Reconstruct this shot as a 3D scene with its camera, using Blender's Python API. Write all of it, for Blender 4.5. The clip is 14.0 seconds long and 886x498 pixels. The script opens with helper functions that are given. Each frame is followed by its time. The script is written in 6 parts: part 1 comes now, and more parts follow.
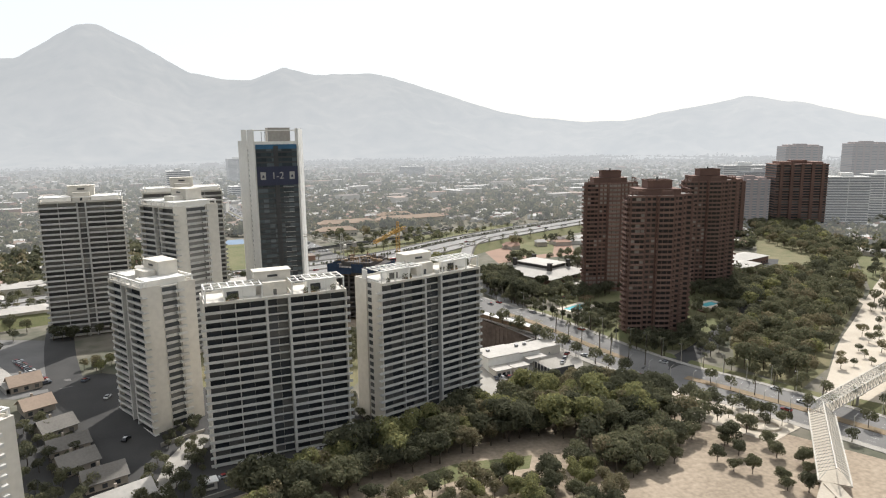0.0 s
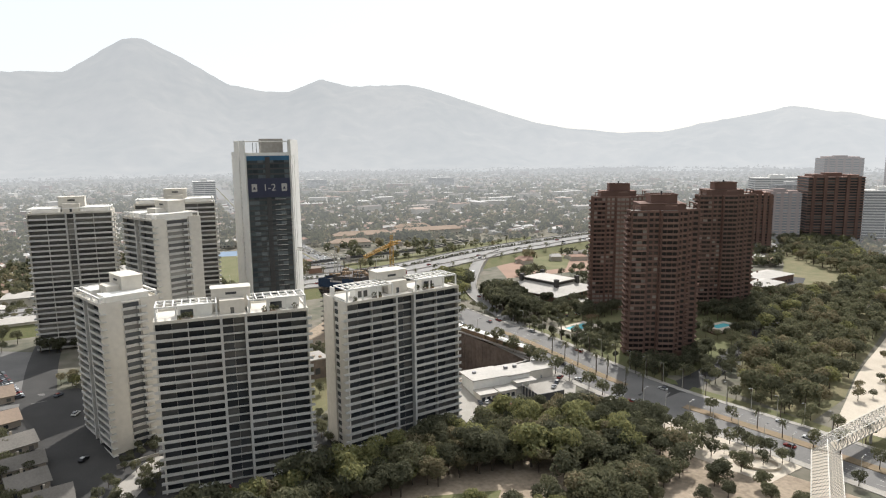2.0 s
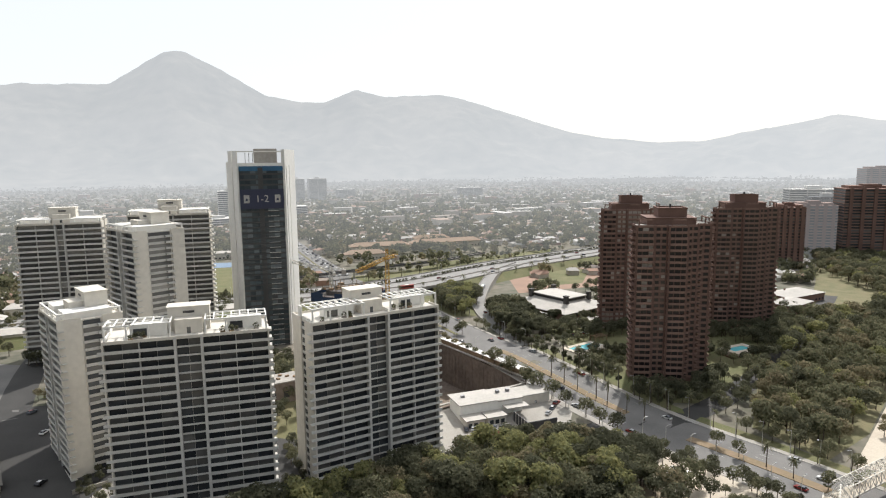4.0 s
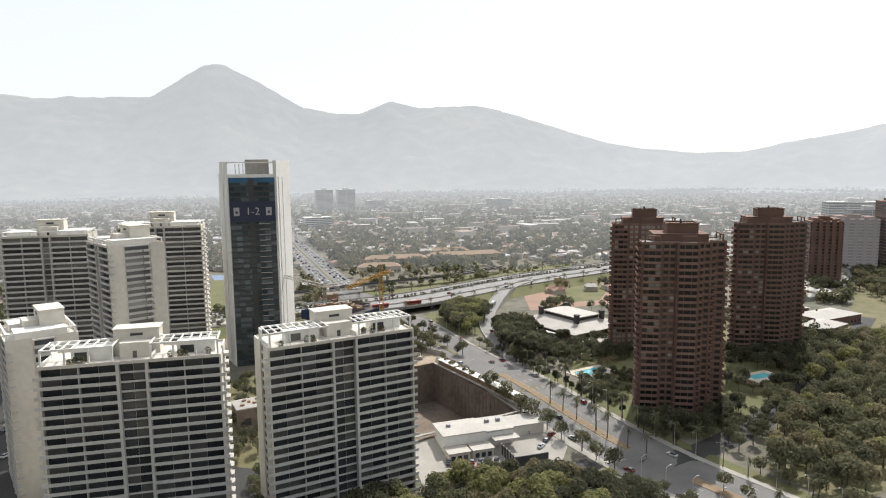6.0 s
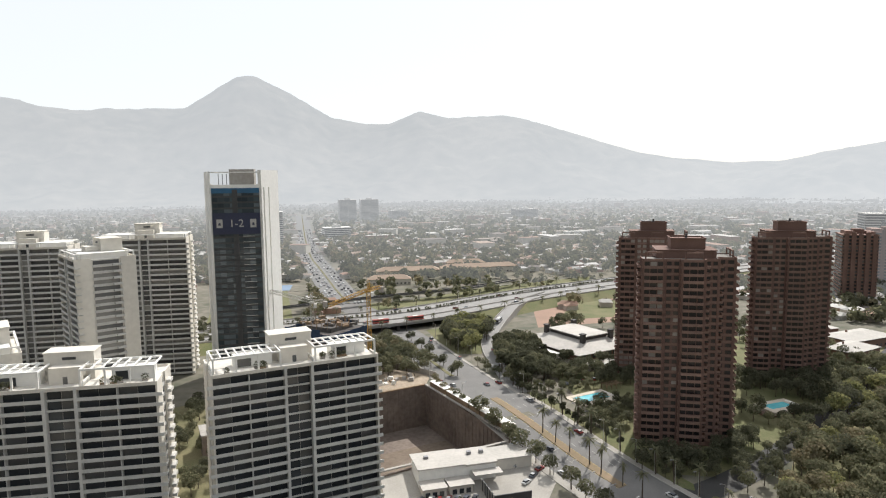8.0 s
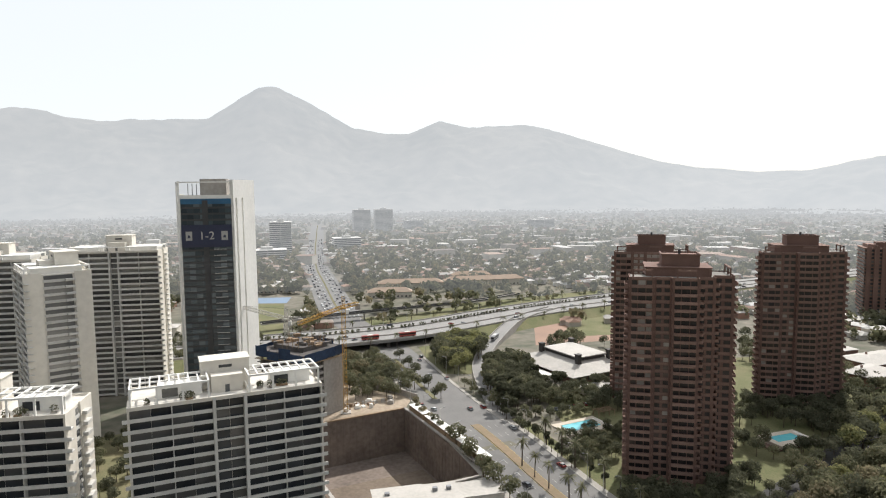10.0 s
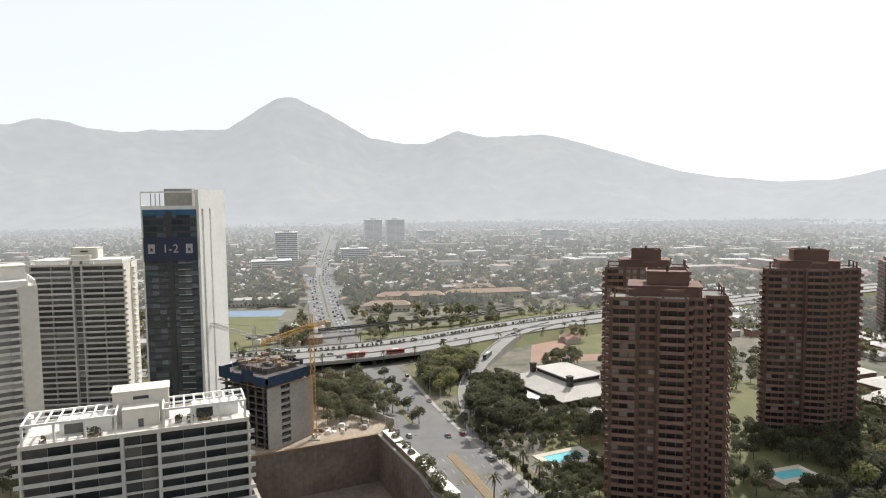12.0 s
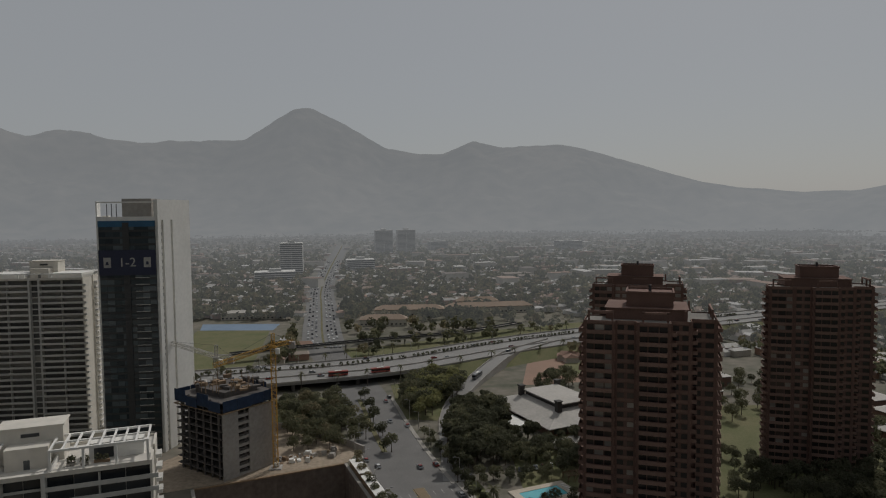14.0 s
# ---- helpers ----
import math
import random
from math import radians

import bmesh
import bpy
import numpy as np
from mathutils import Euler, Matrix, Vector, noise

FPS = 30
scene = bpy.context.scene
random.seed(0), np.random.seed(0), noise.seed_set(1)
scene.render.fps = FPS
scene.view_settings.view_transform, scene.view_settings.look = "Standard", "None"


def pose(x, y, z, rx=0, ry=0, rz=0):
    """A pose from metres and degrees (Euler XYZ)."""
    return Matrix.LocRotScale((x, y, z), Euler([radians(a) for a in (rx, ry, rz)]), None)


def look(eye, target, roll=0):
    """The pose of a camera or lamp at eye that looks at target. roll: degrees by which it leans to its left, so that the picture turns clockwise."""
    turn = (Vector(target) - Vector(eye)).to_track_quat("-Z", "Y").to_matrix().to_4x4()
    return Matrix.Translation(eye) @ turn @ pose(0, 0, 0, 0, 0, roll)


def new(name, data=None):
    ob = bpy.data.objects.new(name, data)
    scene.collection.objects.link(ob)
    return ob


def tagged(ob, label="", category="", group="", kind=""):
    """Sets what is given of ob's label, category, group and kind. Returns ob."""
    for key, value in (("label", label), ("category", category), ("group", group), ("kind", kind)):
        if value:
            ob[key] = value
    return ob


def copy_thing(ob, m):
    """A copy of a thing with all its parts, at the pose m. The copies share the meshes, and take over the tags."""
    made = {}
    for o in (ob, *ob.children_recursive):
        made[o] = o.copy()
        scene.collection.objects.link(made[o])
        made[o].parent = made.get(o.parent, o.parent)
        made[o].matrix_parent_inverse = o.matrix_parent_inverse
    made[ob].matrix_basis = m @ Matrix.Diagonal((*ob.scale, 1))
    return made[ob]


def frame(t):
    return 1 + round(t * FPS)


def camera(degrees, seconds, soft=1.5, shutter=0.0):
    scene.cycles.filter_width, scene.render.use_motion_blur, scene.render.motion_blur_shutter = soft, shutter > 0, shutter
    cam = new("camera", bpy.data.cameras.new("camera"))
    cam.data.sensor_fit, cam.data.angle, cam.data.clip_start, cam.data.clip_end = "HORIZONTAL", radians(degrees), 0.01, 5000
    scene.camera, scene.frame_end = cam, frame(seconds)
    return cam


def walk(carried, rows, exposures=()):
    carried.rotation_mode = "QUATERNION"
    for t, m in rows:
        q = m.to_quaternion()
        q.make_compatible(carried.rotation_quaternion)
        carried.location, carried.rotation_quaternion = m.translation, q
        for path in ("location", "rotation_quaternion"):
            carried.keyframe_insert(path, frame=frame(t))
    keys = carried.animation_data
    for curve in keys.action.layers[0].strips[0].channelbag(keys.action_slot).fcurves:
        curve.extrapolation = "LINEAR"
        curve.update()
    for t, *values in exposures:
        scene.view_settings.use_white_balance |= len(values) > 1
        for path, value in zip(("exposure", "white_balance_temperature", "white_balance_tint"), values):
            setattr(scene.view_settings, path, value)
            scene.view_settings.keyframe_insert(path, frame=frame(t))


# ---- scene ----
cam = camera(68.5, 14.0, soft=1.15)
METRES, EYE, TILT, LEAN, TURN = 203.0, 108.0, 0.0, 0.0, -23.7
ROWS = [
    (0.0, 0.0, 0.0, 0.0, -0.11, -9.78, 0.66),
    (0.5, 0.0318, 0.0157, 0.0, 0.81, -9.54, 0.64),
    (1.0, 0.0627, 0.0332, 0.0, 1.69, -9.28, 0.62),
    (1.5, 0.0924, 0.0524, 0.0002, 2.44, -9.05, 0.61),
    (2.0, 0.121, 0.0731, 0.0002, 3.21, -8.81, 0.6),
    (2.5, 0.1482, 0.0951, 0.0002, 3.99, -8.56, 0.6),
    (3.0, 0.1726, 0.1165, 0.0001, 4.75, -8.36, 0.6),
    (5.5, 0.2924, 0.2475, 0.0, 8.89, -7.2, 0.61),
    (6.0, 0.3137, 0.2758, -0.0001, 9.64, -6.96, 0.61),
    (6.5, 0.3347, 0.3045, -0.0002, 10.44, -6.73, 0.62),
    (7.0, 0.3549, 0.334, -0.0002, 11.15, -6.51, 0.62),
    (7.5, 0.3748, 0.3638, -0.0004, 11.81, -6.3, 0.63),
    (8.0, 0.3944, 0.3939, -0.0004, 12.41, -6.08, 0.63),
    (10.5, 0.4873, 0.549, 0.0, 14.85, -5.0, 0.61),
    (11.0, 0.5042, 0.5807, 0.0001, 15.29, -4.78, 0.61),
    (11.5, 0.5212, 0.6128, 0.0001, 15.74, -4.54, 0.62),
    (12.0, 0.5374, 0.6451, -0.0, 16.16, -4.33, 0.61),
    (12.5, 0.5532, 0.6777, 0.0001, 16.58, -4.1, 0.61),
    (13.0, 0.5687, 0.7106, 0.0003, 17.0, -3.88, 0.6),
    (13.5, 0.5841, 0.7437, 0.0002, 17.42, -3.65, 0.59),
    (14.0, 0.5991, 0.777, 0.0004, 17.83, -3.41, 0.55),
]
# the picture brightens slightly, then fades towards the end
EXPOSE = [(0.0, 0.0), (12.3, 0.0), (12.7, -0.26), (13.1, -0.6), (13.5, -1.1), (14.0, -1.76)]

walk(cam, [(t, pose(0, 0, EYE, TILT, LEAN, TURN) @ pose(METRES * x, METRES * y, METRES * z, 90 + pitch, roll, yaw)) for t, x, y, z, yaw, pitch, roll in ROWS], EXPOSE)
# ---------------------------------------------------------------- world, sun
SUN_AZ, SUN_EL = 38.0, 49.0
world = bpy.data.worlds.new("sky_world")
scene.world = world
world.use_nodes = True
wn = world.node_tree.nodes
sky = wn.new("ShaderNodeTexSky")
sky.sky_type = 'NISHITA'
sky.sun_disc = False
sky.sun_elevation = radians(SUN_EL)
sky.sun_rotation = radians(SUN_AZ)
sky.air_density, sky.dust_density, sky.ozone_density = 1.0, 1.5, 1.0
wn["Background"].inputs["Strength"].default_value = 0.11
# a thin bright haze over the whole sky, with the clear sky's gradient showing through it
coord, dotp, glow = wn.new("ShaderNodeTexCoord"), wn.new("ShaderNodeVectorMath"), wn.new("ShaderNodeMapRange")
dotp.operation = 'DOT_PRODUCT'
dotp.inputs[1].default_value = (math.sin(radians(SUN_AZ)) * math.cos(radians(SUN_EL)), math.cos(radians(SUN_AZ)) * math.cos(radians(SUN_EL)), math.sin(radians(SUN_EL)))
glow.interpolation_type = 'SMOOTHSTEP'
glow.inputs["From Min"].default_value, glow.inputs["From Max"].default_value = -0.35, 0.38
glow.inputs["To Min"].default_value, glow.inputs["To Max"].default_value = 1.1, 10.8
tone = wn.new("ShaderNodeMix")
tone.data_type, tone.blend_type = 'RGBA', 'MULTIPLY'
tone.inputs["Factor"].default_value = 1.0
tone.inputs["A"].default_value = (0.965, 0.985, 1.0, 1)
veil = wn.new("ShaderNodeMix")
veil.data_type = 'RGBA'
veil.inputs["Factor"].default_value = 0.72
world.node_tree.links.new(coord.outputs["Generated"], dotp.inputs[0])
world.node_tree.links.new(dotp.outputs["Value"], glow.inputs["Value"])
world.node_tree.links.new(glow.outputs[0], tone.inputs["B"])
world.node_tree.links.new(tone.outputs["Result"], veil.inputs["B"])
world.node_tree.links.new(sky.outputs[0], veil.inputs["A"])
world.node_tree.links.new(veil.outputs["Result"], wn["Background"].inputs["Color"])
sun_data = bpy.data.lights.new("sun", 'SUN')
sun_data.energy, sun_data.angle, sun_data.color = 4.8, radians(0.6), (1.0, 0.965, 0.92)
sun = new("sun", sun_data)
sdir = Vector((math.sin(radians(SUN_AZ)) * math.cos(radians(SUN_EL)), math.cos(radians(SUN_AZ)) * math.cos(radians(SUN_EL)), math.sin(radians(SUN_EL))))
sun.matrix_world = look(sdir * 500, (0, 0, 0))

# ---------------------------------------------------------------- materials
def material(name, a, b, rough=0.8, fine=2.0, coarse=0.15, metal=0.0, bump=0.0, vary=0.0, island=0.0, spec=0.4):
    """Two colours mixed by a coarse and a fine noise in world metres; vary: value change from object to object; island: from piece to piece."""
    m = bpy.data.materials.new(name)
    m.use_nodes = True
    nt = m.node_tree
    n, l = nt.nodes, nt.links
    p = n["Principled BSDF"]
    p.inputs["Roughness"].default_value, p.inputs["Metallic"].default_value = rough, metal
    p.inputs["Specular IOR Level"].default_value = spec
    geo = n.new("ShaderNodeNewGeometry")
    nf, nc = n.new("ShaderNodeTexNoise"), n.new("ShaderNodeTexNoise")
    nf.inputs["Scale"].default_value, nc.inputs["Scale"].default_value = fine, coarse
    nf.inputs["Detail"].default_value, nc.inputs["Detail"].default_value = 4, 3
    for t in (nf, nc):
        l.new(geo.outputs["Position"], t.inputs["Vector"])
    add = n.new("ShaderNodeMath")
    add.operation = 'ADD'
    l.new(nf.outputs["Fac"], add.inputs[0]), l.new(nc.outputs["Fac"], add.inputs[1])
    ramp = n.new("ShaderNodeMapRange")
    ramp.inputs["From Min"].default_value, ramp.inputs["From Max"].default_value = 0.72, 1.28
    l.new(add.outputs[0], ramp.inputs["Value"])
    mix = n.new("ShaderNodeMix")
    mix.data_type = 'RGBA'
    mix.inputs["A"].default_value, mix.inputs["B"].default_value = (*a, 1), (*b, 1)
    l.new(ramp.outputs[0], mix.inputs["Factor"])
    out = mix.outputs["Result"]
    for amount, src in ((vary, "object"), (island, "island")):
        if amount:
            hsv, mr = n.new("ShaderNodeHueSaturation"), n.new("ShaderNodeMapRange")
            mr.inputs["To Min"].default_value, mr.inputs["To Max"].default_value = 1 - amount, 1 + amount
            if src == "object":
                l.new(n.new("ShaderNodeObjectInfo").outputs["Random"], mr.inputs["Value"])
            else:
                l.new(geo.outputs["Random Per Island"], mr.inputs["Value"])
            l.new(mr.outputs[0], hsv.inputs["Value"]), l.new(out, hsv.inputs["Color"])
            out = hsv.outputs["Color"]
    l.new(out, p.inputs["Base Color"])
    if bump:
        bp = n.new("ShaderNodeBump")
        bp.inputs["Strength"].default_value, bp.inputs["Distance"].default_value = bump, 0.1
        l.new(nf.outputs["Fac"], bp.inputs["Height"]), l.new(bp.outputs[0], p.inputs["Normal"])
    return m


def palette(name, colours, rough=0.85, fine=1.0, by="island", spec=0.4):
    """A material that takes one of several base colours piece by piece, with a fine grain."""
    m = material(name, (1, 1, 1), (0.8, 0.8, 0.8), rough, fine, 0.1, spec=spec)
    nt = m.node_tree
    n, l = nt.nodes, nt.links
    p = n["Principled BSDF"]
    grain = p.inputs["Base Color"].links[0].from_socket
    ramp = n.new("ShaderNodeValToRGB")
    ramp.color_ramp.interpolation = 'CONSTANT'
    els = ramp.color_ramp.elements
    els[0].color = (*colours[0], 1)
    els[1].position, els[1].color = 1 / len(colours), (*colours[1], 1)
    for i, c in enumerate(colours[2:], 2):
        els.new(i / len(colours)).color = (*c, 1)
    if by == "island":
        l.new(n.new("ShaderNodeNewGeometry").outputs["Random Per Island"], ramp.inputs[0])
    else:
        l.new(n.new("ShaderNodeObjectInfo").outputs["Random"], ramp.inputs[0])
    mul = n.new("ShaderNodeMix")
    mul.data_type, mul.blend_type = 'RGBA', 'MULTIPLY'
    mul.inputs["Factor"].default_value = 1.0
    l.new(ramp.outputs[0], mul.inputs["A"]), l.new(grain, mul.inputs["B"]), l.new(mul.outputs["Result"], p.inputs["Base Color"])
    return m


EARTH = material("dry_earth", (0.40, 0.325, 0.245), (0.225, 0.18, 0.13), 0.95, 0.6, 0.03, bump=0.3)
BROWNEARTH = material("brown_earth", (0.26, 0.19, 0.125), (0.19, 0.15, 0.09), 0.95, 0.8, 0.12, bump=0.3)
SUBURB = material("suburb_ground", (0.21, 0.185, 0.15), (0.085, 0.09, 0.06), 0.95, 0.12, 0.02)
PATH = material("pale_gravel_path", (0.56, 0.50, 0.41), (0.46, 0.40, 0.32), 0.95, 1.5, 0.1, bump=0.2)
LAWN = material("lawn", (0.10, 0.115, 0.045), (0.175, 0.158, 0.082), 0.95, 1.2, 0.06, bump=0.3)
DRYGRASS = material("dry_grass", (0.20, 0.17, 0.095), (0.115, 0.12, 0.055), 0.95, 1.5, 0.1, bump=0.3)
MOTORWAY = material("pale_motorway_asphalt", (0.28, 0.27, 0.256), (0.21, 0.204, 0.193), 0.85, 3.0, 0.05)
ASPHALT = material("worn_asphalt", (0.19, 0.183, 0.173), (0.128, 0.124, 0.118), 0.85, 3.0, 0.08, bump=0.1)
# dark asphalt, lowered further to put the white tower's shade into the colour
SHADEDASPHALT = material("dark_asphalt", (0.058, 0.056, 0.053), (0.036, 0.035, 0.034), 0.85, 3.0, 0.08)
PAVING = material("pale_paving", (0.39, 0.365, 0.325), (0.29, 0.272, 0.242), 0.9, 2.0, 0.1)
KERB = material("kerb_concrete", (0.45, 0.43, 0.39), (0.36, 0.34, 0.31), 0.9, 2.0, 0.2)
LINE = material("road_paint", (0.50, 0.485, 0.45), (0.33, 0.32, 0.30), 0.8, 4.0, 0.5)
YELLOWLINE = material("yellow_road_paint", (0.55, 0.40, 0.12), (0.42, 0.32, 0.12), 0.8, 4.0, 0.5)
CONCRETE = material("fair_concrete", (0.40, 0.375, 0.34), (0.29, 0.27, 0.245), 0.9, 0.8, 0.08, bump=0.2)
DARKEARTH = material("dug_earth", (0.21, 0.165, 0.125), (0.13, 0.10, 0.075), 0.95, 0.6, 0.06, bump=0.4)
RAWWALL = material("stained_shotcrete", (0.225, 0.18, 0.15), (0.125, 0.10, 0.083), 0.95, 0.5, 0.06, bump=0.5)
CREAM = material("cream_render", (0.68, 0.64, 0.565), (0.575, 0.54, 0.475), 0.9, 0.5, 0.05, bump=0.05)
BAND = material("pale_grey_parapet", (0.60, 0.585, 0.55), (0.49, 0.48, 0.45), 0.85, 0.7, 0.07, vary=0.06)
WHITE = material("white_render", (0.80, 0.785, 0.74), (0.70, 0.685, 0.645), 0.85, 0.6, 0.06)
ROOFDECK = material("roof_membrane", (0.66, 0.63, 0.57), (0.50, 0.475, 0.43), 0.9, 0.6, 0.12)
GREYMETAL = material("grey_metal", (0.28, 0.285, 0.29), (0.2, 0.2, 0.21), 0.5, 2.0, 0.2, metal=0.6)
DARKMETAL = material("dark_metal", (0.06, 0.06, 0.062), (0.04, 0.04, 0.04), 0.6, 2.0, 0.2)
BRICK = material("red_brick", (0.215, 0.13, 0.102), (0.15, 0.09, 0.071), 0.9, 3.0, 0.1, bump=0.2)
BRICKBAND = material("red_brick_band", (0.29, 0.185, 0.148), (0.21, 0.13, 0.102), 0.9, 2.0, 0.1, vary=0.08)
GLASS = palette("tinted_window_glass", [(0.06, 0.065, 0.07), (0.10, 0.105, 0.107), (0.045, 0.05, 0.055), (0.17, 0.165, 0.155), (0.075, 0.08, 0.085), (0.15, 0.145, 0.135), (0.05, 0.054, 0.058)], 0.18, 0.4, "object", 0.3)
REDGLASS = palette("curtained_window_glass", [(0.05, 0.045, 0.04), (0.09, 0.075, 0.065), (0.035, 0.03, 0.03), (0.40, 0.36, 0.31), (0.13, 0.10, 0.085), (0.045, 0.04, 0.038), (0.07, 0.06, 0.055)], 0.15, 0.4, "object")
CURTAINWALL = palette("dark_curtain_wall", [(0.045, 0.06, 0.068), (0.075, 0.098, 0.108), (0.055, 0.07, 0.078), (0.12, 0.145, 0.155), (0.035, 0.046, 0.053)], 0.08, 0.2, "object")
BLUEGLASS = material("blue_spandrel_glass", (0.05, 0.14, 0.24), (0.04, 0.10, 0.18), 0.15, 0.3, 0.1)
BANNER = material("navy_banner", (0.035, 0.04, 0.075), (0.028, 0.032, 0.06), 0.7, 1.0, 0.1)
LEAF = palette("broad_leaves", [(0.175, 0.177, 0.104), (0.206, 0.200, 0.122), (0.148, 0.153, 0.093), (0.235, 0.223, 0.140), (0.179, 0.177, 0.107)], 0.75, 2.0)
LEAFDARK = palette("dark_leaves", [(0.130, 0.132, 0.086), (0.157, 0.156, 0.100), (0.109, 0.113, 0.073)], 0.75, 2.0)
LEAFDRY = palette("autumn_leaves", [(0.281, 0.248, 0.156), (0.230, 0.203, 0.127), (0.201, 0.191, 0.113), (0.307, 0.259, 0.163)], 0.8, 2.0)
LEAFYELLOW = palette("yellowing_leaves", [(0.341, 0.321, 0.148), (0.271, 0.271, 0.126), (0.219, 0.229, 0.113)], 0.8, 2.0)
for leaf in (LEAF, LEAFDARK, LEAFDRY, LEAFYELLOW):
    tree_nodes, tree_links = leaf.node_tree.nodes, leaf.node_tree.links
    skin = tree_nodes["Principled BSDF"]
    skin.inputs["Roughness"].default_value, skin.inputs["Specular IOR Level"].default_value = 0.9, 0.12
    thin, both = tree_nodes.new("ShaderNodeBsdfTranslucent"), tree_nodes.new("ShaderNodeMixShader")
    both.inputs[0].default_value = 0.48
    tree_links.new(skin.inputs["Base Color"].links[0].from_socket, thin.inputs["Color"])
    tree_links.new(skin.outputs[0], both.inputs[1]), tree_links.new(thin.outputs[0], both.inputs[2])
    tree_links.new(both.outputs[0], tree_nodes["Material Output"].inputs["Surface"])
BARK = material("bark", (0.13, 0.10, 0.075), (0.08, 0.062, 0.048), 0.95, 4.0, 0.5, bump=0.5)
POOL = material("pool_water", (0.16, 0.52, 0.56), (0.12, 0.44, 0.50), 0.06, 0.6, 0.2, spec=0.5)
TRACK = material("red_cinder_track", (0.32, 0.21, 0.155), (0.26, 0.175, 0.13), 0.95, 1.0, 0.05)
BLUETRACK = material("blue_track", (0.20, 0.27, 0.36), (0.17, 0.23, 0.31), 0.9, 1.0, 0.1)
SHEETROOF = material("pale_sheet_roof", (0.47, 0.44, 0.40), (0.36, 0.34, 0.305), 0.7, 0.7, 0.08)
TANROOF = material("tan_tile_roof", (0.36, 0.275, 0.21), (0.28, 0.215, 0.165), 0.9, 1.0, 0.06)
GREYROOF = material("grey_shingle_roof", (0.21, 0.195, 0.175), (0.15, 0.14, 0.125), 0.9, 1.5, 0.1, vary=0.2)
DARKROOF = material("dark_roof_edge", (0.07, 0.065, 0.06), (0.05, 0.045, 0.04), 0.8, 1.0, 0.1)
YELLOW = material("yellow_crane_paint", (0.50, 0.29, 0.055), (0.42, 0.24, 0.05), 0.6, 1.0, 0.3)
BLUENET = material("blue_safety_net", (0.03, 0.055, 0.105), (0.02, 0.035, 0.07), 0.85, 0.8, 0.2)
BARE = material("bare_concrete_frame", (0.15, 0.135, 0.125), (0.085, 0.078, 0.072), 0.95, 0.8, 0.1)
TIMBER = material("shuttering_timber", (0.30, 0.21, 0.13), (0.20, 0.14, 0.09), 0.9, 1.0, 0.3)
CARPAINT = palette("car_paint", [(0.62, 0.62, 0.61), (0.03, 0.03, 0.035), (0.30, 0.31, 0.32), (0.70, 0.70, 0.69), (0.09, 0.10, 0.12), (0.25, 0.03, 0.025), (0.5, 0.5, 0.5)], 0.3, 0.3, "object")
FARCAR = palette("far_car_paint", [(0.6, 0.6, 0.6), (0.04, 0.04, 0.045), (0.3, 0.3, 0.31), (0.7, 0.7, 0.69)], 0.4, 0.3)
CARGLASS = material("car_glass", (0.02, 0.022, 0.025), (0.03, 0.03, 0.033), 0.08, 1.0, 0.3)
RUBBER = material("rubber", (0.02, 0.02, 0.02), (0.03, 0.03, 0.03), 0.9, 4.0, 0.5)
STEEL = material("pale_steel", (0.55, 0.53, 0.48), (0.44, 0.42, 0.38), 0.6, 1.0, 0.2, metal=0.2)
DULLWALL = material("dull_house_render", (0.40, 0.35, 0.29), (0.30, 0.26, 0.215), 0.9, 0.8, 0.1)
# pale curtains behind glass, lightened further to paint in the towers' haze
HAZEDCURTAINED = palette("curtained_glass", [(0.15, 0.147, 0.14), (0.25, 0.24, 0.22), (0.36, 0.345, 0.315), (0.10, 0.10, 0.10), (0.19, 0.183, 0.17)], 0.3, 0.5, "object", 0.25)
HOUSEWALL = palette("house_walls", [(0.62, 0.58, 0.51), (0.50, 0.45, 0.38), (0.72, 0.70, 0.66), (0.36, 0.22, 0.16), (0.55, 0.50, 0.44)], 0.9, 0.8)
HOUSEROOF = palette("house_roofs", [(0.34, 0.22, 0.165), (0.26, 0.18, 0.14), (0.42, 0.40, 0.37), (0.52, 0.50, 0.46), (0.30, 0.25, 0.21), (0.66, 0.64, 0.61), (0.2, 0.17, 0.15), (0.58, 0.56, 0.52), (0.40, 0.30, 0.24)], 0.9, 0.8)
REDBUS = material("red_bus_paint", (0.36, 0.07, 0.05), (0.30, 0.06, 0.045), 0.4, 1.0, 0.3)


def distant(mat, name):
    """The same surface for the far suburb's backdrop, with haze painted in as emission that grows with distance."""
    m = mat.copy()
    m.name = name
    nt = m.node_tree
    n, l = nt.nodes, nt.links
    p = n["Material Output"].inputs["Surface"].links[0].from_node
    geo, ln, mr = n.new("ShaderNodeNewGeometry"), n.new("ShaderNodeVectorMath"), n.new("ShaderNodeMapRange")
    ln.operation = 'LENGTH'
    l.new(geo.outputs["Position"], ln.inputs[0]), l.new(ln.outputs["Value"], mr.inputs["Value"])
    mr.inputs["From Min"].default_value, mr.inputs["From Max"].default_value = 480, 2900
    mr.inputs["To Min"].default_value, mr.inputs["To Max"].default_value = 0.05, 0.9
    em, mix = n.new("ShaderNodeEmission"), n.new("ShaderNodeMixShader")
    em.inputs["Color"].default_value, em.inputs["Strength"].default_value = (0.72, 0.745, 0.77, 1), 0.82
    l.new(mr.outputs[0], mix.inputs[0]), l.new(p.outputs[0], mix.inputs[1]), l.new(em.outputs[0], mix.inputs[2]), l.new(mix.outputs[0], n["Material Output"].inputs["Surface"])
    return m


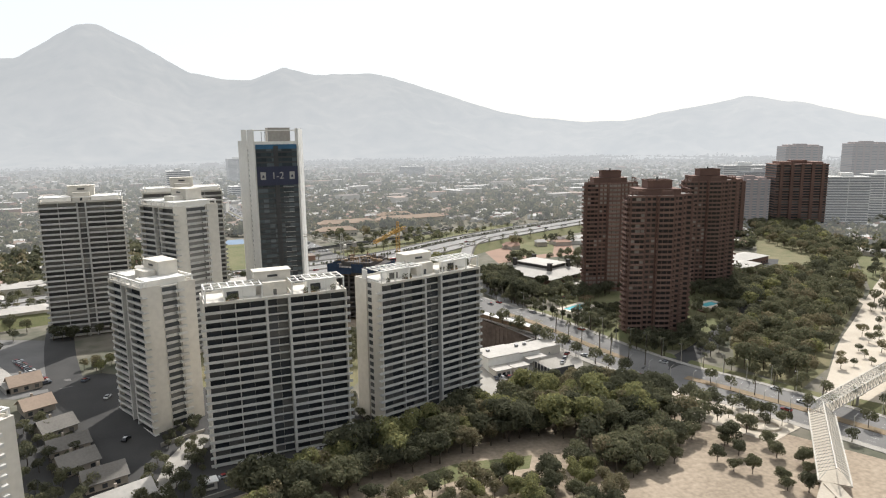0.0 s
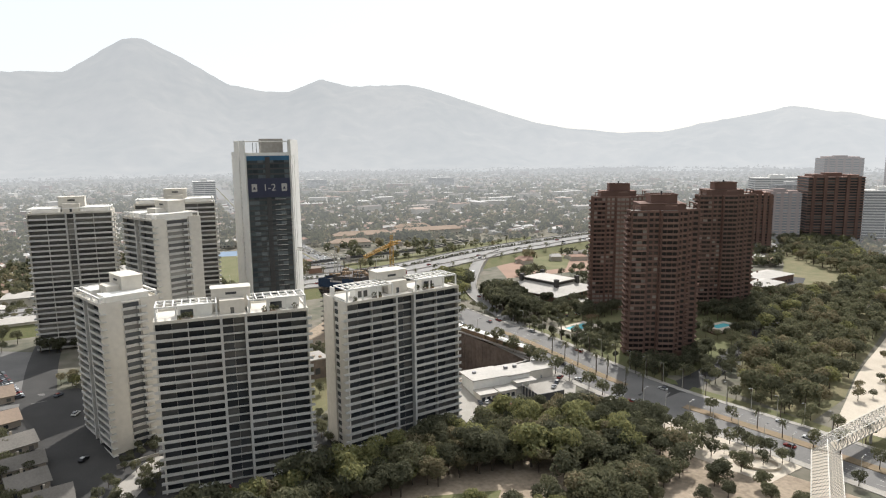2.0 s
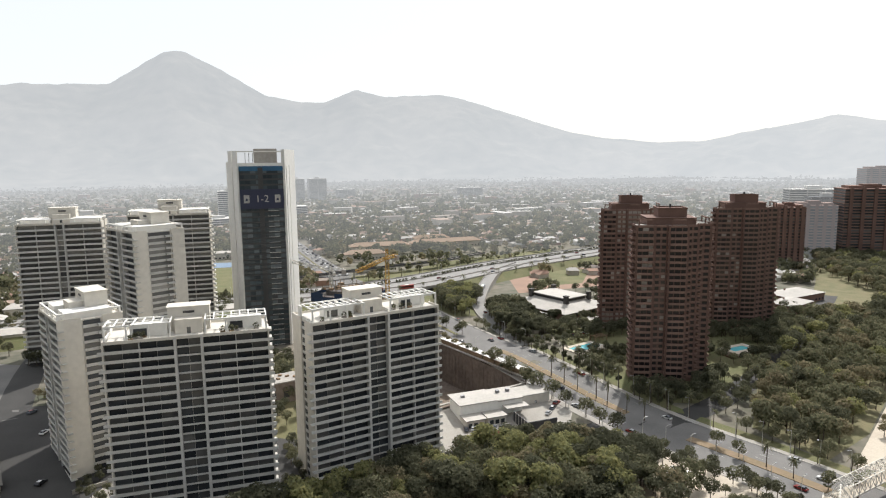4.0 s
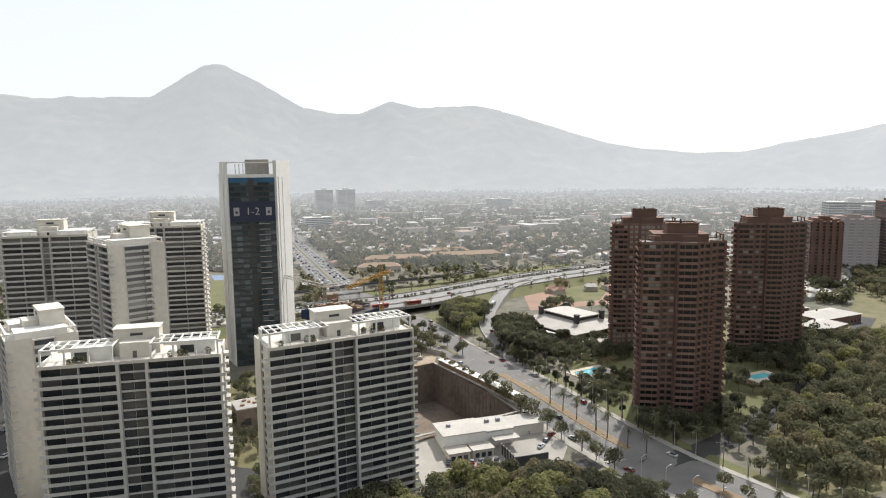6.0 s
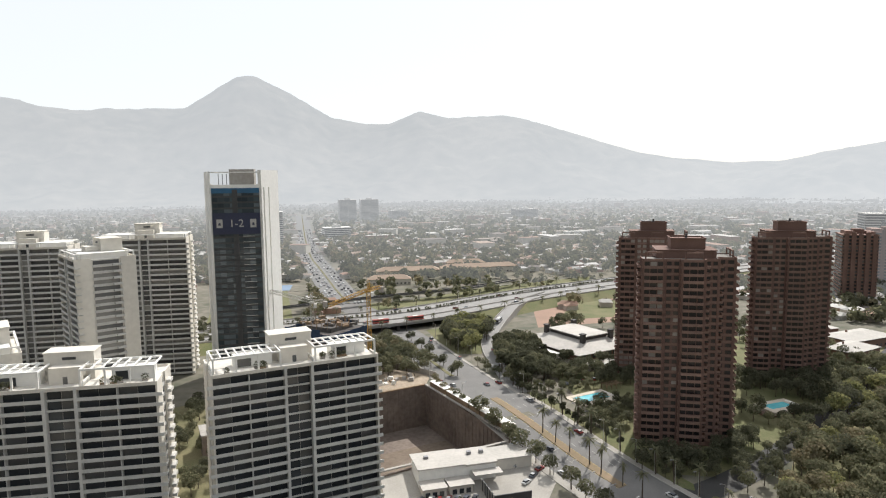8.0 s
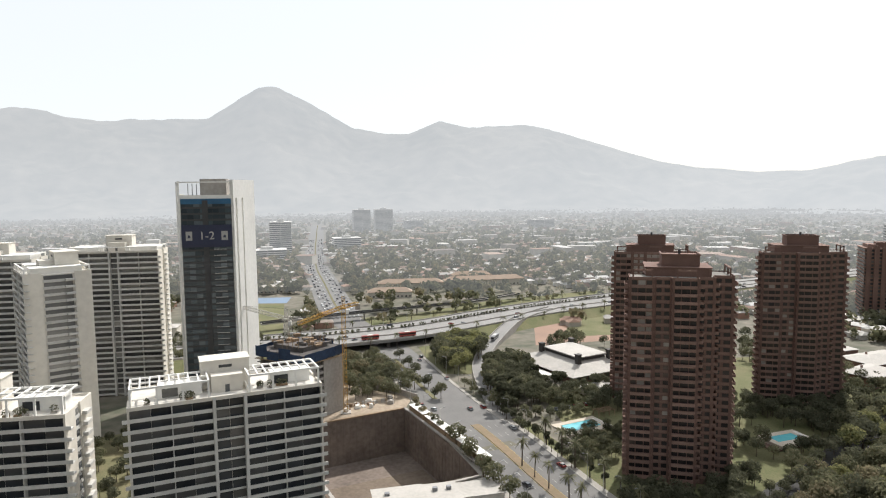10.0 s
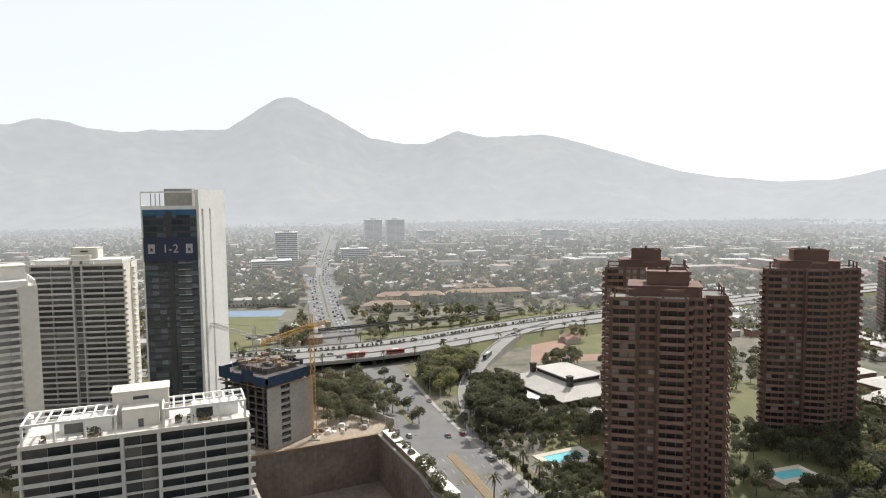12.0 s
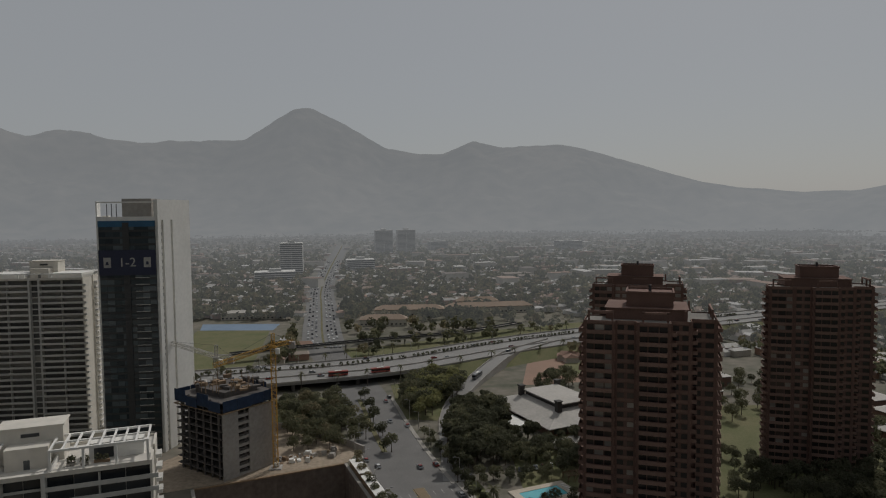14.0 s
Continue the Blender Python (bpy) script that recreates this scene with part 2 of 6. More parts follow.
# far materials, each with the distance haze mixed into its surface
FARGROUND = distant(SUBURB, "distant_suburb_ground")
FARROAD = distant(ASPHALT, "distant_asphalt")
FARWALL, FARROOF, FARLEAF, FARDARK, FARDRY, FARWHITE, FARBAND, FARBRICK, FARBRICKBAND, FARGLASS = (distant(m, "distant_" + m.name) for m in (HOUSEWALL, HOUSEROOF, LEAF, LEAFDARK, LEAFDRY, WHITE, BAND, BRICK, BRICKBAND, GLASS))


# ---------------------------------------------------------------- building blocks
class Shape:
    """Collects boxes, prisms and faces into one mesh."""
    def __init__(self):
        self.v, self.f, self.m = [], [], []

    def add(self, verts, faces, slot=0):
        k = len(self.v)
        self.v.extend(tuple(p) for p in verts)
        self.f.extend(tuple(k + i for i in q) for q in faces)
        self.m.extend([slot] * len(faces))
        return self

    def box(self, x0, y0, z0, x1, y1, z1, slot=0, m=None):
        vs = [Vector((x, y, z)) for z in (z0, z1) for x, y in ((x0, y0), (x1, y0), (x1, y1), (x0, y1))]
        if m is not None:
            vs = [m @ p for p in vs]
        return self.add(vs, [(3, 2, 1, 0), (4, 5, 6, 7), (0, 1, 5, 4), (1, 2, 6, 5), (2, 3, 7, 6), (3, 0, 4, 7)], slot)

    def prism(self, poly, z0, z1, slot=0):
        n = len(poly)
        vs = [(x, y, z0) for x, y in poly] + [(x, y, z1) for x, y in poly]
        return self.add(vs, [tuple(range(n - 1, -1, -1)), tuple(range(n, 2 * n))] + [(i, (i + 1) % n, n + (i + 1) % n, n + i) for i in range(n)], slot)

    def bar(self, a, b, r, slot=0, sides=4, r2=None):
        a, b = Vector(a), Vector(b)
        r2 = r if r2 is None else r2
        d = (b - a).normalized()
        u = d.cross(Vector((0, 0, 1)) if abs(d.z) < 0.9 else Vector((1, 0, 0))).normalized()
        w = d.cross(u)
        ring = [(math.cos(2 * math.pi * (i + 0.5) / sides), math.sin(2 * math.pi * (i + 0.5) / sides)) for i in range(sides)]
        vs = [a + (u * c + w * s) * r for c, s in ring] + [b + (u * c + w * s) * r2 for c, s in ring]
        return self.add(vs, [(i, (i + 1) % sides, sides + (i + 1) % sides, sides + i) for i in range(sides)] + [tuple(range(sides - 1, -1, -1)), tuple(range(sides, 2 * sides))], slot)

    def mesh(self, name, *mats):
        me = bpy.data.meshes.new(name)
        me.from_pydata(self.v, [], self.f)
        for m in mats:
            me.materials.append(m)
        if len(mats) > 1:
            me.polygons.foreach_set("material_index", self.m)
        me.update()
        return me


def part(name, shape, mats, parent, label="", m=None):
    """One mesh object under a thing or a part."""
    data = shape if isinstance(shape, bpy.types.Mesh) else shape.mesh(name, *(mats if isinstance(mats, tuple) else (mats,)))
    ob = new(name, data)
    ob.parent = parent
    if m is not None:
        ob.matrix_basis = m
    return tagged(ob, label)


def empty(name, m, label, category, group="", kind=""):
    ob = new(name)
    ob.matrix_basis = m
    return tagged(ob, label, category, group, kind)


def thing(name, shape, mats, label, category, m=None, group="", kind=""):
    ob = new(name, shape.mesh(name, *(mats if isinstance(mats, tuple) else (mats,))))
    if m is not None:
        ob.matrix_basis = m
    return tagged(ob, label, category, group, kind)


def smooth(a, b, x):
    t = min(1.0, max(0.0, (x - a) / (b - a)))
    return t * t * (3 - 2 * t)


def land(x, y):
    """Height of the ground: the park lies lower than the avenue's far end."""
    return -7.0 + 8.0 * smooth(225, 330, y)


def inside(x, y, poly):
    hit = False
    for i in range(len(poly)):
        (x0, y0), (x1, y1) = poly[i - 1], poly[i]
        if (y0 > y) != (y1 > y) and x < (x1 - x0) * (y - y0) / (y1 - y0) + x0:
            hit = not hit
    return hit


def resample(line, step):
    out = []
    for (x0, y0), (x1, y1) in zip(line, line[1:]):
        n = max(1, int(math.hypot(x1 - x0, y1 - y0) / step))
        out += [(x0 + (x1 - x0) * i / n, y0 + (y1 - y0) * i / n) for i in range(n)]
    return out + [line[-1]]


def rounded(line, times=2):
    for _ in range(times):
        out = [line[0]]
        for (x0, y0), (x1, y1) in zip(line, line[1:]):
            out += [(0.75 * x0 + 0.25 * x1, 0.75 * y0 + 0.25 * y1), (0.25 * x0 + 0.75 * x1, 0.25 * y0 + 0.75 * y1)]
        line = out + [line[-1]]
    return line


def offset(line, d):
    out = []
    for i, (x, y) in enumerate(line):
        (x0, y0), (x1, y1) = line[max(0, i - 1)], line[min(len(line) - 1, i + 1)]
        n = math.hypot(x1 - x0, y1 - y0) or 1
        out.append((x + d * (y1 - y0) / n, y - d * (x1 - x0) / n))
    return out


def ribbon(line, left, right, lift, height=land, thick=0.0):
    """A strip along a line, from left to right of it, lying on the land."""
    line = resample(line, 8)
    a, b = offset(line, left), offset(line, right)
    s = Shape()
    n = len(line)
    vs = [(x, y, height(x, y) + lift) for x, y in a] + [(x, y, height(x, y) + lift) for x, y in b]
    s.add(vs, [(i, n + i, n + i + 1, i + 1) for i in range(n - 1)])
    if thick:
        low = [(x, y, z - thick) for x, y, z in vs]
        s.add(vs + low, [(i, i + 1, 2 * n + i + 1, 2 * n + i) for i in range(n - 1)] + [(n + i + 1, n + i, 3 * n + i, 3 * n + i + 1) for i in range(n - 1)]
              + [(2 * n + i + 1, 3 * n + i + 1, 3 * n + i, 2 * n + i) for i in range(n - 1)] + [(0, 2 * n, 3 * n, n), (n - 1, 2 * n - 1, 4 * n - 1, 3 * n - 1)])
    return s


def patch(poly, lift, height=land):
    """A flat-lying sheet with the outline poly, following the land."""
    import mathutils
    xs, ys = [p[0] for p in poly], [p[1] for p in poly]
    ring = resample(list(poly) + [poly[0]], 8)[:-1]
    pts = [Vector(p) for p in ring]
    n = len(pts)
    y = min(ys) + 5
    while y < max(ys):
        x = min(xs) + 5
        while x < max(xs):
            if inside(x, y, poly):
                pts.append(Vector((x, y)))
            x += 12
        y += 12
    v, _, f, *_ = mathutils.geometry.delaunay_2d_cdt(pts, [], [list(range(n))], 1, 0.001)
    return Shape().add([(p.x, p.y, height(p.x, p.y) + lift) for p in v], f)


# ---------------------------------------------------------------- ground, roads
PIT = [(103, 349), (160, 368), (183, 293), (127, 276)]
PITFLOOR = -20.5


def build_ground():
    from mathutils.geometry import delaunay_2d_cdt
    rows = [-1500, -300, 0, 120, 180] + list(range(225, 335, 10)) + [335, 420, 600, 1000, 2000, 3200, 4980]
    cols = [-3800, -1500, -500, -200, -60, 0, 60, 103, 129, 161, 187, 240, 320, 500, 900, 1800, 3000, 4200]
    pts = [Vector((x, y)) for y in rows for x in cols if not inside(x, y, PIT)]
    k = len(pts)
    pts += [Vector(p) for p in PIT]
    edges = [(k + i, k + (i + 1) % 4) for i in range(4)]
    v, _, f, *_ = delaunay_2d_cdt(pts, edges, [], 0, 0.001)
    s = Shape()
    keep = []
    for q in f:
        cx, cy = sum(v[i].x for i in q) / len(q), sum(v[i].y for i in q) / len(q)
        if not inside(cx, cy, PIT):
            keep.append(q)
    s.add([(p.x, p.y, land(p.x, p.y)) for p in v], keep)
    thing("ground", s, SUBURB, "dry suburban ground with patches of soil and grass", "ground", kind="structure")


build_ground()
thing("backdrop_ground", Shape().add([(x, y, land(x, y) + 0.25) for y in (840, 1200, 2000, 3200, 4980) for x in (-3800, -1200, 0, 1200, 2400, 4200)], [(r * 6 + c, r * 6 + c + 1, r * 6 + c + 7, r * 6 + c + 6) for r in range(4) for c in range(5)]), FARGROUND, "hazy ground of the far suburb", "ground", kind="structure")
thing("park_ground", patch([(-10, 60), (230, 60), (236, 120), (215, 165), (196, 200), (184, 232), (120, 226), (64, 214), (0, 205)], 0.05), EARTH, "dry tan park earth with worn trails", "ground", kind="structure")

AVENUE = rounded([(290, -40), (262, 110), (247, 160), (235, 200), (219, 240), (206, 275), (196, 310), (178, 390), (166, 475), (150, 540), (131, 605), (112, 835), (98, 980), (88, 1300), (84, 1480), (70, 2100)])
thing("road_avenue_north", ribbon([p for p in AVENUE if 325 < p[1] < 620], -13.5, 13.5, 0.13), ASPHALT, "worn grey asphalt avenue running under the motorway", "road", kind="structure")
thing("road_avenue", ribbon([p for p in AVENUE if p[1] < 345], -15.5, 15.5, 0.12), ASPHALT, "worn grey asphalt avenue with several lanes", "road", kind="structure")
FAR_AVENUE = [p for p in AVENUE if p[1] > 600]
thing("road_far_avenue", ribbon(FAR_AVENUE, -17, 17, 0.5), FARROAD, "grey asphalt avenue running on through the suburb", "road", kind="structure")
thing("median_far_avenue", ribbon(FAR_AVENUE, -0.9, 0.9, 0.7, thick=0.25), DRYGRASS, "planted median of the far avenue", "median", kind="structure")
NEAR_AVENUE = [p for p in AVENUE if p[1] < 345]
NORTH_AVENUE = [p for p in AVENUE if 335 < p[1] < 465]
for name, l, r in (("pavement_north_west", -16, -13.6), ("pavement_north_east", 13.6, 15.5)):
    thing(name, ribbon(NORTH_AVENUE, l, r, 0.25, thick=0.2), PAVING, "narrow paved footpath along the avenue", "pavement", kind="structure")
thing("verge_east", ribbon(NEAR_AVENUE, 18.2, 24, 0.14), LAWN, "mown grass verge beside the avenue", "verge", kind="structure")
thing("median_north", ribbon([p for p in AVENUE if 360 < p[1] < 468], -4.8, -2.6, 0.3, thick=0.25), DRYGRASS, "planted median with small trees", "median", kind="structure")
thing("pavement_west", ribbon(NEAR_AVENUE, -19, -15.5, 0.25, thick=0.2), PAVING, "pale paved footpath along the avenue", "pavement", kind="structure")
thing("pavement_east", ribbon(NEAR_AVENUE, 15.5, 18.2, 0.25, thick=0.2), PAVING, "pale paved footpath beside the apartment towers", "pavement", kind="structure")
MEDIAN = [p for p in AVENUE if 246 < p[1] < 350]
thing("median_strip", ribbon(MEDIAN, -1.9, 1.9, 0.3, thick=0.25), BROWNEARTH, "bare brown earth median strip between the carriageways", "median", kind="structure")
NEAR_MEDIAN = [p for p in AVENUE if 60 < p[1] < 226]
thing("median_park", ribbon(NEAR_MEDIAN, -2.4, 2.4, 0.3, thick=0.25), BROWNEARTH, "bare brown earth median with trees", "median", kind="structure")
thing("kerb_west", ribbon(NEAR_AVENUE, -15.7, -15.35, 0.3, thick=0.25), KERB, "pale concrete kerb stones along the avenue", "kerb", kind="structure")
thing("kerb_east", ribbon(NEAR_AVENUE, 15.35, 15.7, 0.3, thick=0.25), KERB, "pale concrete kerb stones along the avenue", "kerb", kind="structure")
SIDESTREET = rounded([(214, 238), (250, 246), (285, 262), (330, 285), (400, 330), (480, 390)])
thing("road_side_street", ribbon(SIDESTREET, -5.5, 5.5, 0.16), SHADEDASPHALT, "dark asphalt side street beside the woods", "road", kind="structure")
thing("road_park_street", ribbon(rounded([(-80, 210), (0, 212), (70, 222), (130, 240), (200, 246)]), -4, 4, 0.1), SHADEDASPHALT, "dark asphalt lane behind the park trees", "road", kind="structure")
thing("road_west_street", ribbon(rounded([(-25, 205), (-30, 250), (-42, 310), (-55, 390), (-60, 480)]), -7, 7, 0.14), SHADEDASPHALT, "dark asphalt street beside the white towers", "road", kind="structure")
SLIP = rounded([(204, 345), (207, 395), (212, 435), (224, 470), (243, 505), (268, 548), (310, 585)])
def ramp_height(x, y):
    return land(x, y) + 5.4 * smooth(440, 545, y)


thing("road_slip", ribbon(SLIP, -4.5, 4.5, 0.2, height=ramp_height, thick=0.6), MOTORWAY, "grey asphalt slip road curving up to the motorway", "road", kind="structure")


for d in (-4.7, 4.7):
    thing("slip_barrier", ribbon(SLIP[6:], d - 0.2, d + 0.2, 1.1, height=ramp_height, thick=6.5), CONCRETE, "pale concrete parapet of the curved slip road", "barrier", kind="structure")


def paint_lines():
    dash = Shape()
    line = resample([p for p in AVENUE if 120 < p[1] < 345], 3)
    for d in (-11.8, -8.2, -4.8, 4.8, 8.2, 11.8):
        o = offset(line, d)
        for i in range(0, len(o) - 1, 3):
            (x0, y0), (x1, y1) = o[i], o[i + 1]
            n = math.hypot(x1 - x0, y1 - y0)
            ex, ey = -(y1 - y0) / n * 0.09, (x1 - x0) / n * 0.09
            dash.add([(x0 - ex, y0 - ey, land(x0, y0) + 0.15), (x0 + ex, y0 + ey, land(x0, y0) + 0.15), (x1 + ex, y1 + ey, land(x1, y1) + 0.15), (x1 - ex, y1 - ey, land(x1, y1) + 0.15)], [(3, 2, 1, 0)])
    thing("lane_markings", dash, LINE, "faded white dashed lane markings on the avenue", "road marking", kind="structure")
    for d in (-2.2, 2.2):
        thing("median_line", ribbon(MEDIAN, d - 0.06, d + 0.06, 0.16), YELLOWLINE, "faded yellow line beside the median", "road marking", kind="structure")
    for (cx, cy, a) in ((206, 246, 20), (236, 242, 105)):
        s = Shape()
        m = pose(cx, cy, land(cx, cy) + 0.19, 0, 0, a)
        for i in range(11):
            s.add([m @ Vector(p) for p in ((i * 1.2 - 6.6, -1.6, 0), (i * 1.2 - 6.0, -1.6, 0), (i * 1.2 - 6.0, 1.6, 0), (i * 1.2 - 6.6, 1.6, 0))], [(0, 1, 2, 3)])
        thing("crosswalk", s, LINE, "white striped pedestrian crossing", "crosswalk", kind="structure")


paint_lines()

# the motorway on its embankment, with the viaduct over the avenue
HIGHWAY = rounded([(-700, 330), (-300, 420), (0, 487), (120, 507), (185, 522), (270, 573), (350, 606), (480, 655), (700, 720), (1200, 830), (2200, 950)])


def build_highway():
    gap = (120, 196)
    for name, keep in (("motorway_west", [p for p in HIGHWAY if p[0] <= gap[0]]), ("motorway_east", [p for p in HIGHWAY if p[0] >= gap[1]])):
        base = resample(keep, 10)
        s = Shape()
        outer, inner = offset(base, 36), offset(base, 25)
        outer2, inner2 = offset(base, -36), offset(base, -25)
        n = len(base)
        vs = [(x, y, land(x, y)) for x, y in outer] + [(x, y, 6.3) for x, y in inner] + [(x, y, 6.3) for x, y in inner2] + [(x, y, land(x, y)) for x, y in outer2]
        s.add(vs, [(j * n + i, (j + 1) * n + i, (j + 1) * n + i + 1, j * n + i + 1) for j in range(3) for i in range(n - 1)])
        s.add(vs, [(0, n, 2 * n, 3 * n), (n - 1, 2 * n - 1, 3 * n - 1, 4 * n - 1)])
        thing(name + "_embankment", s, LAWN, "grassy embankment that carries the motorway", "embankment", kind="structure")
    thing("road_motorway", ribbon(HIGHWAY, -24, 24, 6.5, height=lambda x, y: 0, thick=1.4), MOTORWAY, "pale grey asphalt motorway on a viaduct", "motorway", kind="structure")
    for d, h in ((-24, 0.9), (24, 0.9), (9, 0.8), (-9, 0.8)):
        thing("crash_barrier", ribbon(HIGHWAY, d - 0.2, d + 0.2, 6.5 + h, height=lambda x, y: 0, thick=h), CONCRETE, "pale concrete crash barrier on the motorway", "barrier", kind="structure")
    line = resample([p for p in HIGHWAY if -100 < p[0] < 500], 3)
    s = Shape()
    for d in (-20.3, -16.6, -12.9, -5, -1.5, 2, 5.5, 12.9, 16.6, 20.3):
        o = offset(line, d)
        for i in range(0, len(o) - 1, 3):
            (x0, y0), (x1, y1) = o[i], o[i + 1]
            n = math.hypot(x1 - x0, y1 - y0)
            ex, ey = -(y1 - y0) / n * 0.1, (x1 - x0) / n * 0.1
            s.add([(x0 - ex, y0 - ey, 6.54), (x0 + ex, y0 + ey, 6.54), (x1 + ex, y1 + ey, 6.54), (x1 - ex, y1 - ey, 6.54)], [(3, 2, 1, 0)])
    thing("motorway_markings", s, LINE, "white dashed lane markings on the motorway", "road marking", kind="structure")
    s = Shape()
    for x in (120, 158, 196):
        m = pose(x, 508 + (x - 120) * 0.24, 0, 0, 0, 10)
        s.box(-1, -24, -1, 1, 24, 5.1, m=m)
    thing("viaduct_piers", s, DARKROOF, "dark concrete pier walls under the viaduct", "bridge pier", kind="structure")


build_highway()

OVERPASS = rounded([(70, 566), (120, 586), (180, 606), (240, 620), (300, 660)])
over = thing("overpass", ribbon(OVERPASS, -3, 3, 6.2, thick=0.9), CONCRETE, "slim concrete overpass across the far avenue", "bridge", kind="structure")
for d in (-2.9, 2.9):
    part("parapet", ribbon(OVERPASS, d - 0.12, d + 0.12, 7.2, thick=1.0), DARKMETAL, over)
for x, y in ((112, 583), (150, 596), (196, 611)):
    part("pier", Shape().bar((x, y, 0), (x, y, 6.0), 0.6, sides=8), CONCRETE, over)
# lawns, paths, fields
def sheet(name, poly, lift, mat, label, category):
    thing(name, patch(poly, lift), mat, label, category, kind="structure")


sheet("forecourt_west", [(-60, 200), (10, 205), (72, 224), (74, 268), (20, 290), (-30, 330), (-56, 330)], 0.06, SHADEDASPHALT, "dark paved forecourt round the white towers", "forecourt")
sheet("woodland_floor", [(258, 226), (262, 192), (298, 205), (340, 231), (446, 286), (560, 372), (700, 540), (640, 560), (520, 440), (420, 352), (340, 290), (290, 258)], 0.08, DRYGRASS, "leaf-strewn woodland floor", "ground")
sheet("path_entrance", [(-10, 220), (-4, 216), (4, 236), (12, 254), (6, 258), (-4, 242)], 0.12, PAVING, "pale paved entrance path", "path")
sheet("courtyard_ground", [(14, 262), (70, 268), (98, 300), (90, 345), (70, 375), (10, 350)], 0.05, DRYGRASS, "dry grass courtyard behind the white towers", "ground")
sheet("lawn_slip_island", [(186, 425), (204, 420), (216, 452), (236, 492), (244, 520), (205, 498), (182, 492)], 0.1, LAWN, "green lawn island inside the slip road", "lawn")
sheet("lawn_avenue_west", [(112, 425), (156, 405), (158, 470), (112, 470)], 0.1, LAWN, "green lawn beside the motorway viaduct", "lawn")
sheet("lawn_school", [(286, 500), (330, 500), (372, 560), (330, 576)], 0.1, LAWN, "green school playing field", "lawn")
sheet("track_school", [(262, 480), (345, 485), (390, 560), (335, 584), (285, 560)], 0.05, TRACK, "reddish cinder running ground round the field", "running track")
sheet("football_pitch", [(24, 540), (88, 540), (78, 690), (12, 700)], 0.12, LAWN, "mown green football pitch", "football pitch")
sheet("track_blue", [(14, 701), (80, 692), (82, 726), (8, 734)], 0.06, BLUETRACK, "blue running track round the football pitch", "running track")
sheet("lawn_towers", [(224, 262), (262, 250), (320, 278), (420, 335), (420, 420), (300, 430), (232, 372)], 0.06, LAWN, "garden lawn round the brick towers", "lawn")
sheet("lawn_park_east", [(265, 180), (420, 260), (620, 420), (760, 420), (640, 280), (420, 150), (290, 110)], 0.05, LAWN, "park lawn beside the woods", "lawn")
sheet("lawn_motorway_north", [(130, 556), (200, 568), (300, 622), (400, 665), (400, 700), (270, 660), (190, 610), (140, 600)], 0.1, LAWN, "mown grass strip beyond the motorway", "lawn")
sheet("path_park_east", rounded([(268, 186), (298, 204), (340, 230), (390, 254), (446, 283), (520, 318), (530, 300), (462, 258), (408, 230), (362, 202), (318, 178), (280, 160)]), 0.12, PATH, "pale gravel esplanade in the park", "path")
thing("path_park_winding", ribbon(rounded([(420, 262), (450, 320), (520, 340), (560, 390), (650, 440)]), -3, 3, 0.14), PATH, "pale winding gravel path", "path", kind="structure")
sheet("plaza_corner", [(178, 232), (198, 238), (212, 205), (228, 165), (205, 160), (192, 192), (176, 214)], 0.16, PATH, "pale paved plaza at the park corner", "plaza")
sheet("lawn_park", [(60, 183), (92, 186), (112, 182), (118, 190), (90, 196), (66, 192)], 0.1, LAWN, "small lawn among the park trees", "lawn")
sheet("yard_ground", [(127, 243), (176, 238), (192, 262), (183, 292), (127, 275)], 0.1, PAVING, "pale concrete car yard", "yard")
sheet("parking_west", [(-96, 330), (-62, 312), (-40, 318), (-62, 400), (-100, 420)], 0.1, ASPHALT, "grey asphalt car park", "car park")

def crown_faces(rng, lumps, count, size):
    """Leaf clumps: small bent quads strewn over and inside several lumps."""
    vs, fs = [], []
    tot = sum(l[3] ** 2 for l in lumps)
    for cx, cy, cz, r, sz in lumps:
        for _ in range(int(count * r * r / tot)):
            d = Vector((rng.gauss(0, 1), rng.gauss(0, 1), rng.gauss(0, 1) + 0.25)).normalized()
            rr = r * rng.uniform(0.72, 1.08)
            p = Vector((cx + d.x * rr, cy + d.y * rr, cz + d.z * rr * sz))
            nrm = (d + Vector((rng.gauss(0, 0.5), rng.gauss(0, 0.5), rng.gauss(0, 0.5)))).normalized()
            u = nrm.cross(Vector((rng.gauss(0, 1), rng.gauss(0, 1), rng.gauss(0, 1)))).normalized()
            v = nrm.cross(u)
            a, b = size * rng.uniform(0.5, 1.2), size * rng.uniform(0.4, 1.0)
            k = len(vs)
            vs += [p - u * a, p - v * b + nrm * size * 0.15, p + u * a, p + v * b + nrm * size * 0.1]
            fs.append((k, k + 1, k + 2, k + 3))
    return vs, fs


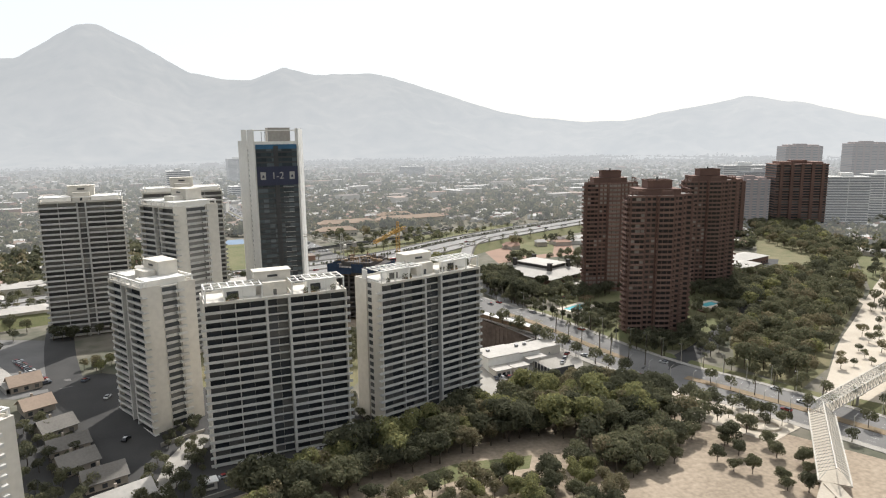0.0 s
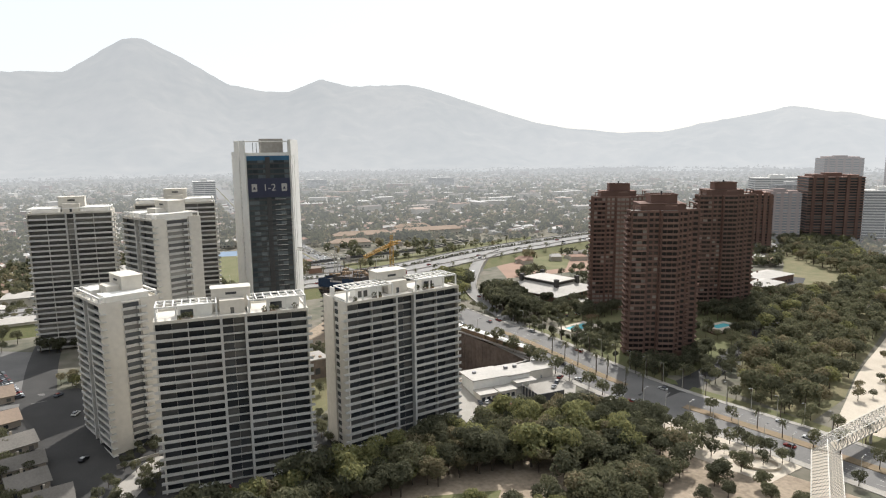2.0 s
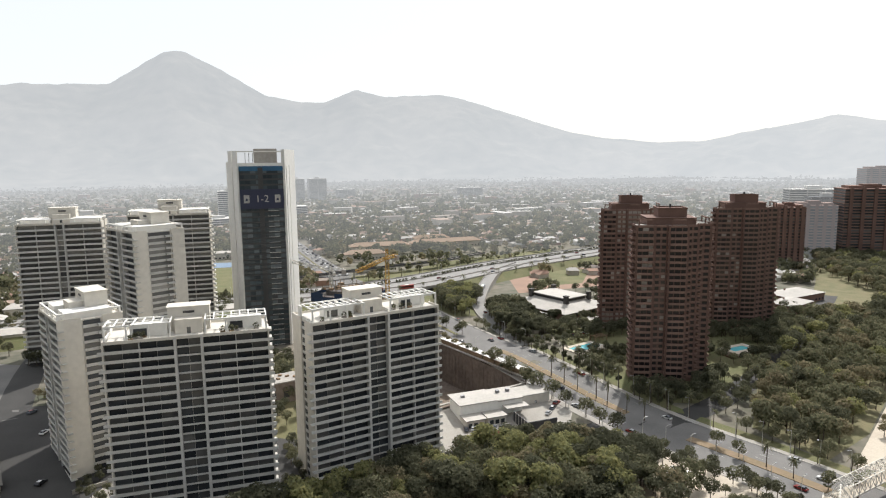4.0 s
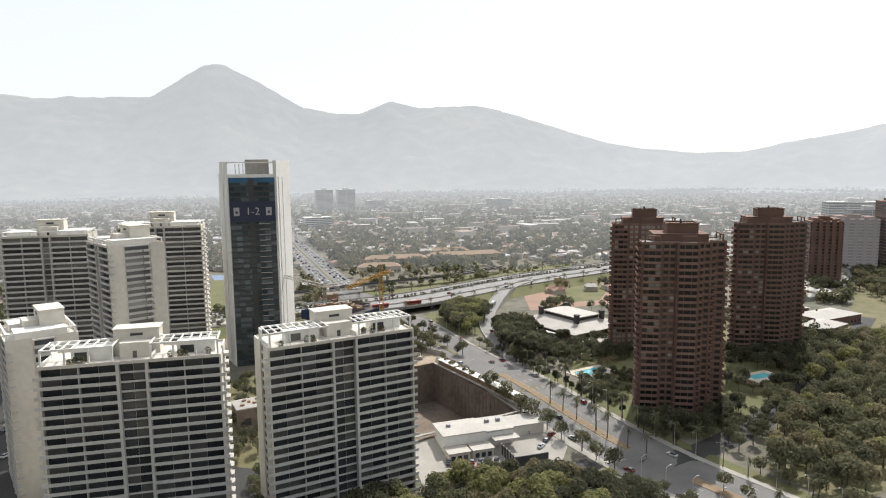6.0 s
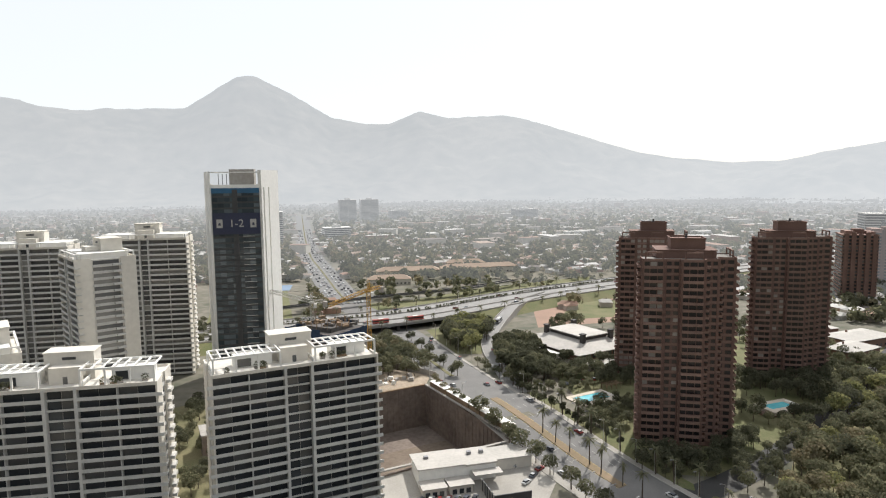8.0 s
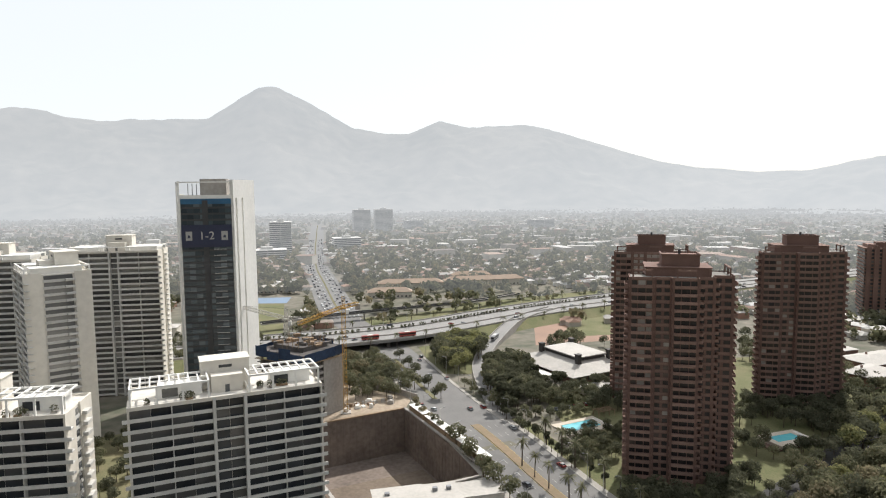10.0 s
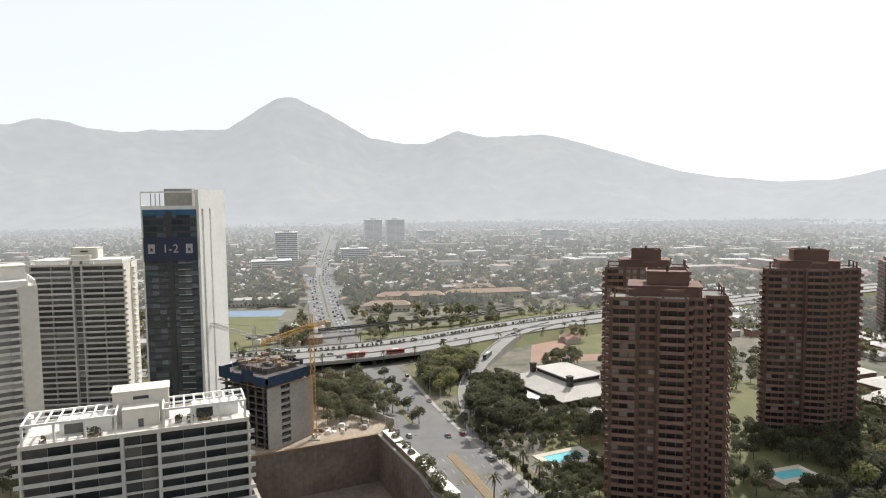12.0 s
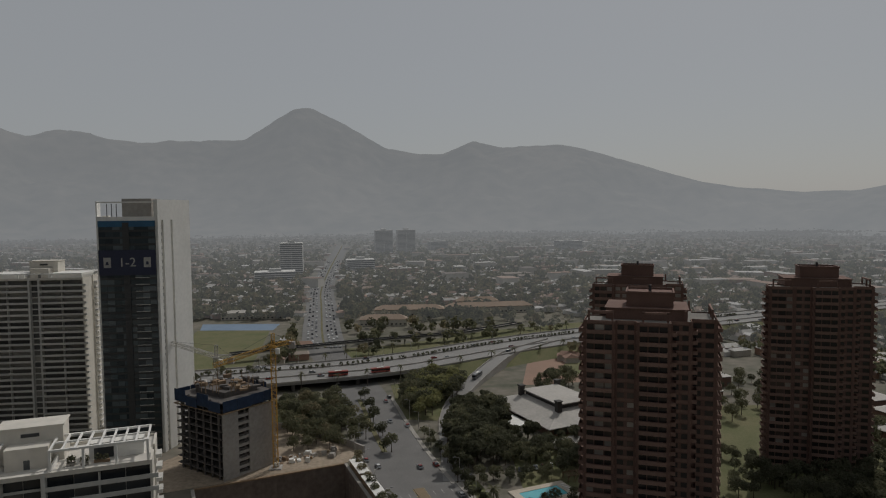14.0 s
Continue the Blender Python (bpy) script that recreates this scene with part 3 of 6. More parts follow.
# ---------------------------------------------------------------- white slab towers
def slab_tower(name, label, m, W, D, floors, fh, base, pergola=True, stairs=(0.42, 0.58), pane_w=4.8, slot_side=-1, glass=None, slot=(0.36, 0.56)):
    """An apartment slab with a balconied front (local y = 0), plain end walls with a column of windows, and a roof terrace."""
    top = base + floors * fh
    glass = glass or GLASS
    b = empty(name, m, label, "apartment building", "white apartment towers")
    s0, s1 = W * stairs[0], W * stairs[1]
    wall = Shape()
    wall.box(0.5, 2.0, base - 8, W - 0.5, D - 1.6, top)
    part("core_wall", wall, CREAM, b)
    # end walls, each in two leaves with a recessed slot
    for x0, x1 in ((0.0, 0.5), (W - 0.5, W)):
        out = -1 if x0 == 0 else 1
        e = Shape()
        e.box(x0, 0.0, base - 8, x1, D * slot[0], top + 1.0)
        e.box(x0, D * slot[1], base - 8, x1, D, top + 1.0)
        wallpart = part("end_wall", e, CREAM, b, "plain cream end wall")
        panel = Shape().box(-0.06, D * slot[0] + 0.2, 0, 0.06, D * slot[1] - 0.2, 0.95).mesh("slot_panel", BAND)
        if (out > 0) == (slot_side > 0):
            for k in range(floors):
                part("slot_panel", panel, None, wallpart, m=pose((x0 + x1) / 2, 0, base + k * fh))
    pane_end = Shape().box(-0.04, 0, 0, 0.04, D * (slot[1] - slot[0]) - 1.2, fh - 1.2).mesh("window", glass)
    for k in range(floors):
        for xx in (0.35,) if slot_side < 0 else (W - 0.35,):
            part("window", pane_end, None, b, m=pose(xx, D * slot[0] + 0.6, base + k * fh + 1.0))
    # front bays: a slab with a parapet on each floor
    bays = ((0.5, s0 - 0.4, 0.0, 0.78), (s0 + 0.4, s1 - 0.4, 1.3, 0.36), (s1 + 0.4, W - 0.5, 0.0, 0.78))
    for x0, x1, y0, h in bays:
        band = Shape()
        b0, b1 = (-1.2 if x0 < 1 else x0), (W + 1.2 if x1 > W - 1 else x1)
        band.box(b0, y0 - 0.06, -0.22, b1, 2.0, 0.0)
        band.box(b0, y0 - 0.06, 0.0, b1, y0 + 0.12, h)
        n = max(1, round((x1 - x0) / 9))
        for i in range(1, n):
            xm = x0 + (x1 - x0) * i / n
            band.box(xm - 0.12, y0 + 0.2, 0.0, xm + 0.12, 2.0, fh - 0.25)
        mesh = band.mesh("balcony", BAND)
        panes = []
        k0 = max(1, round((x1 - x0) / pane_w))
        w = (x1 - x0) / k0
        pane = Shape().box(0.04, 0, 0.05, w - 0.04, 0.06, fh - 0.3).mesh("window", glass)
        for k in range(floors):
            part("balcony", mesh, None, b, m=pose(0, 0, base + k * fh))
            for i in range(k0):
                part("window", pane, None, b, m=pose(x0 + i * w, 1.93, base + k * fh))
    for x in (s0, s1):
        part("fin", Shape().box(x - 0.4, -0.15, base - 7, x + 0.4, 2.0, top + 0.6), BAND, b, "grey vertical fin")
    # balcony tips on the far end and a plain back
    tip = Shape().box(0, 0, 0, 1.3, 3.6, 0.9).mesh("side_balcony", BAND)
    for k in range(floors):
        part("side_balcony", tip, None, b, m=pose(W, D * 0.60, base + k * fh + 0.1))
    back = Shape().box(0.5, D - 1.6, base - 8, W - 0.5, D, top)
    part("back_wall", back, CREAM, b)
    # roof
    r = Shape().box(0.5, 0.2, top, W - 0.5, D - 0.2, top + 0.3)
    part("roof", r, ROOFDECK, b, "pale roof terrace")
    rim = Shape().box(0.5, 0.0, top, W - 0.5, 0.2, top + 1.0).box(0.5, D - 0.2, top, W - 0.5, D, top + 1.0)
    part("roof_parapet", rim, CREAM, b)
    mc = (s0 + s1) / 2
    part("machine_room", Shape().box(mc - 6.5, D * 0.52, top + 0.3, mc + 6.5, D * 0.88, top + 8.2).box(mc - 6.8, D * 0.51, top + 8.2, mc + 6.8, D * 0.89, top + 8.5), CREAM, b, "cream lift machine room")
    part("machine_room_vent", Shape().box(mc - 1.8, D * 0.52 - 0.1, top + 6.2, mc + 1.8, D * 0.52, top + 7.0), DARKMETAL, b)
    part("stair_house", Shape().box(mc - 4.2, D * 0.3, top + 0.3, mc + 4.2, D * 0.52, top + 5.0), CREAM, b)
    part("stair_door", Shape().box(mc - 0.6, D * 0.3 - 0.06, top + 0.3, mc + 0.6, D * 0.3, top + 2.4), GLASS, b)
    if pergola:
        H = 5.6
        for x0, x1 in ((0.6, s0 - 1.0), (s1 + 1.0, W - 0.6)):
            y0, y1 = 0.6, D * 0.60
            for ya, yb, zz in ((y0, y0 + 0.5, 0.5), (y1 - 0.5, y1, 0.5), ((y0 + y1) / 2 - 0.2, (y0 + y1) / 2 + 0.2, 0.4)):
                part("pergola_beam", Shape().box(x0, ya, top + H - zz, x1, yb, top + H), WHITE, b, "white roof pergola beam")
            n = max(4, round((x1 - x0) / 2.6))
            slat = Shape().box(0, y0 + 0.5, top + H - 0.46, 0.4, (y0 + y1) / 2 - 0.2, top + H - 0.05).box(0, (y0 + y1) / 2 + 0.2, top + H - 0.46, 0.4, y1 - 0.5, top + H - 0.05).mesh("pergola_slat", WHITE)
            for i in range(n + 1):
                part("pergola_slat", slat, None, b, m=pose(x0 + (x1 - x0 - 0.4) * i / n, 0, 0))
            for i in range(4):
                x = x0 + (x1 - x0 - 0.5) * i / 3
                part("pergola_post", Shape().box(x, y0, top + 0.3, x + 0.5, y0 + 0.5, top + H - 0.5), WHITE, b)
            clutter = random.Random(int(W * 10 + x0 * 7))
            for q in range(5):
                px, py = clutter.uniform(x0 + 1.5, x1 - 2.5), clutter.uniform(1.6, 5.0)
                part("planter_box", Shape().box(px, py, top + 0.3, px + 1.6, py + 0.7, top + 0.9), (CONCRETE, TIMBER)[q % 2], b)
                part("planter_shrub", Shape().add(*crown_faces(clutter, [(px + 0.8, py + 0.35, top + 1.5, clutter.uniform(0.6, 1.1), 1.1)], 60, 0.28)), LEAFDARK, b)
            # penthouse rooms under the pergola
            xm = x0 + (x1 - x0) * 0.35
            part("penthouse", Shape().box(xm, y1 - 4.6, top + 0.3, x1 - 1.5, y1 - 0.1, top + 4.0), WHITE, b, "white penthouse room")
            part("penthouse_window", Shape().box(xm + 1, y1 - 4.7, top + 0.5, xm + 5.0, y1 - 4.6, top + 2.9), GLASS, b)
            part("penthouse_wall", Shape().box(x0, y1 - 0.4, top + 0.3, x0 + 0.4, y1 + 3, top + 4.6).box(x0, y0 + 2, top + 0.3, x0 + 0.3, y1, top + 1.6), WHITE, b)
    else:
        part("roof_frame", Shape().box(0.6, 0.4, top + 2.6, W - 0.6, 1.0, top + 3.1).box(0.6, D - 1, top + 2.6, W - 0.6, D - 0.4, top + 3.1)
             .box(0.6, 1.0, top + 2.6, 1.2, D - 1, top + 3.1).box(W - 1.2, 1.0, top + 2.6, W - 0.6, D - 1, top + 3.1), WHITE, b, "white roof frame")
        for x in (0.6, W / 3, 2 * W / 3, W - 1.2):
            part("roof_post", Shape().box(x, 0.4, top + 0.3, x + 0.6, 1.0, top + 2.6), WHITE, b)
            part("roof_post", Shape().box(x, D - 1, top + 0.3, x + 0.6, D - 0.4, top + 2.6), WHITE, b)
        part("penthouse", Shape().box(2, 3, top + 0.3, W * 0.38, D - 3, top + 2.9), WHITE, b, "white penthouse room")
        part("penthouse", Shape().box(W * 0.62, 3, top + 0.3, W - 2, D - 3, top + 2.9), WHITE, b, "white penthouse room")
    return b


def local(x, y, yaw):
    return pose(x, y, 0, 0, 0, yaw)


slab_tower("apartment_tower", "cream apartment slab with grey balcony bands and a roof pergola", local(11.4, 228.6, 0.4), 50, 18, 20, 2.92, -6.2, slot_side=1)
slab_tower("apartment_tower", "cream apartment slab with a pergola terrace beside a deep excavation", local(75.3, 230.6, 14.9), 50.6, 19.2, 20, 2.92, -6.2)
slab_tower("apartment_tower", "cream apartment slab with plain end wall and side balconies", local(-20.7, 288.2, -65.2), 29.3, 21.5, 20, 2.86, -4.6, pergola=False, slot_side=1, slot=(0.36, 0.68))
slab_tower("apartment_tower", "tall white apartment tower with long balcony bands", local(-58.2, 399.6, 1.7), 40.6, 20, 26, 2.82, 2.0, pergola=False, pane_w=14, glass=HAZEDCURTAINED, stairs=(0.45, 0.55))
slab_tower("apartment_tower", "tall white apartment tower with a recessed bay in its end wall", local(-8.6, 362, -60.0), 30.5, 24.5, 26, 2.82, 2.0, pergola=False, pane_w=14, glass=HAZEDCURTAINED, slot_side=1, slot=(0.27, 0.74))
slab_tower("apartment_tower", "tall white apartment tower with grey balcony bands", local(-7.7, 417, 0.0), 44.3, 20, 27, 2.78, 2.0, pergola=False, pane_w=14, glass=HAZEDCURTAINED, stairs=(0.45, 0.55))
slab_tower("apartment_tower", "pale apartment block with rounded balconies beside low houses", local(-84, 200, -42.0), 45, 20, 17, 2.7, -6.5, pergola=False, pane_w=14, glass=HAZEDCURTAINED, slot_side=1)


# ---------------------------------------------------------------- dark glass tower
def glass_tower():
    P = [Vector(p) for p in ((54.0, 392.8), (78.5, 392.9), (85.8, 415.6), (49.2, 408.6))]
    b = empty("office_tower", pose(0, 0, 0), "tall tower with dark glass front and white side walls", "skyscraper")
    part("core_wall", Shape().prism([p[:] for p in P], -6, 106), WHITE, b)
    u = (P[1] - P[0]).normalized()
    n = Vector((u.y, -u.x))
    W = (P[1] - P[0]).length
    yaw = math.degrees(math.atan2(u.y, u.x))
    f = pose(P[0].x, P[0].y, 0, 0, 0, yaw)
    floors, fh, z0 = 34, 3.0, 1.0
    a0, a1 = 0.35, W - 0.35
    cols = 8
    w = (a1 - a0) / cols
    pane = Shape().box(0.06, -0.42, 0.9, w - 0.06, -0.30, fh - 0.08).mesh("glass_pane", CURTAINWALL)
    sill = Shape().box(a0, -0.36, 0.0, a1, -0.2, 0.85).mesh("spandrel", DARKMETAL)
    slabs = Shape().box(a0 + w * 5, -0.62, 0.72, a1 - w, -0.3, 0.95).mesh("balcony_edge", BAND)
    part("front_backing", Shape().box(a0, -0.28, -5, a1, 0.1, 104.5), DARKMETAL, b, m=f)
    for k in range(floors):
        part("spandrel", sill, None, b, m=f @ pose(0, 0, z0 + k * fh))
        for i in range(cols):
            part("glass_pane", pane, None, b, m=f @ pose(a0 + i * w, 0, z0 + k * fh))
        if k < 27:
            part("balcony_edge", slabs, None, b, m=f @ pose(0, 0, z0 + k * fh))
    part("dark_strip", Shape().box(a0 + w * 3.4, -0.75, 0, a0 + w * 4.3, -0.3, 104), DARKMETAL, b, m=f)
    part("blue_crown", Shape().box(a0, -0.6, 102.2, a1, -0.3, 104.8), BLUEGLASS, b, "blue glass band", m=f)
    slot = Shape().box(0, 0, 0, 0.9, 0.08, 1.5).mesh("window", CURTAINWALL)
    # the white splayed flank with its column of window slots and a lower wing behind it
    q = (P[0] - P[3]).normalized()
    K = (P[0] - P[3]).length
    h = pose(P[3].x, P[3].y, 0, 0, 0, math.degrees(math.atan2(q.y, q.x)))
    for x0, x1 in ((0.0, K * 0.42), (K * 0.42 + 1.6, K - 0.02)):
        part("side_rib", Shape().box(x0, -0.5, -5, x1, 0.0, 113.4), WHITE, b, m=h)
    for k in range(floors):
        part("window", slot, None, b, m=h @ pose(K * 0.42 + 0.35, -0.1, z0 + k * fh + 0.9))
    part("rear_wing", Shape().box(-7.5, 0.5, -5, -0.1, 3.4, 107.0), WHITE, b, "lower white rear wing", m=h)
    # the white side
    v = (P[2] - P[1]).normalized()
    L = (P[2] - P[1]).length
    g = pose(P[1].x, P[1].y, 0, 0, 0, math.degrees(math.atan2(v.y, v.x)))
    for x0, x1 in ((0.0, 2.2), (4.0, 9.0), (10.6, L)):
        part("side_rib", Shape().box(x0, -0.9, -5, x1, 0.0, 105), WHITE, b, m=g)
    for k in range(floors):
        part("window", slot, None, b, m=g @ pose(2.65, -0.12, z0 + k * fh + 0.9))
    part("side_crown", Shape().box(0, -0.9, 105, L, 1.0, 114), WHITE, b, m=g)
    # roof frame and plant box
    part("roof_plant", Shape().box(9, 4, 106, W - 3, 16, 114.5), CONCRETE, b, "tan plant room", m=f)
    part("front_crown", Shape().box(0, -0.4, 104.8, W, 0.2, 106.6).box(0, -0.4, 112.6, W, 0.2, 113.2), WHITE, b, m=f)
    for x in (4, 6, 8):
        part("roof_post", Shape().box(x, -0.2, 106.6, x + 0.3, 0.1, 112.2), GREYMETAL, b, m=f)
    # banner with its writing
    part("banner", Shape().box(a0, -1.0, 81.0, a1, -0.86, 92.0), BANNER, b, "navy banner with pale numerals", m=f)
    for x in (a0 + 2.0, a1 - 5.0):
        part("banner_badge", Shape().box(x, -1.06, 84.4, x + 3.0, -1.02, 88.8), LINE, b, m=f)
        part("badge_mark", Shape().prism([(x + 0.8, 0), (x + 2.2, 0), (x + 1.9, 1.4), (x + 1.1, 1.4)], 0, 0.02), BANNER, b, m=f @ pose(0, -1.08, 85.6, 90, 0, 0))
    cu = bpy.data.curves.new("banner_text", 'FONT')
    cu.body, cu.size, cu.align_x, cu.align_y, cu.extrude = "1-2", 5.6, 'CENTER', 'CENTER', 0.02
    cu.materials.append(LINE)
    t = new("banner_text", cu)
    dg = bpy.context.evaluated_depsgraph_get()
    me = bpy.data.meshes.new_from_object(t.evaluated_get(dg))
    bpy.data.objects.remove(t)
    part("banner_text", me, None, b, "pale numerals", m=f @ pose((a0 + a1) / 2, -1.05, 86.5, 90, 0, 0))


glass_tower()


# ---------------------------------------------------------------- red brick towers
RED = [(0, 0), (9, 0), (9, 1.6), (15.5, 1.6), (15.5, -0.8), (25, -0.8), (25, 5), (31, 5), (31, 13), (38.5, 13), (38.5, 33), (32, 33), (32, 40), (24, 40), (24, 38.5), (16, 38.5), (16, 40), (8, 40), (8, 33), (6, 33), (6, 14), (0, 14)]


def red_tower(m):
    b = empty("brick_tower", m, "tall red brick apartment tower with stacked balconies", "apartment building", "red brick towers")
    floors, fh, z0 = 26, 2.9, 0.0
    top = z0 + floors * fh
    part("brick_wall", Shape().prism(RED, -9, top), BRICK, b)
    n = len(RED)
    count = 0
    rest = Shape()
    frames = []
    for i in range(n):
        p, q = Vector(RED[i]), Vector(RED[(i + 1) % n])
        d = q - p
        L = d.length
        u = d.normalized()
        nn = Vector((u.y, -u.x))
        near = nn.y < -0.5 or (nn.x > 0.5 and p.y < 20) or (nn.x < -0.5)
        if L > 4.5:
            kinds = "balcony" if i in (0, 4, 9, 7, 5, 21, 19) else "plain"
            frames.append((p, u, nn, L, near, kinds, math.degrees(math.atan2(u.y, u.x))))
    grown = []
    for i in range(n):
        a, p, q = Vector(RED[i - 1]), Vector(RED[i]), Vector(RED[(i + 1) % n])
        d0, d1 = (p - a).normalized(), (q - p).normalized()
        grown.append((p.x + 0.2 * (d0.y + d1.y), p.y - 0.2 * (d0.x + d1.x)))
    ring = Shape()
    ring.add([(x, y, z) for z in (-0.18, 0.78) for x, y in grown] + [(x, y, z) for z in (-0.18, 0.78) for x, y in RED],
             [(i, (i + 1) % n, n + (i + 1) % n, n + i) for i in range(n)] + [(n + i, n + (i + 1) % n, 3 * n + (i + 1) % n, 3 * n + i) for i in range(n)] + [(2 * n + i, 2 * n + (i + 1) % n, (i + 1) % n, i) for i in range(n)])
    ring_mesh = ring.mesh("brick_band", BRICKBAND)
    for fl in range(floors):
        part("brick_band", ring_mesh, None, b, m=pose(0, 0, z0 + fl * fh))
    for p, u, nn, L, near, kinds, a in frames:
        k = max(1, round(L / 3.2))
        w = L / k
        tall = kinds == "balcony"
        lo, hi, zl = (0.06, 0.94, 0.1) if tall else (0.16, 0.84, 0.95)
        pane = Shape().box(w * lo, -0.06, zl, w * hi, 0.02, 2.4).mesh("window", REDGLASS)
        bal = Shape().box(L * 0.08, -1.8, -0.2, L * 0.92, 0, 0.0).box(L * 0.08, -1.8, 0, L * 0.92, -1.67, 0.95).box(L * 0.08, -1.67, 0, L * 0.08 + 0.13, 0, 0.95).box(L * 0.92 - 0.13, -1.67, 0, L * 0.92, 0, 0.95).mesh("balcony", BRICKBAND)
        f = pose(p.x, p.y, 0, 0, 0, a)
        for xa in ([0.0, L - 0.8] if L < 12 else [0.0, L * 0.33, L * 0.66, L - 0.8]):
            part("brick_pier", Shape().box(xa, -0.36, -8, xa + 0.8, 0.05, top + 0.6), BRICK, b, m=f)
        for fl in range(floors):
            z = z0 + fl * fh
            if kinds == "balcony":
                part("balcony", bal, None, b, m=f @ pose(0, 0, z))
            for j in range(k):
                if near and count < 100 and fl > 3:
                    part("window", pane, None, b, m=f @ pose(j * w, 0, z))
                    count += 1
                else:
                    rest.box(w * (j + lo), -0.06, z + zl, w * (j + hi), 0.02, z + 2.4, m=f)
    tagged(part("glazing", rest, REDGLASS, b), kind="stuff")
    # roof: parapet, open crown, plant block
    part("roof", Shape().prism([(x * 0.985 + 0.3, y * 0.985 + 0.3) for x, y in RED], top, top + 0.4), GREYROOF, b, "grey flat roof")
    part("roof_parapet", ring_mesh, None, b, m=pose(0, 0, top))
    part("penthouse", Shape().box(6, 8, top + 0.4, 30, 32, top + 3.6), BRICK, b)
    part("penthouse_slab", Shape().box(5.6, 7.6, top + 3.6, 30.4, 32.4, top + 3.9), BRICK, b)
    part("plant_room", Shape().box(12, 12, top + 4.0, 26, 28, top + 8.0).box(11.7, 11.7, top + 8.0, 26.3, 12.2, top + 8.6).box(11.7, 27.8, top + 8.0, 26.3, 28.3, top + 8.6).box(11.7, 12.2, top + 8.0, 12.2, 27.8, top + 8.6).box(25.8, 12.2, top + 8.0, 26.3, 27.8, top + 8.6), BRICK, b)
    for x, y in ((1, 1), (8, 1), (17, 0.5), (24, 0.5), (29, 6), (37, 14), (37, 22), (37, 32), (31, 38)):
        part("roof_post", Shape().box(x, y, top + 0.4, x + 0.6, y + 0.6, top + 3.6), BRICK, b)
    for xa, ya, xb, yb in ((1, 1, 8.6, 1.6), (17, 0.5, 24.6, 1.1), (37, 14, 37.6, 32.6)):
        part("roof_beam", Shape().box(xa, ya, top + 3.0, xb, yb, top + 3.6), BRICKBAND, b)
    part("roof_vent", Shape().bar((19, 20, top + 8), (19, 20, top + 10), 0.5, sides=8), DARKMETAL, b)
    return b


SLIM = Matrix.Diagonal((0.97, 0.72, 1, 1))
red = red_tower(pose(236, 282.5, -1, 0, 0, -24) @ SLIM)
copy_thing(red, pose(266.5, 364, 0, 0, 0, -24) @ SLIM)
copy_thing(red, pose(332.5, 342, 0, 0, 0, -24) @ Matrix.Diagonal((1.03, 0.82, 1, 1)))


# ---------------------------------------------------------------- more far blocks
def plain_block(name, label, m, W, D, floors, fh, wall, band, far=False):
    glass = FARGLASS if far else GLASS
    b = empty(name, m, label, "apartment building")
    top = floors * fh
    part("wall", Shape().box(0, 0, -8, W, D, top), wall, b)
    k = max(1, round(W / 24))
    kd = 1
    for fl in range(floors):
        s = Shape().box(-0.3, -0.6, fl * fh - 0.15, W + 0.3, 0, fl * fh + 0.8)
        s.box(-0.6, 0, fl * fh - 0.15, 0, D, fl * fh + 0.8)
        part("floor_band", s, band, b)
    pane = Shape().box(0.3, -0.05, 0, W / k - 0.3, 0.02, fh - 1.2).mesh("window", glass)
    pane2 = Shape().box(-0.05, 0.3, 0, 0.02, D / kd - 0.3, fh - 1.2).mesh("window", glass)
    n = 0
    for fl in range(floors - 1, -1, -1):
        for i in range(k):
            if n < 110:
                part("window", pane, None, b, m=pose(W / k * i, 0, fl * fh + 0.9))
                n += 1
        for i in range(kd):
            if n < 110:
                part("window", pane2, None, b, m=pose(0, D / kd * i, fl * fh + 0.9))
                n += 1
    if "brick" in name:
        for q in range(5):
            x = W * (q + 0.5) / 5
            part("pier", Shape().box(x - 1.6, -1.1 - 0.7 * (q % 2), -8, x + 1.6, 0, top + 1.6 + 1.2 * (q % 2)), wall, b)
        part("roof_frame", Shape().box(W * 0.08, D * 0.12, top + 0.9, W * 0.3, D * 0.8, top + 3.6).box(W * 0.7, D * 0.12, top + 0.9, W * 0.92, D * 0.8, top + 3.2), band, b)
    part("roof", Shape().box(-0.5, -0.7, top, W + 0.3, D + 0.3, top + 0.9), band, b)
    part("plant_room", Shape().box(W * 0.35, D * 0.3, top + 0.9, W * 0.65, D * 0.7, top + 5), wall, b)
    return b


plain_block("brick_block", "brown brick apartment tower above dense trees", pose(640, 522, 0, 0, 0, -28), 56, 30, 25, 2.9, BRICK, BRICKBAND)
plain_block("brick_block", "dark brick apartment block behind the red towers", pose(538, 506, 0, 0, 0, -30), 26, 24, 20, 2.9, BRICK, BRICKBAND)
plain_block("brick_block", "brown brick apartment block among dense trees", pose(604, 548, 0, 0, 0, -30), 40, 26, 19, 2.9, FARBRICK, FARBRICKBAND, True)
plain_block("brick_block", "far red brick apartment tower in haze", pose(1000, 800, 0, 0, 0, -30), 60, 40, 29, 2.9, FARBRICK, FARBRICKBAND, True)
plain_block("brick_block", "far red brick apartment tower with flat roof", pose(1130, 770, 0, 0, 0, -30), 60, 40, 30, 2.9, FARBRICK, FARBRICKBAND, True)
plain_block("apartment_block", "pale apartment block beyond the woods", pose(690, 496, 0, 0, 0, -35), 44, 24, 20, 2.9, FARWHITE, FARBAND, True)
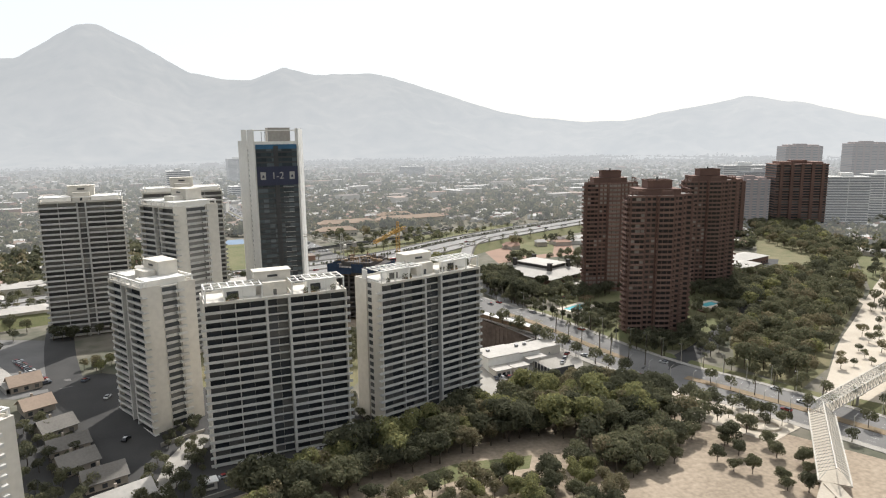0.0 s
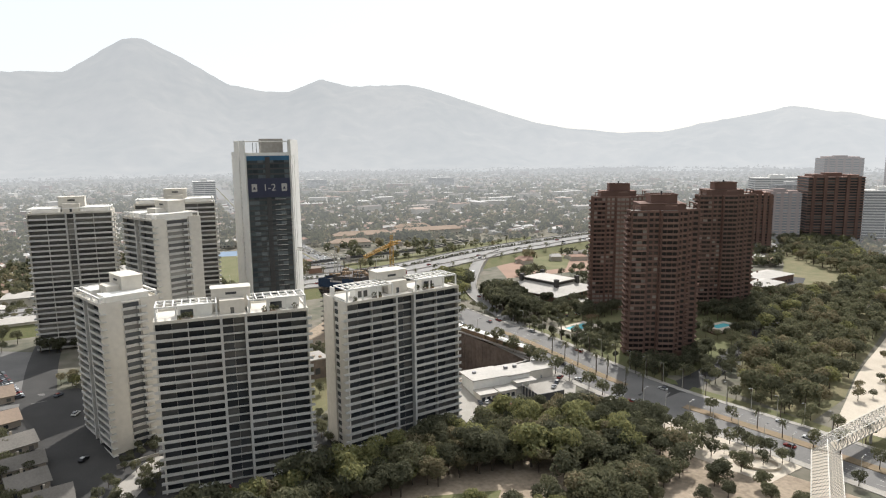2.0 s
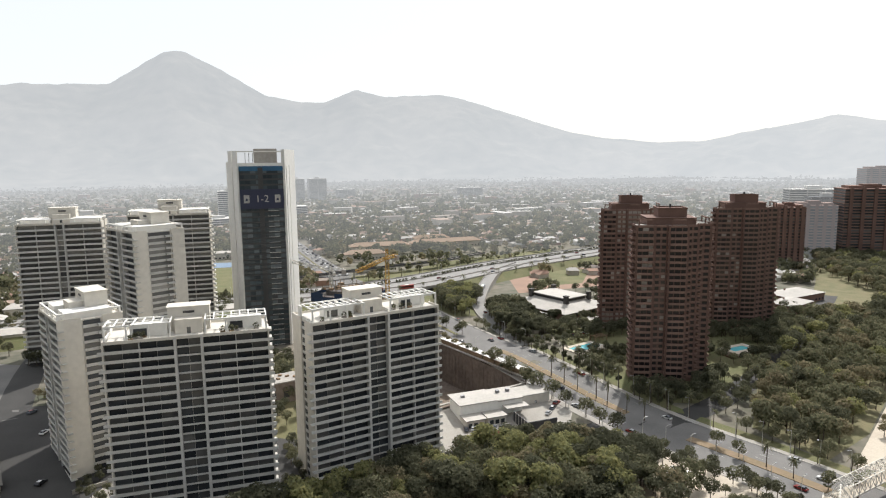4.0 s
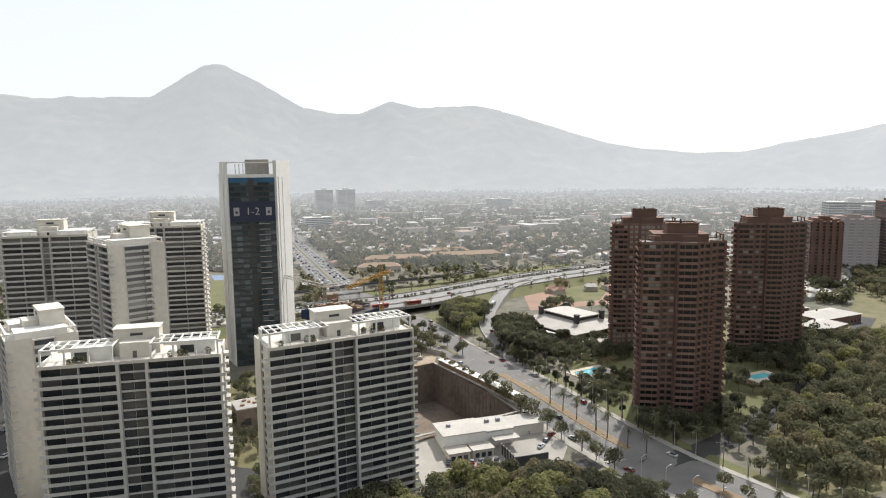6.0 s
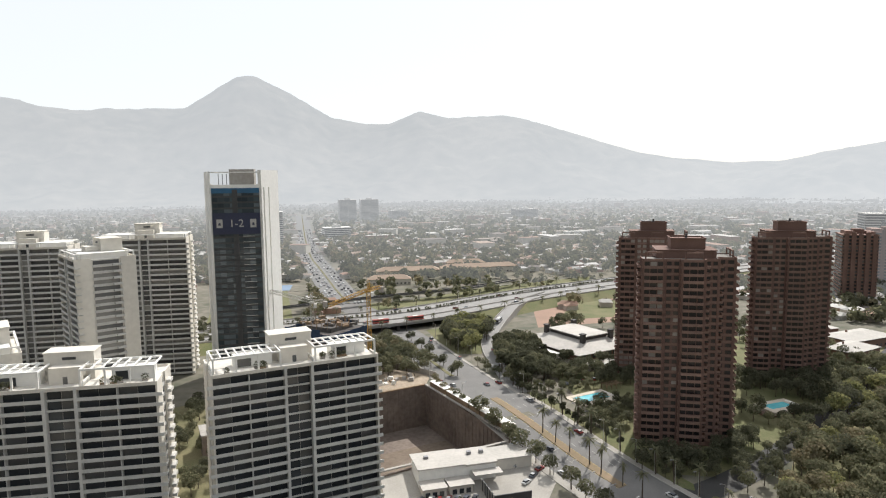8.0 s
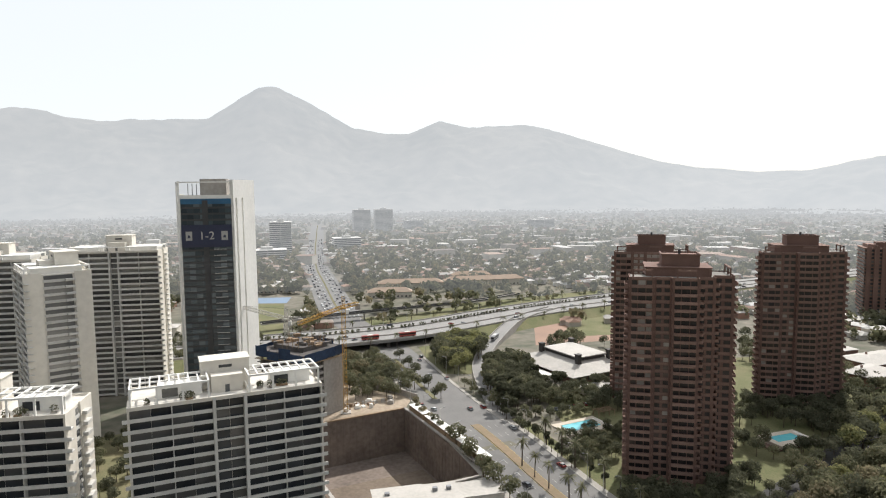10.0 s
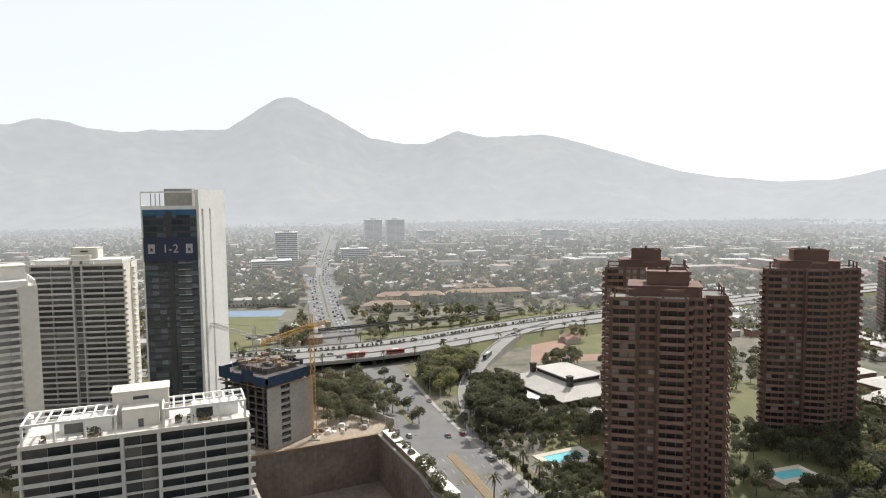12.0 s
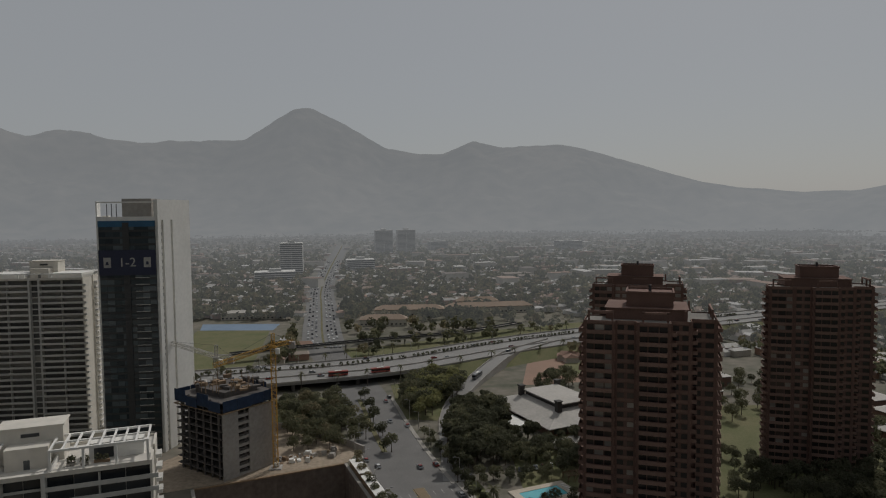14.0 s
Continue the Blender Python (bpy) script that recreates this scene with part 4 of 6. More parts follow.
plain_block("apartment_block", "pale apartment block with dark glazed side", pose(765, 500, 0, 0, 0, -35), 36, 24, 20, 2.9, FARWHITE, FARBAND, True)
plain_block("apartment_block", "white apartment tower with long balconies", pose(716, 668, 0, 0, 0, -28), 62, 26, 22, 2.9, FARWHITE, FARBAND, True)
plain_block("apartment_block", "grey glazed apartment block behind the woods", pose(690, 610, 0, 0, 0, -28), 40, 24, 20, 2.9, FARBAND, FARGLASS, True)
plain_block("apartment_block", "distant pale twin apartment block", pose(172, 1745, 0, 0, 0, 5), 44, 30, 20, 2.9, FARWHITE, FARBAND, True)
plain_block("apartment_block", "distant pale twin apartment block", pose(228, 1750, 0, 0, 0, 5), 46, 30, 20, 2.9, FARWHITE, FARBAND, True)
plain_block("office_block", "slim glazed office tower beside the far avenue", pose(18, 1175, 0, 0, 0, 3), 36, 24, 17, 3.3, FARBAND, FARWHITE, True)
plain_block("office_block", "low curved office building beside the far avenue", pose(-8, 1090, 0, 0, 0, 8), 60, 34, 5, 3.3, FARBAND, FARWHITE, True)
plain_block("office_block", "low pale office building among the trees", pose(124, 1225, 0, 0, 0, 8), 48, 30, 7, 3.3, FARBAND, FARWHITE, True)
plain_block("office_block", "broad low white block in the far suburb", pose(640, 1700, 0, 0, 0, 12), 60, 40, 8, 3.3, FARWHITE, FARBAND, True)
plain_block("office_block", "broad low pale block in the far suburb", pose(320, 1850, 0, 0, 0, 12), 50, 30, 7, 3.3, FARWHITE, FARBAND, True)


# ---------------------------------------------------------------- excavation, yard, construction
def excavation():
    s = Shape()
    for i, (t0, lab) in enumerate(zip(PIT, ("north", "east", "south", "west"))):
        (x0, y0), (x1, y1) = PIT[i], PIT[(i + 1) % 4]
        L = math.hypot(x1 - x0, y1 - y0)
        f = pose(x0, y0, 0, 0, 0, math.degrees(math.atan2(y1 - y0, x1 - x0)))
        za, zb = land(x0, y0), land(x1, y1)
        w = Shape()
        w.add([f @ Vector(p) for p in ((0, 0.0, PITFLOOR), (L, 0.0, PITFLOOR), (L, 0.0, zb + 0.5), (0, 0.0, za + 0.5), (0, 0.8, PITFLOOR), (L, 0.8, PITFLOOR), (L, 0.8, zb + 0.5), (0, 0.8, za + 0.5))],
              [(3, 2, 1, 0), (4, 5, 6, 7), (0, 1, 5, 4), (2, 3, 7, 6), (1, 2, 6, 5), (3, 0, 4, 7)])
        wp = thing("retaining_wall_" + lab, w, RAWWALL, "stained shotcrete retaining wall of the excavation", "retaining wall", kind="structure")
        for k in range(1, int(L / 3.2)):
            part("pile_rib", Shape().box(k * 3.2 - 0.25, -0.18, PITFLOOR, k * 3.2 + 0.25, 0.0, min(za, zb) - 0.3), RAWWALL, wp, m=f)
        part("capping_beam", Shape().box(0, -0.35, max(za, zb) + 0.1, L, 0.9, max(za, zb) + 0.6), TIMBER if i == 0 else CONCRETE, wp, m=f)
    fl = Shape().prism(PIT[::-1], PITFLOOR - 0.5, PITFLOOR)
    thing("excavation_floor", fl, RAWWALL, "bare earth floor of the excavation", "excavation", kind="structure")
    o, u, v = Vector(PIT[3]), Vector((56, 17)), Vector((-24, 73))
    bank, n = Shape(), 26
    for a in range(n + 1):
        for b in range(n + 1):
            fu, fv = a / n, b / n
            p = o + u * fu + v * (fv * 0.72)
            h = -4.5 - 16.2 * smooth(0.05, 0.85, fv + 0.10 * math.sin(fu * 9) * fv) + noise.noise(Vector((p.x * 0.12, p.y * 0.12, 0))) * 1.3 * (1 - fv)
            bank.add([(p.x, p.y, max(PITFLOOR + 0.02, min(h, land(p.x, p.y) - 0.2)))], [])
    k = n + 1
    bank.f = [(a * k + b, (a + 1) * k + b, (a + 1) * k + b + 1, a * k + b + 1) for a in range(n) for b in range(n)]
    bank.m = [0] * len(bank.f)
    thing("earth_bank", bank, DARKEARTH, "loose tan earth bank sloping into the excavation", "earth bank", kind="structure")
    # long white shed roofs on the rim beside the avenue
    a = math.degrees(math.atan2(293 - 368, 183 - 160))
    for d0, d1, lab in ((3, 19, ""), (21, 42, ""), (43, 75, "")):
        f = pose(160, 368, land(170, 340) + 0.2, 0, 0, a)
        e = empty("site_shed", f @ pose(d0, 1.0, 0), "long low shed with a white sheet roof", "shed", "site sheds")
        part("shed_wall", Shape().box(0.2, 0.3, 0, d1 - d0 - 0.2, 4.2, 2.6), TIMBER, e)
        part("shed_roof", Shape().box(0, 0, 2.6, d1 - d0, 4.6, 2.85), WHITE, e, "white sheet roof")


excavation()


def yard_building():
    e = empty("yard_building", pose(140, 268, land(150, 265) + 0.2, 0, 0, 4), "white flat-roofed workshop building with lean-to canopies", "building")
    part("main_block", Shape().box(0, -2, -3, 30, 10, 6.6), WHITE, e)
    part("main_roof", Shape().box(-0.4, -2.4, 6.6, 18, 12.4, 7.0).box(18, -2.4, 6.0, 30.4, 12.4, 6.66), SHEETROOF, e)
    part("side_block", Shape().box(30, 2, -3, 46, 13, 5), CREAM, e)
    part("side_roof", Shape().box(29.8, 1.6, 5, 46.4, 13.4, 5.4), SHEETROOF, e)
    for x in (0, 10):
        part("porch", Shape().box(x, -9, -3, x + 8.5, -2, 2.4), CREAM, e)
        part("porch_roof", Shape().box(x - 0.4, -9.6, 2.4, x + 9, -2.05, 2.7), SHEETROOF, e)
        for k in range(3):
            part("porch_window", Shape().box(x + 0.8 + k * 2.6, -9.08, -1, x + 2.5 + k * 2.6, -9.0, 1.2), GLASS, e)
    part("canopy_roof", Shape().box(20, -7, 4.0, 31, -2.05, 4.3), SHEETROOF, e)
    part("dark_fence", Shape().box(22, -22, -3, 22.4, -8, 3.5).box(22.4, -22, -3, 36, -21.6, 3.5), DARKMETAL, e, "dark hoarding fence")
    for k in range(6):
        part("fence_post", Shape().box(21.7, -22 + k * 2.6, -3, 22.0, -21.7 + k * 2.6, 3.9), STEEL, e)
    for x in (4, 21, 26):
        part("roof_unit", Shape().box(x, 6, 6.7, x + 1.6, 7.4, 7.9), GREYMETAL, e)
    # retaining edge with earth bank
    thing("yard_edge_wall", Shape().box(0, 0, -6, 60, 0.6, 0.6), CONCRETE, "pale concrete edge wall of the yard", "retaining wall", m=pose(126, 243, land(140, 243), 0, 0, -5), kind="structure")


yard_building()


def site_office():
    e = empty("site_block", pose(60, 300, 0, 0, 0, 14), "tan unfinished block beside the white towers", "building")
    part("wall", Shape().box(0, 0, -7, 22, 12, 9), RAWWALL, e)
    for k in range(3):
        part("opening", Shape().box(3 + k * 6, -0.08, 2, 5.5 + k * 6, 0.02, 5), DARKMETAL, e)
    part("roof_slab", Shape().box(-0.4, -0.4, 9, 22.4, 12.4, 9.5), CONCRETE, e)
    for k in range(8):
        part("rubble", Shape().box(0, 0, 0, 1.6, 1.2, 0.7), TIMBER, e, m=pose(2 + k * 2.3, 3 + (k * 5) % 7, 9.5, 0, 0, k * 37))


site_office()


def construction():
    P = [(90, 375), (113, 356), (131, 374), (110, 394)]
    e = empty("construction_building", pose(0, 0, 0), "unfinished concrete building wrapped in blue netting", "building site")
    H = 36.0
    mid = (sum(p[0] for p in P) / 4, sum(p[1] for p in P) / 4)
    def inset(k):
        return [(mid[0] + (x - mid[0]) * k, mid[1] + (y - mid[1]) * k) for x, y in P]
    part("core", Shape().prism(inset(0.62), -10, H - 1), BARE, e)
    fl = Shape().prism(inset(1.0), 0, 0.35).mesh("floor_slab", BARE)
    for k in range(14):
        part("floor_slab", fl, None, e, m=pose(0, 0, -6 + k * 2.95))
    n = 0
    for i in range(4):
        (x0, y0), (x1, y1) = P[i], P[(i + 1) % 4]
        for j in range(6):
            t = (j + 0.5) / 6
            x, y = mid[0] + ((x0 + (x1 - x0) * t) - mid[0]) * 0.96, mid[1] + ((y0 + (y1 - y0) * t) - mid[1]) * 0.96
            part("column", Shape().box(x - 0.4, y - 0.4, -10, x + 0.4, y + 0.4, H - 3), BARE, e)
    a = math.degrees(math.atan2(374 - 356, 131 - 113))
    f = pose(113, 356, 0, 0, 0, a)
    part("shear_wall", Shape().box(0, -0.3, -8, 7, 0.4, 28).box(12, -0.3, -8, 25, 0.4, 28), CONCRETE, e, "fair concrete shear wall", m=f)
    for k in range(10):
        part("stair_slab", Shape().box(7, -0.1, -2 + k * 3, 12, 1.0, -0.8 + k * 3), CONCRETE, e, m=f)
    for i in range(4):
        (x0, y0), (x1, y1) = P[i], P[(i + 1) % 4]
        L = math.hypot(x1 - x0, y1 - y0)
        g = pose(x0, y0, 0, 0, 0, math.degrees(math.atan2(y1 - y0, x1 - x0)))
        for q in range(4):
            za = 29.2 + random.Random(i * 7 + q).uniform(-0.6, 0.8)
            part("safety_net", Shape().box(L * q / 4 + 0.05, -0.8 - 0.1 * (q % 2), za, L * (q + 1) / 4 - 0.05, -0.68 - 0.1 * (q % 2), za + random.Random(i * 9 + q).uniform(3.6, 5.2)), BLUENET, e, "blue safety netting", m=g)
        part("scaffold_deck", Shape().box(-0.6, -0.9, 28.3, L + 0.6, 0, 28.5), TIMBER, e, m=g)
    rng = random.Random(4)
    for _ in range(110):
        x, y = rng.uniform(-0.8, 0.8), rng.uniform(-0.8, 0.8)
        if abs(x) + abs(y) > 0.95:
            continue
        px, py = mid[0] + x * 20, mid[1] + y * 19
        if rng.random() < 0.5:
            part("rebar_column", Shape().bar((px, py, H - 1), (px, py, H + rng.uniform(1, 3.5)), 0.18), TIMBER, e)
        else:
            part("shuttering", Shape().box(-1.6, -0.9, 0, 1.6, 0.9, rng.uniform(0.4, 1.8)), TIMBER if rng.random() < 0.6 else BARE, e, m=pose(px, py, H - 1, 0, 0, rng.uniform(0, 180)))
    # site ground strip with stacked material
    sheet("site_ground", [(86, 346), (161, 370), (166, 384), (150, 398), (128, 418), (96, 402), (76, 372)], 0.15, EARTH, "bare tan building site earth", "building site")
    for k in range(42):
        t = rng.random()
        x, y = 112 + 46 * t + rng.uniform(-3, 3), 362 + 12 * t + rng.uniform(0, 12)
        if inside(x, y, PIT) or inside(x, y, [(mid[0] + (a - mid[0]) * 1.1, mid[1] + (c - mid[1]) * 1.1) for a, c in P]):
            continue
        w, d, h = rng.uniform(1.0, 3.4), rng.uniform(0.8, 2.2), rng.uniform(0.5, 2.2)
        st = Shape().add([(px, py, pz) for py in (-d / 2, d / 2) for px, pz in ((-w / 2, 0), (w / 2, 0), (w / 2, h * 0.6), (w * 0.3, h * 0.62), (w * 0.28, h), (-w * 0.4, h * 0.96), (-w / 2, h * 0.5))],
                         [(0, 1, 2, 3, 4, 5, 6), (13, 12, 11, 10, 9, 8, 7)] + [(k0 + 7, (k0 + 1) % 7 + 7, (k0 + 1) % 7, k0) for k0 in range(7)])
        thing("material_stack", st, (TIMBER, WHITE, CONCRETE)[k % 3], "stacked building material on the site", "building material", m=pose(x, y, land(x, y) + 0.1, 0, 0, rng.uniform(0, 180)), group="site materials")
    # hoarding wall along the lane
    thing("hoarding", ribbon(rounded([(98, 408), (125, 422), (150, 402), (168, 380)]), -0.3, 0.3, 3.2, thick=3.2), CONCRETE, "pale concrete hoarding wall round the site", "wall", kind="structure")


construction()


def lattice(s, a, b, w, bays, r=0.12):
    a, b = Vector(a), Vector(b)
    d = (b - a).normalized()
    u = d.cross(Vector((0, 0, 1)) if abs(d.z) < 0.9 else Vector((1, 0, 0))).normalized() * w / 2
    v = d.cross(u).normalized() * w / 2
    cor = [u + v, u - v, -u - v, -u + v]
    for c in cor:
        s.bar(a + c, b + c, r)
    for i in range(bays):
        p, q = a.lerp(b, i / bays), a.lerp(b, (i + 1) / bays)
        for j in range(4):
            s.bar(p + cor[j], q + cor[(j + 1) % 4], r * 0.6)
            s.bar(q + cor[j], q + cor[(j + 1) % 4], r * 0.6)
    return s


def crane(x, y, h, jib, counter, mat, label, tilt):
    e = empty("tower_crane", pose(x, y, land(x, y)), label, "crane")
    part("mast", lattice(Shape(), (0, 0, 0), (0, 0, h), 1.9, int(h / 2.2), 0.14), mat, e)
    part("foundation", Shape().box(-2.5, -2.5, -1, 2.5, 2.5, 0.6), CONCRETE, e)
    part("cab", Shape().box(0.9, -1, h - 2.5, 2.6, 1, h - 0.4), WHITE, e)
    part("slewing_ring", Shape().bar((0, 0, h), (0, 0, h + 0.8), 1.5, sides=10), mat, e)
    part("jib", lattice(Shape(), (0, 0, h + 1), (jib[0], jib[1], h + 1 + tilt), 1.5, 16, 0.13), mat, e)
    part("counter_jib", lattice(Shape(), (0, 0, h + 1), (counter[0], counter[1], h + 1.2), 1.5, 5, 0.13), mat, e)
    part("counterweight", Shape().box(counter[0] - 1.2, counter[1] - 1.2, h - 1.6, counter[0] + 1.2, counter[1] + 1.2, h + 1.2), CONCRETE, e)
    part("tower_head", lattice(Shape(), (0, 0, h + 0.8), (0, 0, h + 6), 1.2, 3, 0.12), mat, e)
    part("tie_cable", Shape().bar((0, 0, h + 6), (jib[0] * 0.8, jib[1] * 0.8, h + 1.8 + tilt * 0.8), 0.06).bar((0, 0, h + 6), (counter[0], counter[1], h + 1.8), 0.06), DARKMETAL, e)


crane(131.5, 367.5, 51, (-20, -16), (7, 6), YELLOW, "yellow lattice tower crane beside the building site", -4)
crane(103, 391, 42, (-26, 10), (7, -3), STEEL, "pale lattice tower crane behind the building site", 6)

# ---------------------------------------------------------------- school, pools, low buildings
def school():
    e = empty("school_building", pose(253, 385, 1, 0, 0, 20), "low pavilion with broad pale hipped roof", "building")
    W, D = 50, 56
    part("wall", Shape().box(3, 3, -3, W - 3, D - 3, 5), BRICK, e)
    for i in range(11):
        part("window", Shape().box(5 + i * 4.2, 2.9, 1.2, 8 + i * 4.2, 3.0, 4.2), GLASS, e)
    s = Shape()
    a, b = 15, 13
    s.add([(0, 0, 5), (W, 0, 5), (W, D, 5), (0, D, 5), (a, b, 9.2), (W - a, b, 9.2), (W - a, D - b, 9.2), (a, D - b, 9.2), (0, 0, 4.6), (W, 0, 4.6), (W, D, 4.6), (0, D, 4.6)],
          [(0, 1, 5, 4), (1, 2, 6, 5), (2, 3, 7, 6), (3, 0, 4, 7), (8, 9, 1, 0), (9, 10, 2, 1), (10, 11, 3, 2), (11, 8, 0, 3), (11, 10, 9, 8)])
    part("lower_roof", s, SHEETROOF, e, "pale sheet roof")
    part("clerestory", Shape().box(a, b, 7, W - a, D - b, 11.2), DARKROOF, e, "dark clerestory band")
    part("upper_roof", Shape().box(a - 1, b - 1, 11.2, W - a + 1, D - b + 1, 11.7), SHEETROOF, e, "pale flat upper roof")
    for x, y in ((a - 1.5, b - 1.5), (W - a + 1.5, b - 1.5), (W - a + 1.5, D - b + 1.5), (a - 1.5, D - b + 1.5)):
        part("chimney", Shape().box(x - 1.3, y - 1.3, 6, x + 1.3, y + 1.3, 13.4).box(x - 1.6, y - 1.6, 13.4, x + 1.6, y + 1.6, 13.9), DARKROOF, e)
    part("annex", Shape().box(-9, 16, -3, 1, 36, 3), CREAM, e)
    part("annex_roof", Shape().box(-9.5, 15.5, 3, -0.7, 36.5, 3.4), WHITE, e)
    part("annex", Shape().box(-4, -14, -3, 20, -7, 2.6), CREAM, e)
    part("annex_roof", Shape().box(-4.5, -14.5, 2.6, 20.5, -6.5, 3.0), SHEETROOF, e)


school()


def pool(name, label, m, W, D):
    e = empty(name, m, label, "swimming pool")
    part("deck", Shape().box(-3, -4, -1.2, W + 4, 0, 0.18).box(-3, D, -1.2, W + 4, D + 3, 0.18).box(-3, 0, -1.2, 0, D, 0.18).box(W, 0, -1.2, W + 4, D, 0.18), PATH, e, "pale stone pool deck")
    part("water", Shape().box(0, 0, -1.2, W, D, 0.06), POOL, e, "turquoise water")
    lounger = Shape().box(0, 0, 0.3, 1.9, 0.6, 0.42).box(0, 0, 0.18, 0.1, 0.6, 0.3).box(1.8, 0, 0.18, 1.9, 0.6, 0.3).mesh("sun_lounger", WHITE)
    for i in range(6):
        o = new("sun_lounger", lounger)
        o.matrix_basis = m @ pose(W + 1.2, 0.6 + i * D / 6, 0)
        tagged(o, "white sun lounger on the pool deck", "lounger", "sun loungers")


pool("swimming_pool", "turquoise swimming pool with pale stone deck", pose(229, 323, land(235, 328) + 0.3, 0, 0, 18), 17, 8)
pool("swimming_pool", "blue swimming pool in the shade of a brick tower", pose(310, 296, land(310, 300) + 1.6, 0, 0, 10), 13, 6)
thing("pool_terrace", Shape().box(-2, -2, -8, 19, 10, 0.3), BRICK, "raised red brick pool terrace", "terrace", m=pose(306, 294, land(310, 300), 0, 0, 10), kind="structure")
pg = empty("garden_pergola", pose(248, 338, land(248, 338), 0, 0, 15), "brown timber pergola beside the pool", "pergola")
for i in range(4):
    for j in range(2):
        part("post", Shape().box(i * 3, j * 4, 0, i * 3 + 0.25, j * 4 + 0.25, 2.6), TIMBER, pg)
for yy in (0, 4):
    part("beam", Shape().box(-0.5, yy, 2.6, 9.8, yy + 0.25, 2.9), TIMBER, pg)
for i in range(12):
    part("slat", Shape().box(i * 0.8, -0.5, 2.9, i * 0.8 + 0.15, 4.7, 3.05), TIMBER, pg)


def gabled(m, W, D, h, roof):
    e = empty("house", m, "low house with gabled roof beside the shaded street", "house", "houses by the street")
    wall = Shape()
    wall.add([(0, 0, -3), (W, 0, -3), (W, D, -3), (0, D, -3), (0, 0, h), (W, 0, h), (W, D, h), (0, D, h), (0, D / 2, h + D * 0.3), (W, D / 2, h + D * 0.3)],
             [(0, 1, 5, 4), (2, 3, 7, 6), (1, 2, 6, 9, 5), (3, 0, 4, 8, 7)])
    part("wall", wall, DULLWALL, e)
    for sgn in (0, 1):
        y0, y1 = (-0.8, D / 2) if sgn == 0 else (D + 0.8, D / 2)
        z0, z1 = h - 0.48, h + D * 0.3
        sl = Shape().add([(-0.7, y0, z0), (W + 0.7, y0, z0), (W + 0.7, y1, z1), (-0.7, y1, z1), (-0.7, y0, z0 + 0.2), (W + 0.7, y0, z0 + 0.2), (W + 0.7, y1, z1 + 0.2), (-0.7, y1, z1 + 0.2)],
                         [(3, 2, 1, 0), (4, 5, 6, 7), (0, 1, 5, 4), (1, 2, 6, 5), (2, 3, 7, 6), (3, 0, 4, 7)])
        part("roof_slope", sl, roof, e)
    for k in range(int(W / 4)):
        part("window", Shape().box(1 + k * 4, -0.06, 0.8, 2.6 + k * 4, 0.02, 2.3), GLASS, e)
    for k in range(2):
        part("window", Shape().box(W - 0.02, 1.2 + k * 4, 0.8, W + 0.06, 2.8 + k * 4, 2.3), GLASS, e)
    part("chimney", Shape().box(W * 0.4, D * 0.62, h, W * 0.4 + 0.8, D * 0.62 + 0.8, h + D * 0.3 + 1.0), DULLWALL, e)


def hipped(name, label, m, W, D, h, wall, roof, rise=2.4, group=""):
    e = empty(name, m, label, "house", group)
    part("wall", Shape().box(0, 0, -3, W, D, h), wall, e)
    o = 0.6
    r = min(W, D) / 2
    ridge = [(r, D / 2), (W - r, D / 2)] if W >= D else [(W / 2, r), (W / 2, D - r)]
    s = Shape()
    s.add([(-o, -o, h), (W + o, -o, h), (W + o, D + o, h), (-o, D + o, h), (*ridge[0], h + rise), (*ridge[1], h + rise), (-o, -o, h - 0.25), (W + o, -o, h - 0.25), (W + o, D + o, h - 0.25), (-o, D + o, h - 0.25)],
          ([(0, 1, 5, 4), (1, 2, 5), (2, 3, 4, 5), (3, 0, 4)] if W >= D else [(0, 1, 4), (1, 2, 5, 4), (2, 3, 5), (3, 0, 4, 5)]) + [(6, 7, 1, 0), (7, 8, 2, 1), (8, 9, 3, 2), (9, 6, 0, 3), (9, 8, 7, 6)])
    part("roof", s, roof, e)
    for i in range(max(1, int(W / 4))):
        part("window", Shape().box(1 + i * 4, -0.06, 1, 2.8 + i * 4, 0.02, 2.4), GLASS, e)
        part("window", Shape().box(1 + i * 4, D - 0.02, 1, 2.8 + i * 4, D + 0.06, 2.4), GLASS, e)
    for i in range(max(1, int(D / 4))):
        part("window", Shape().box(W - 0.02, 1 + i * 4, 1, W + 0.06, 2.8 + i * 4, 2.4), GLASS, e)
    part("chimney", Shape().box(W * 0.3, D * 0.6, h, W * 0.3 + 0.9, D * 0.6 + 0.9, h + rise + 0.8), wall, e)
    return e


for x, y, w, d, a, rf in ((-24, 210, 17, 9, 20, SHEETROOF), (-29, 228, 13, 10, 16, GREYROOF), (-37, 242, 12, 10, 24, GREYROOF), (-42, 256, 13, 9, 20, GREYROOF), (-46, 271, 12, 10, 28, GREYROOF), (-55, 292, 11, 10, 25, TANROOF), (-64, 318, 12, 10, 20, TANROOF)):
    gabled(pose(x, y, land(x, y), 0, 0, a), w, d, 3.6, rf)
for x, y, w, d, h, a in ((172, 752, 70, 16, 7, -3), (246, 756, 90, 15, 7, 2), (158, 700, 44, 14, 6, -3), (262, 800, 46, 14, 7, 0)):
    hipped("school_wing", "long low school wing with tan tiled roof", pose(x, y, land(x, y), 0, 0, a), w, d, h, CREAM, TANROOF, 4.0)
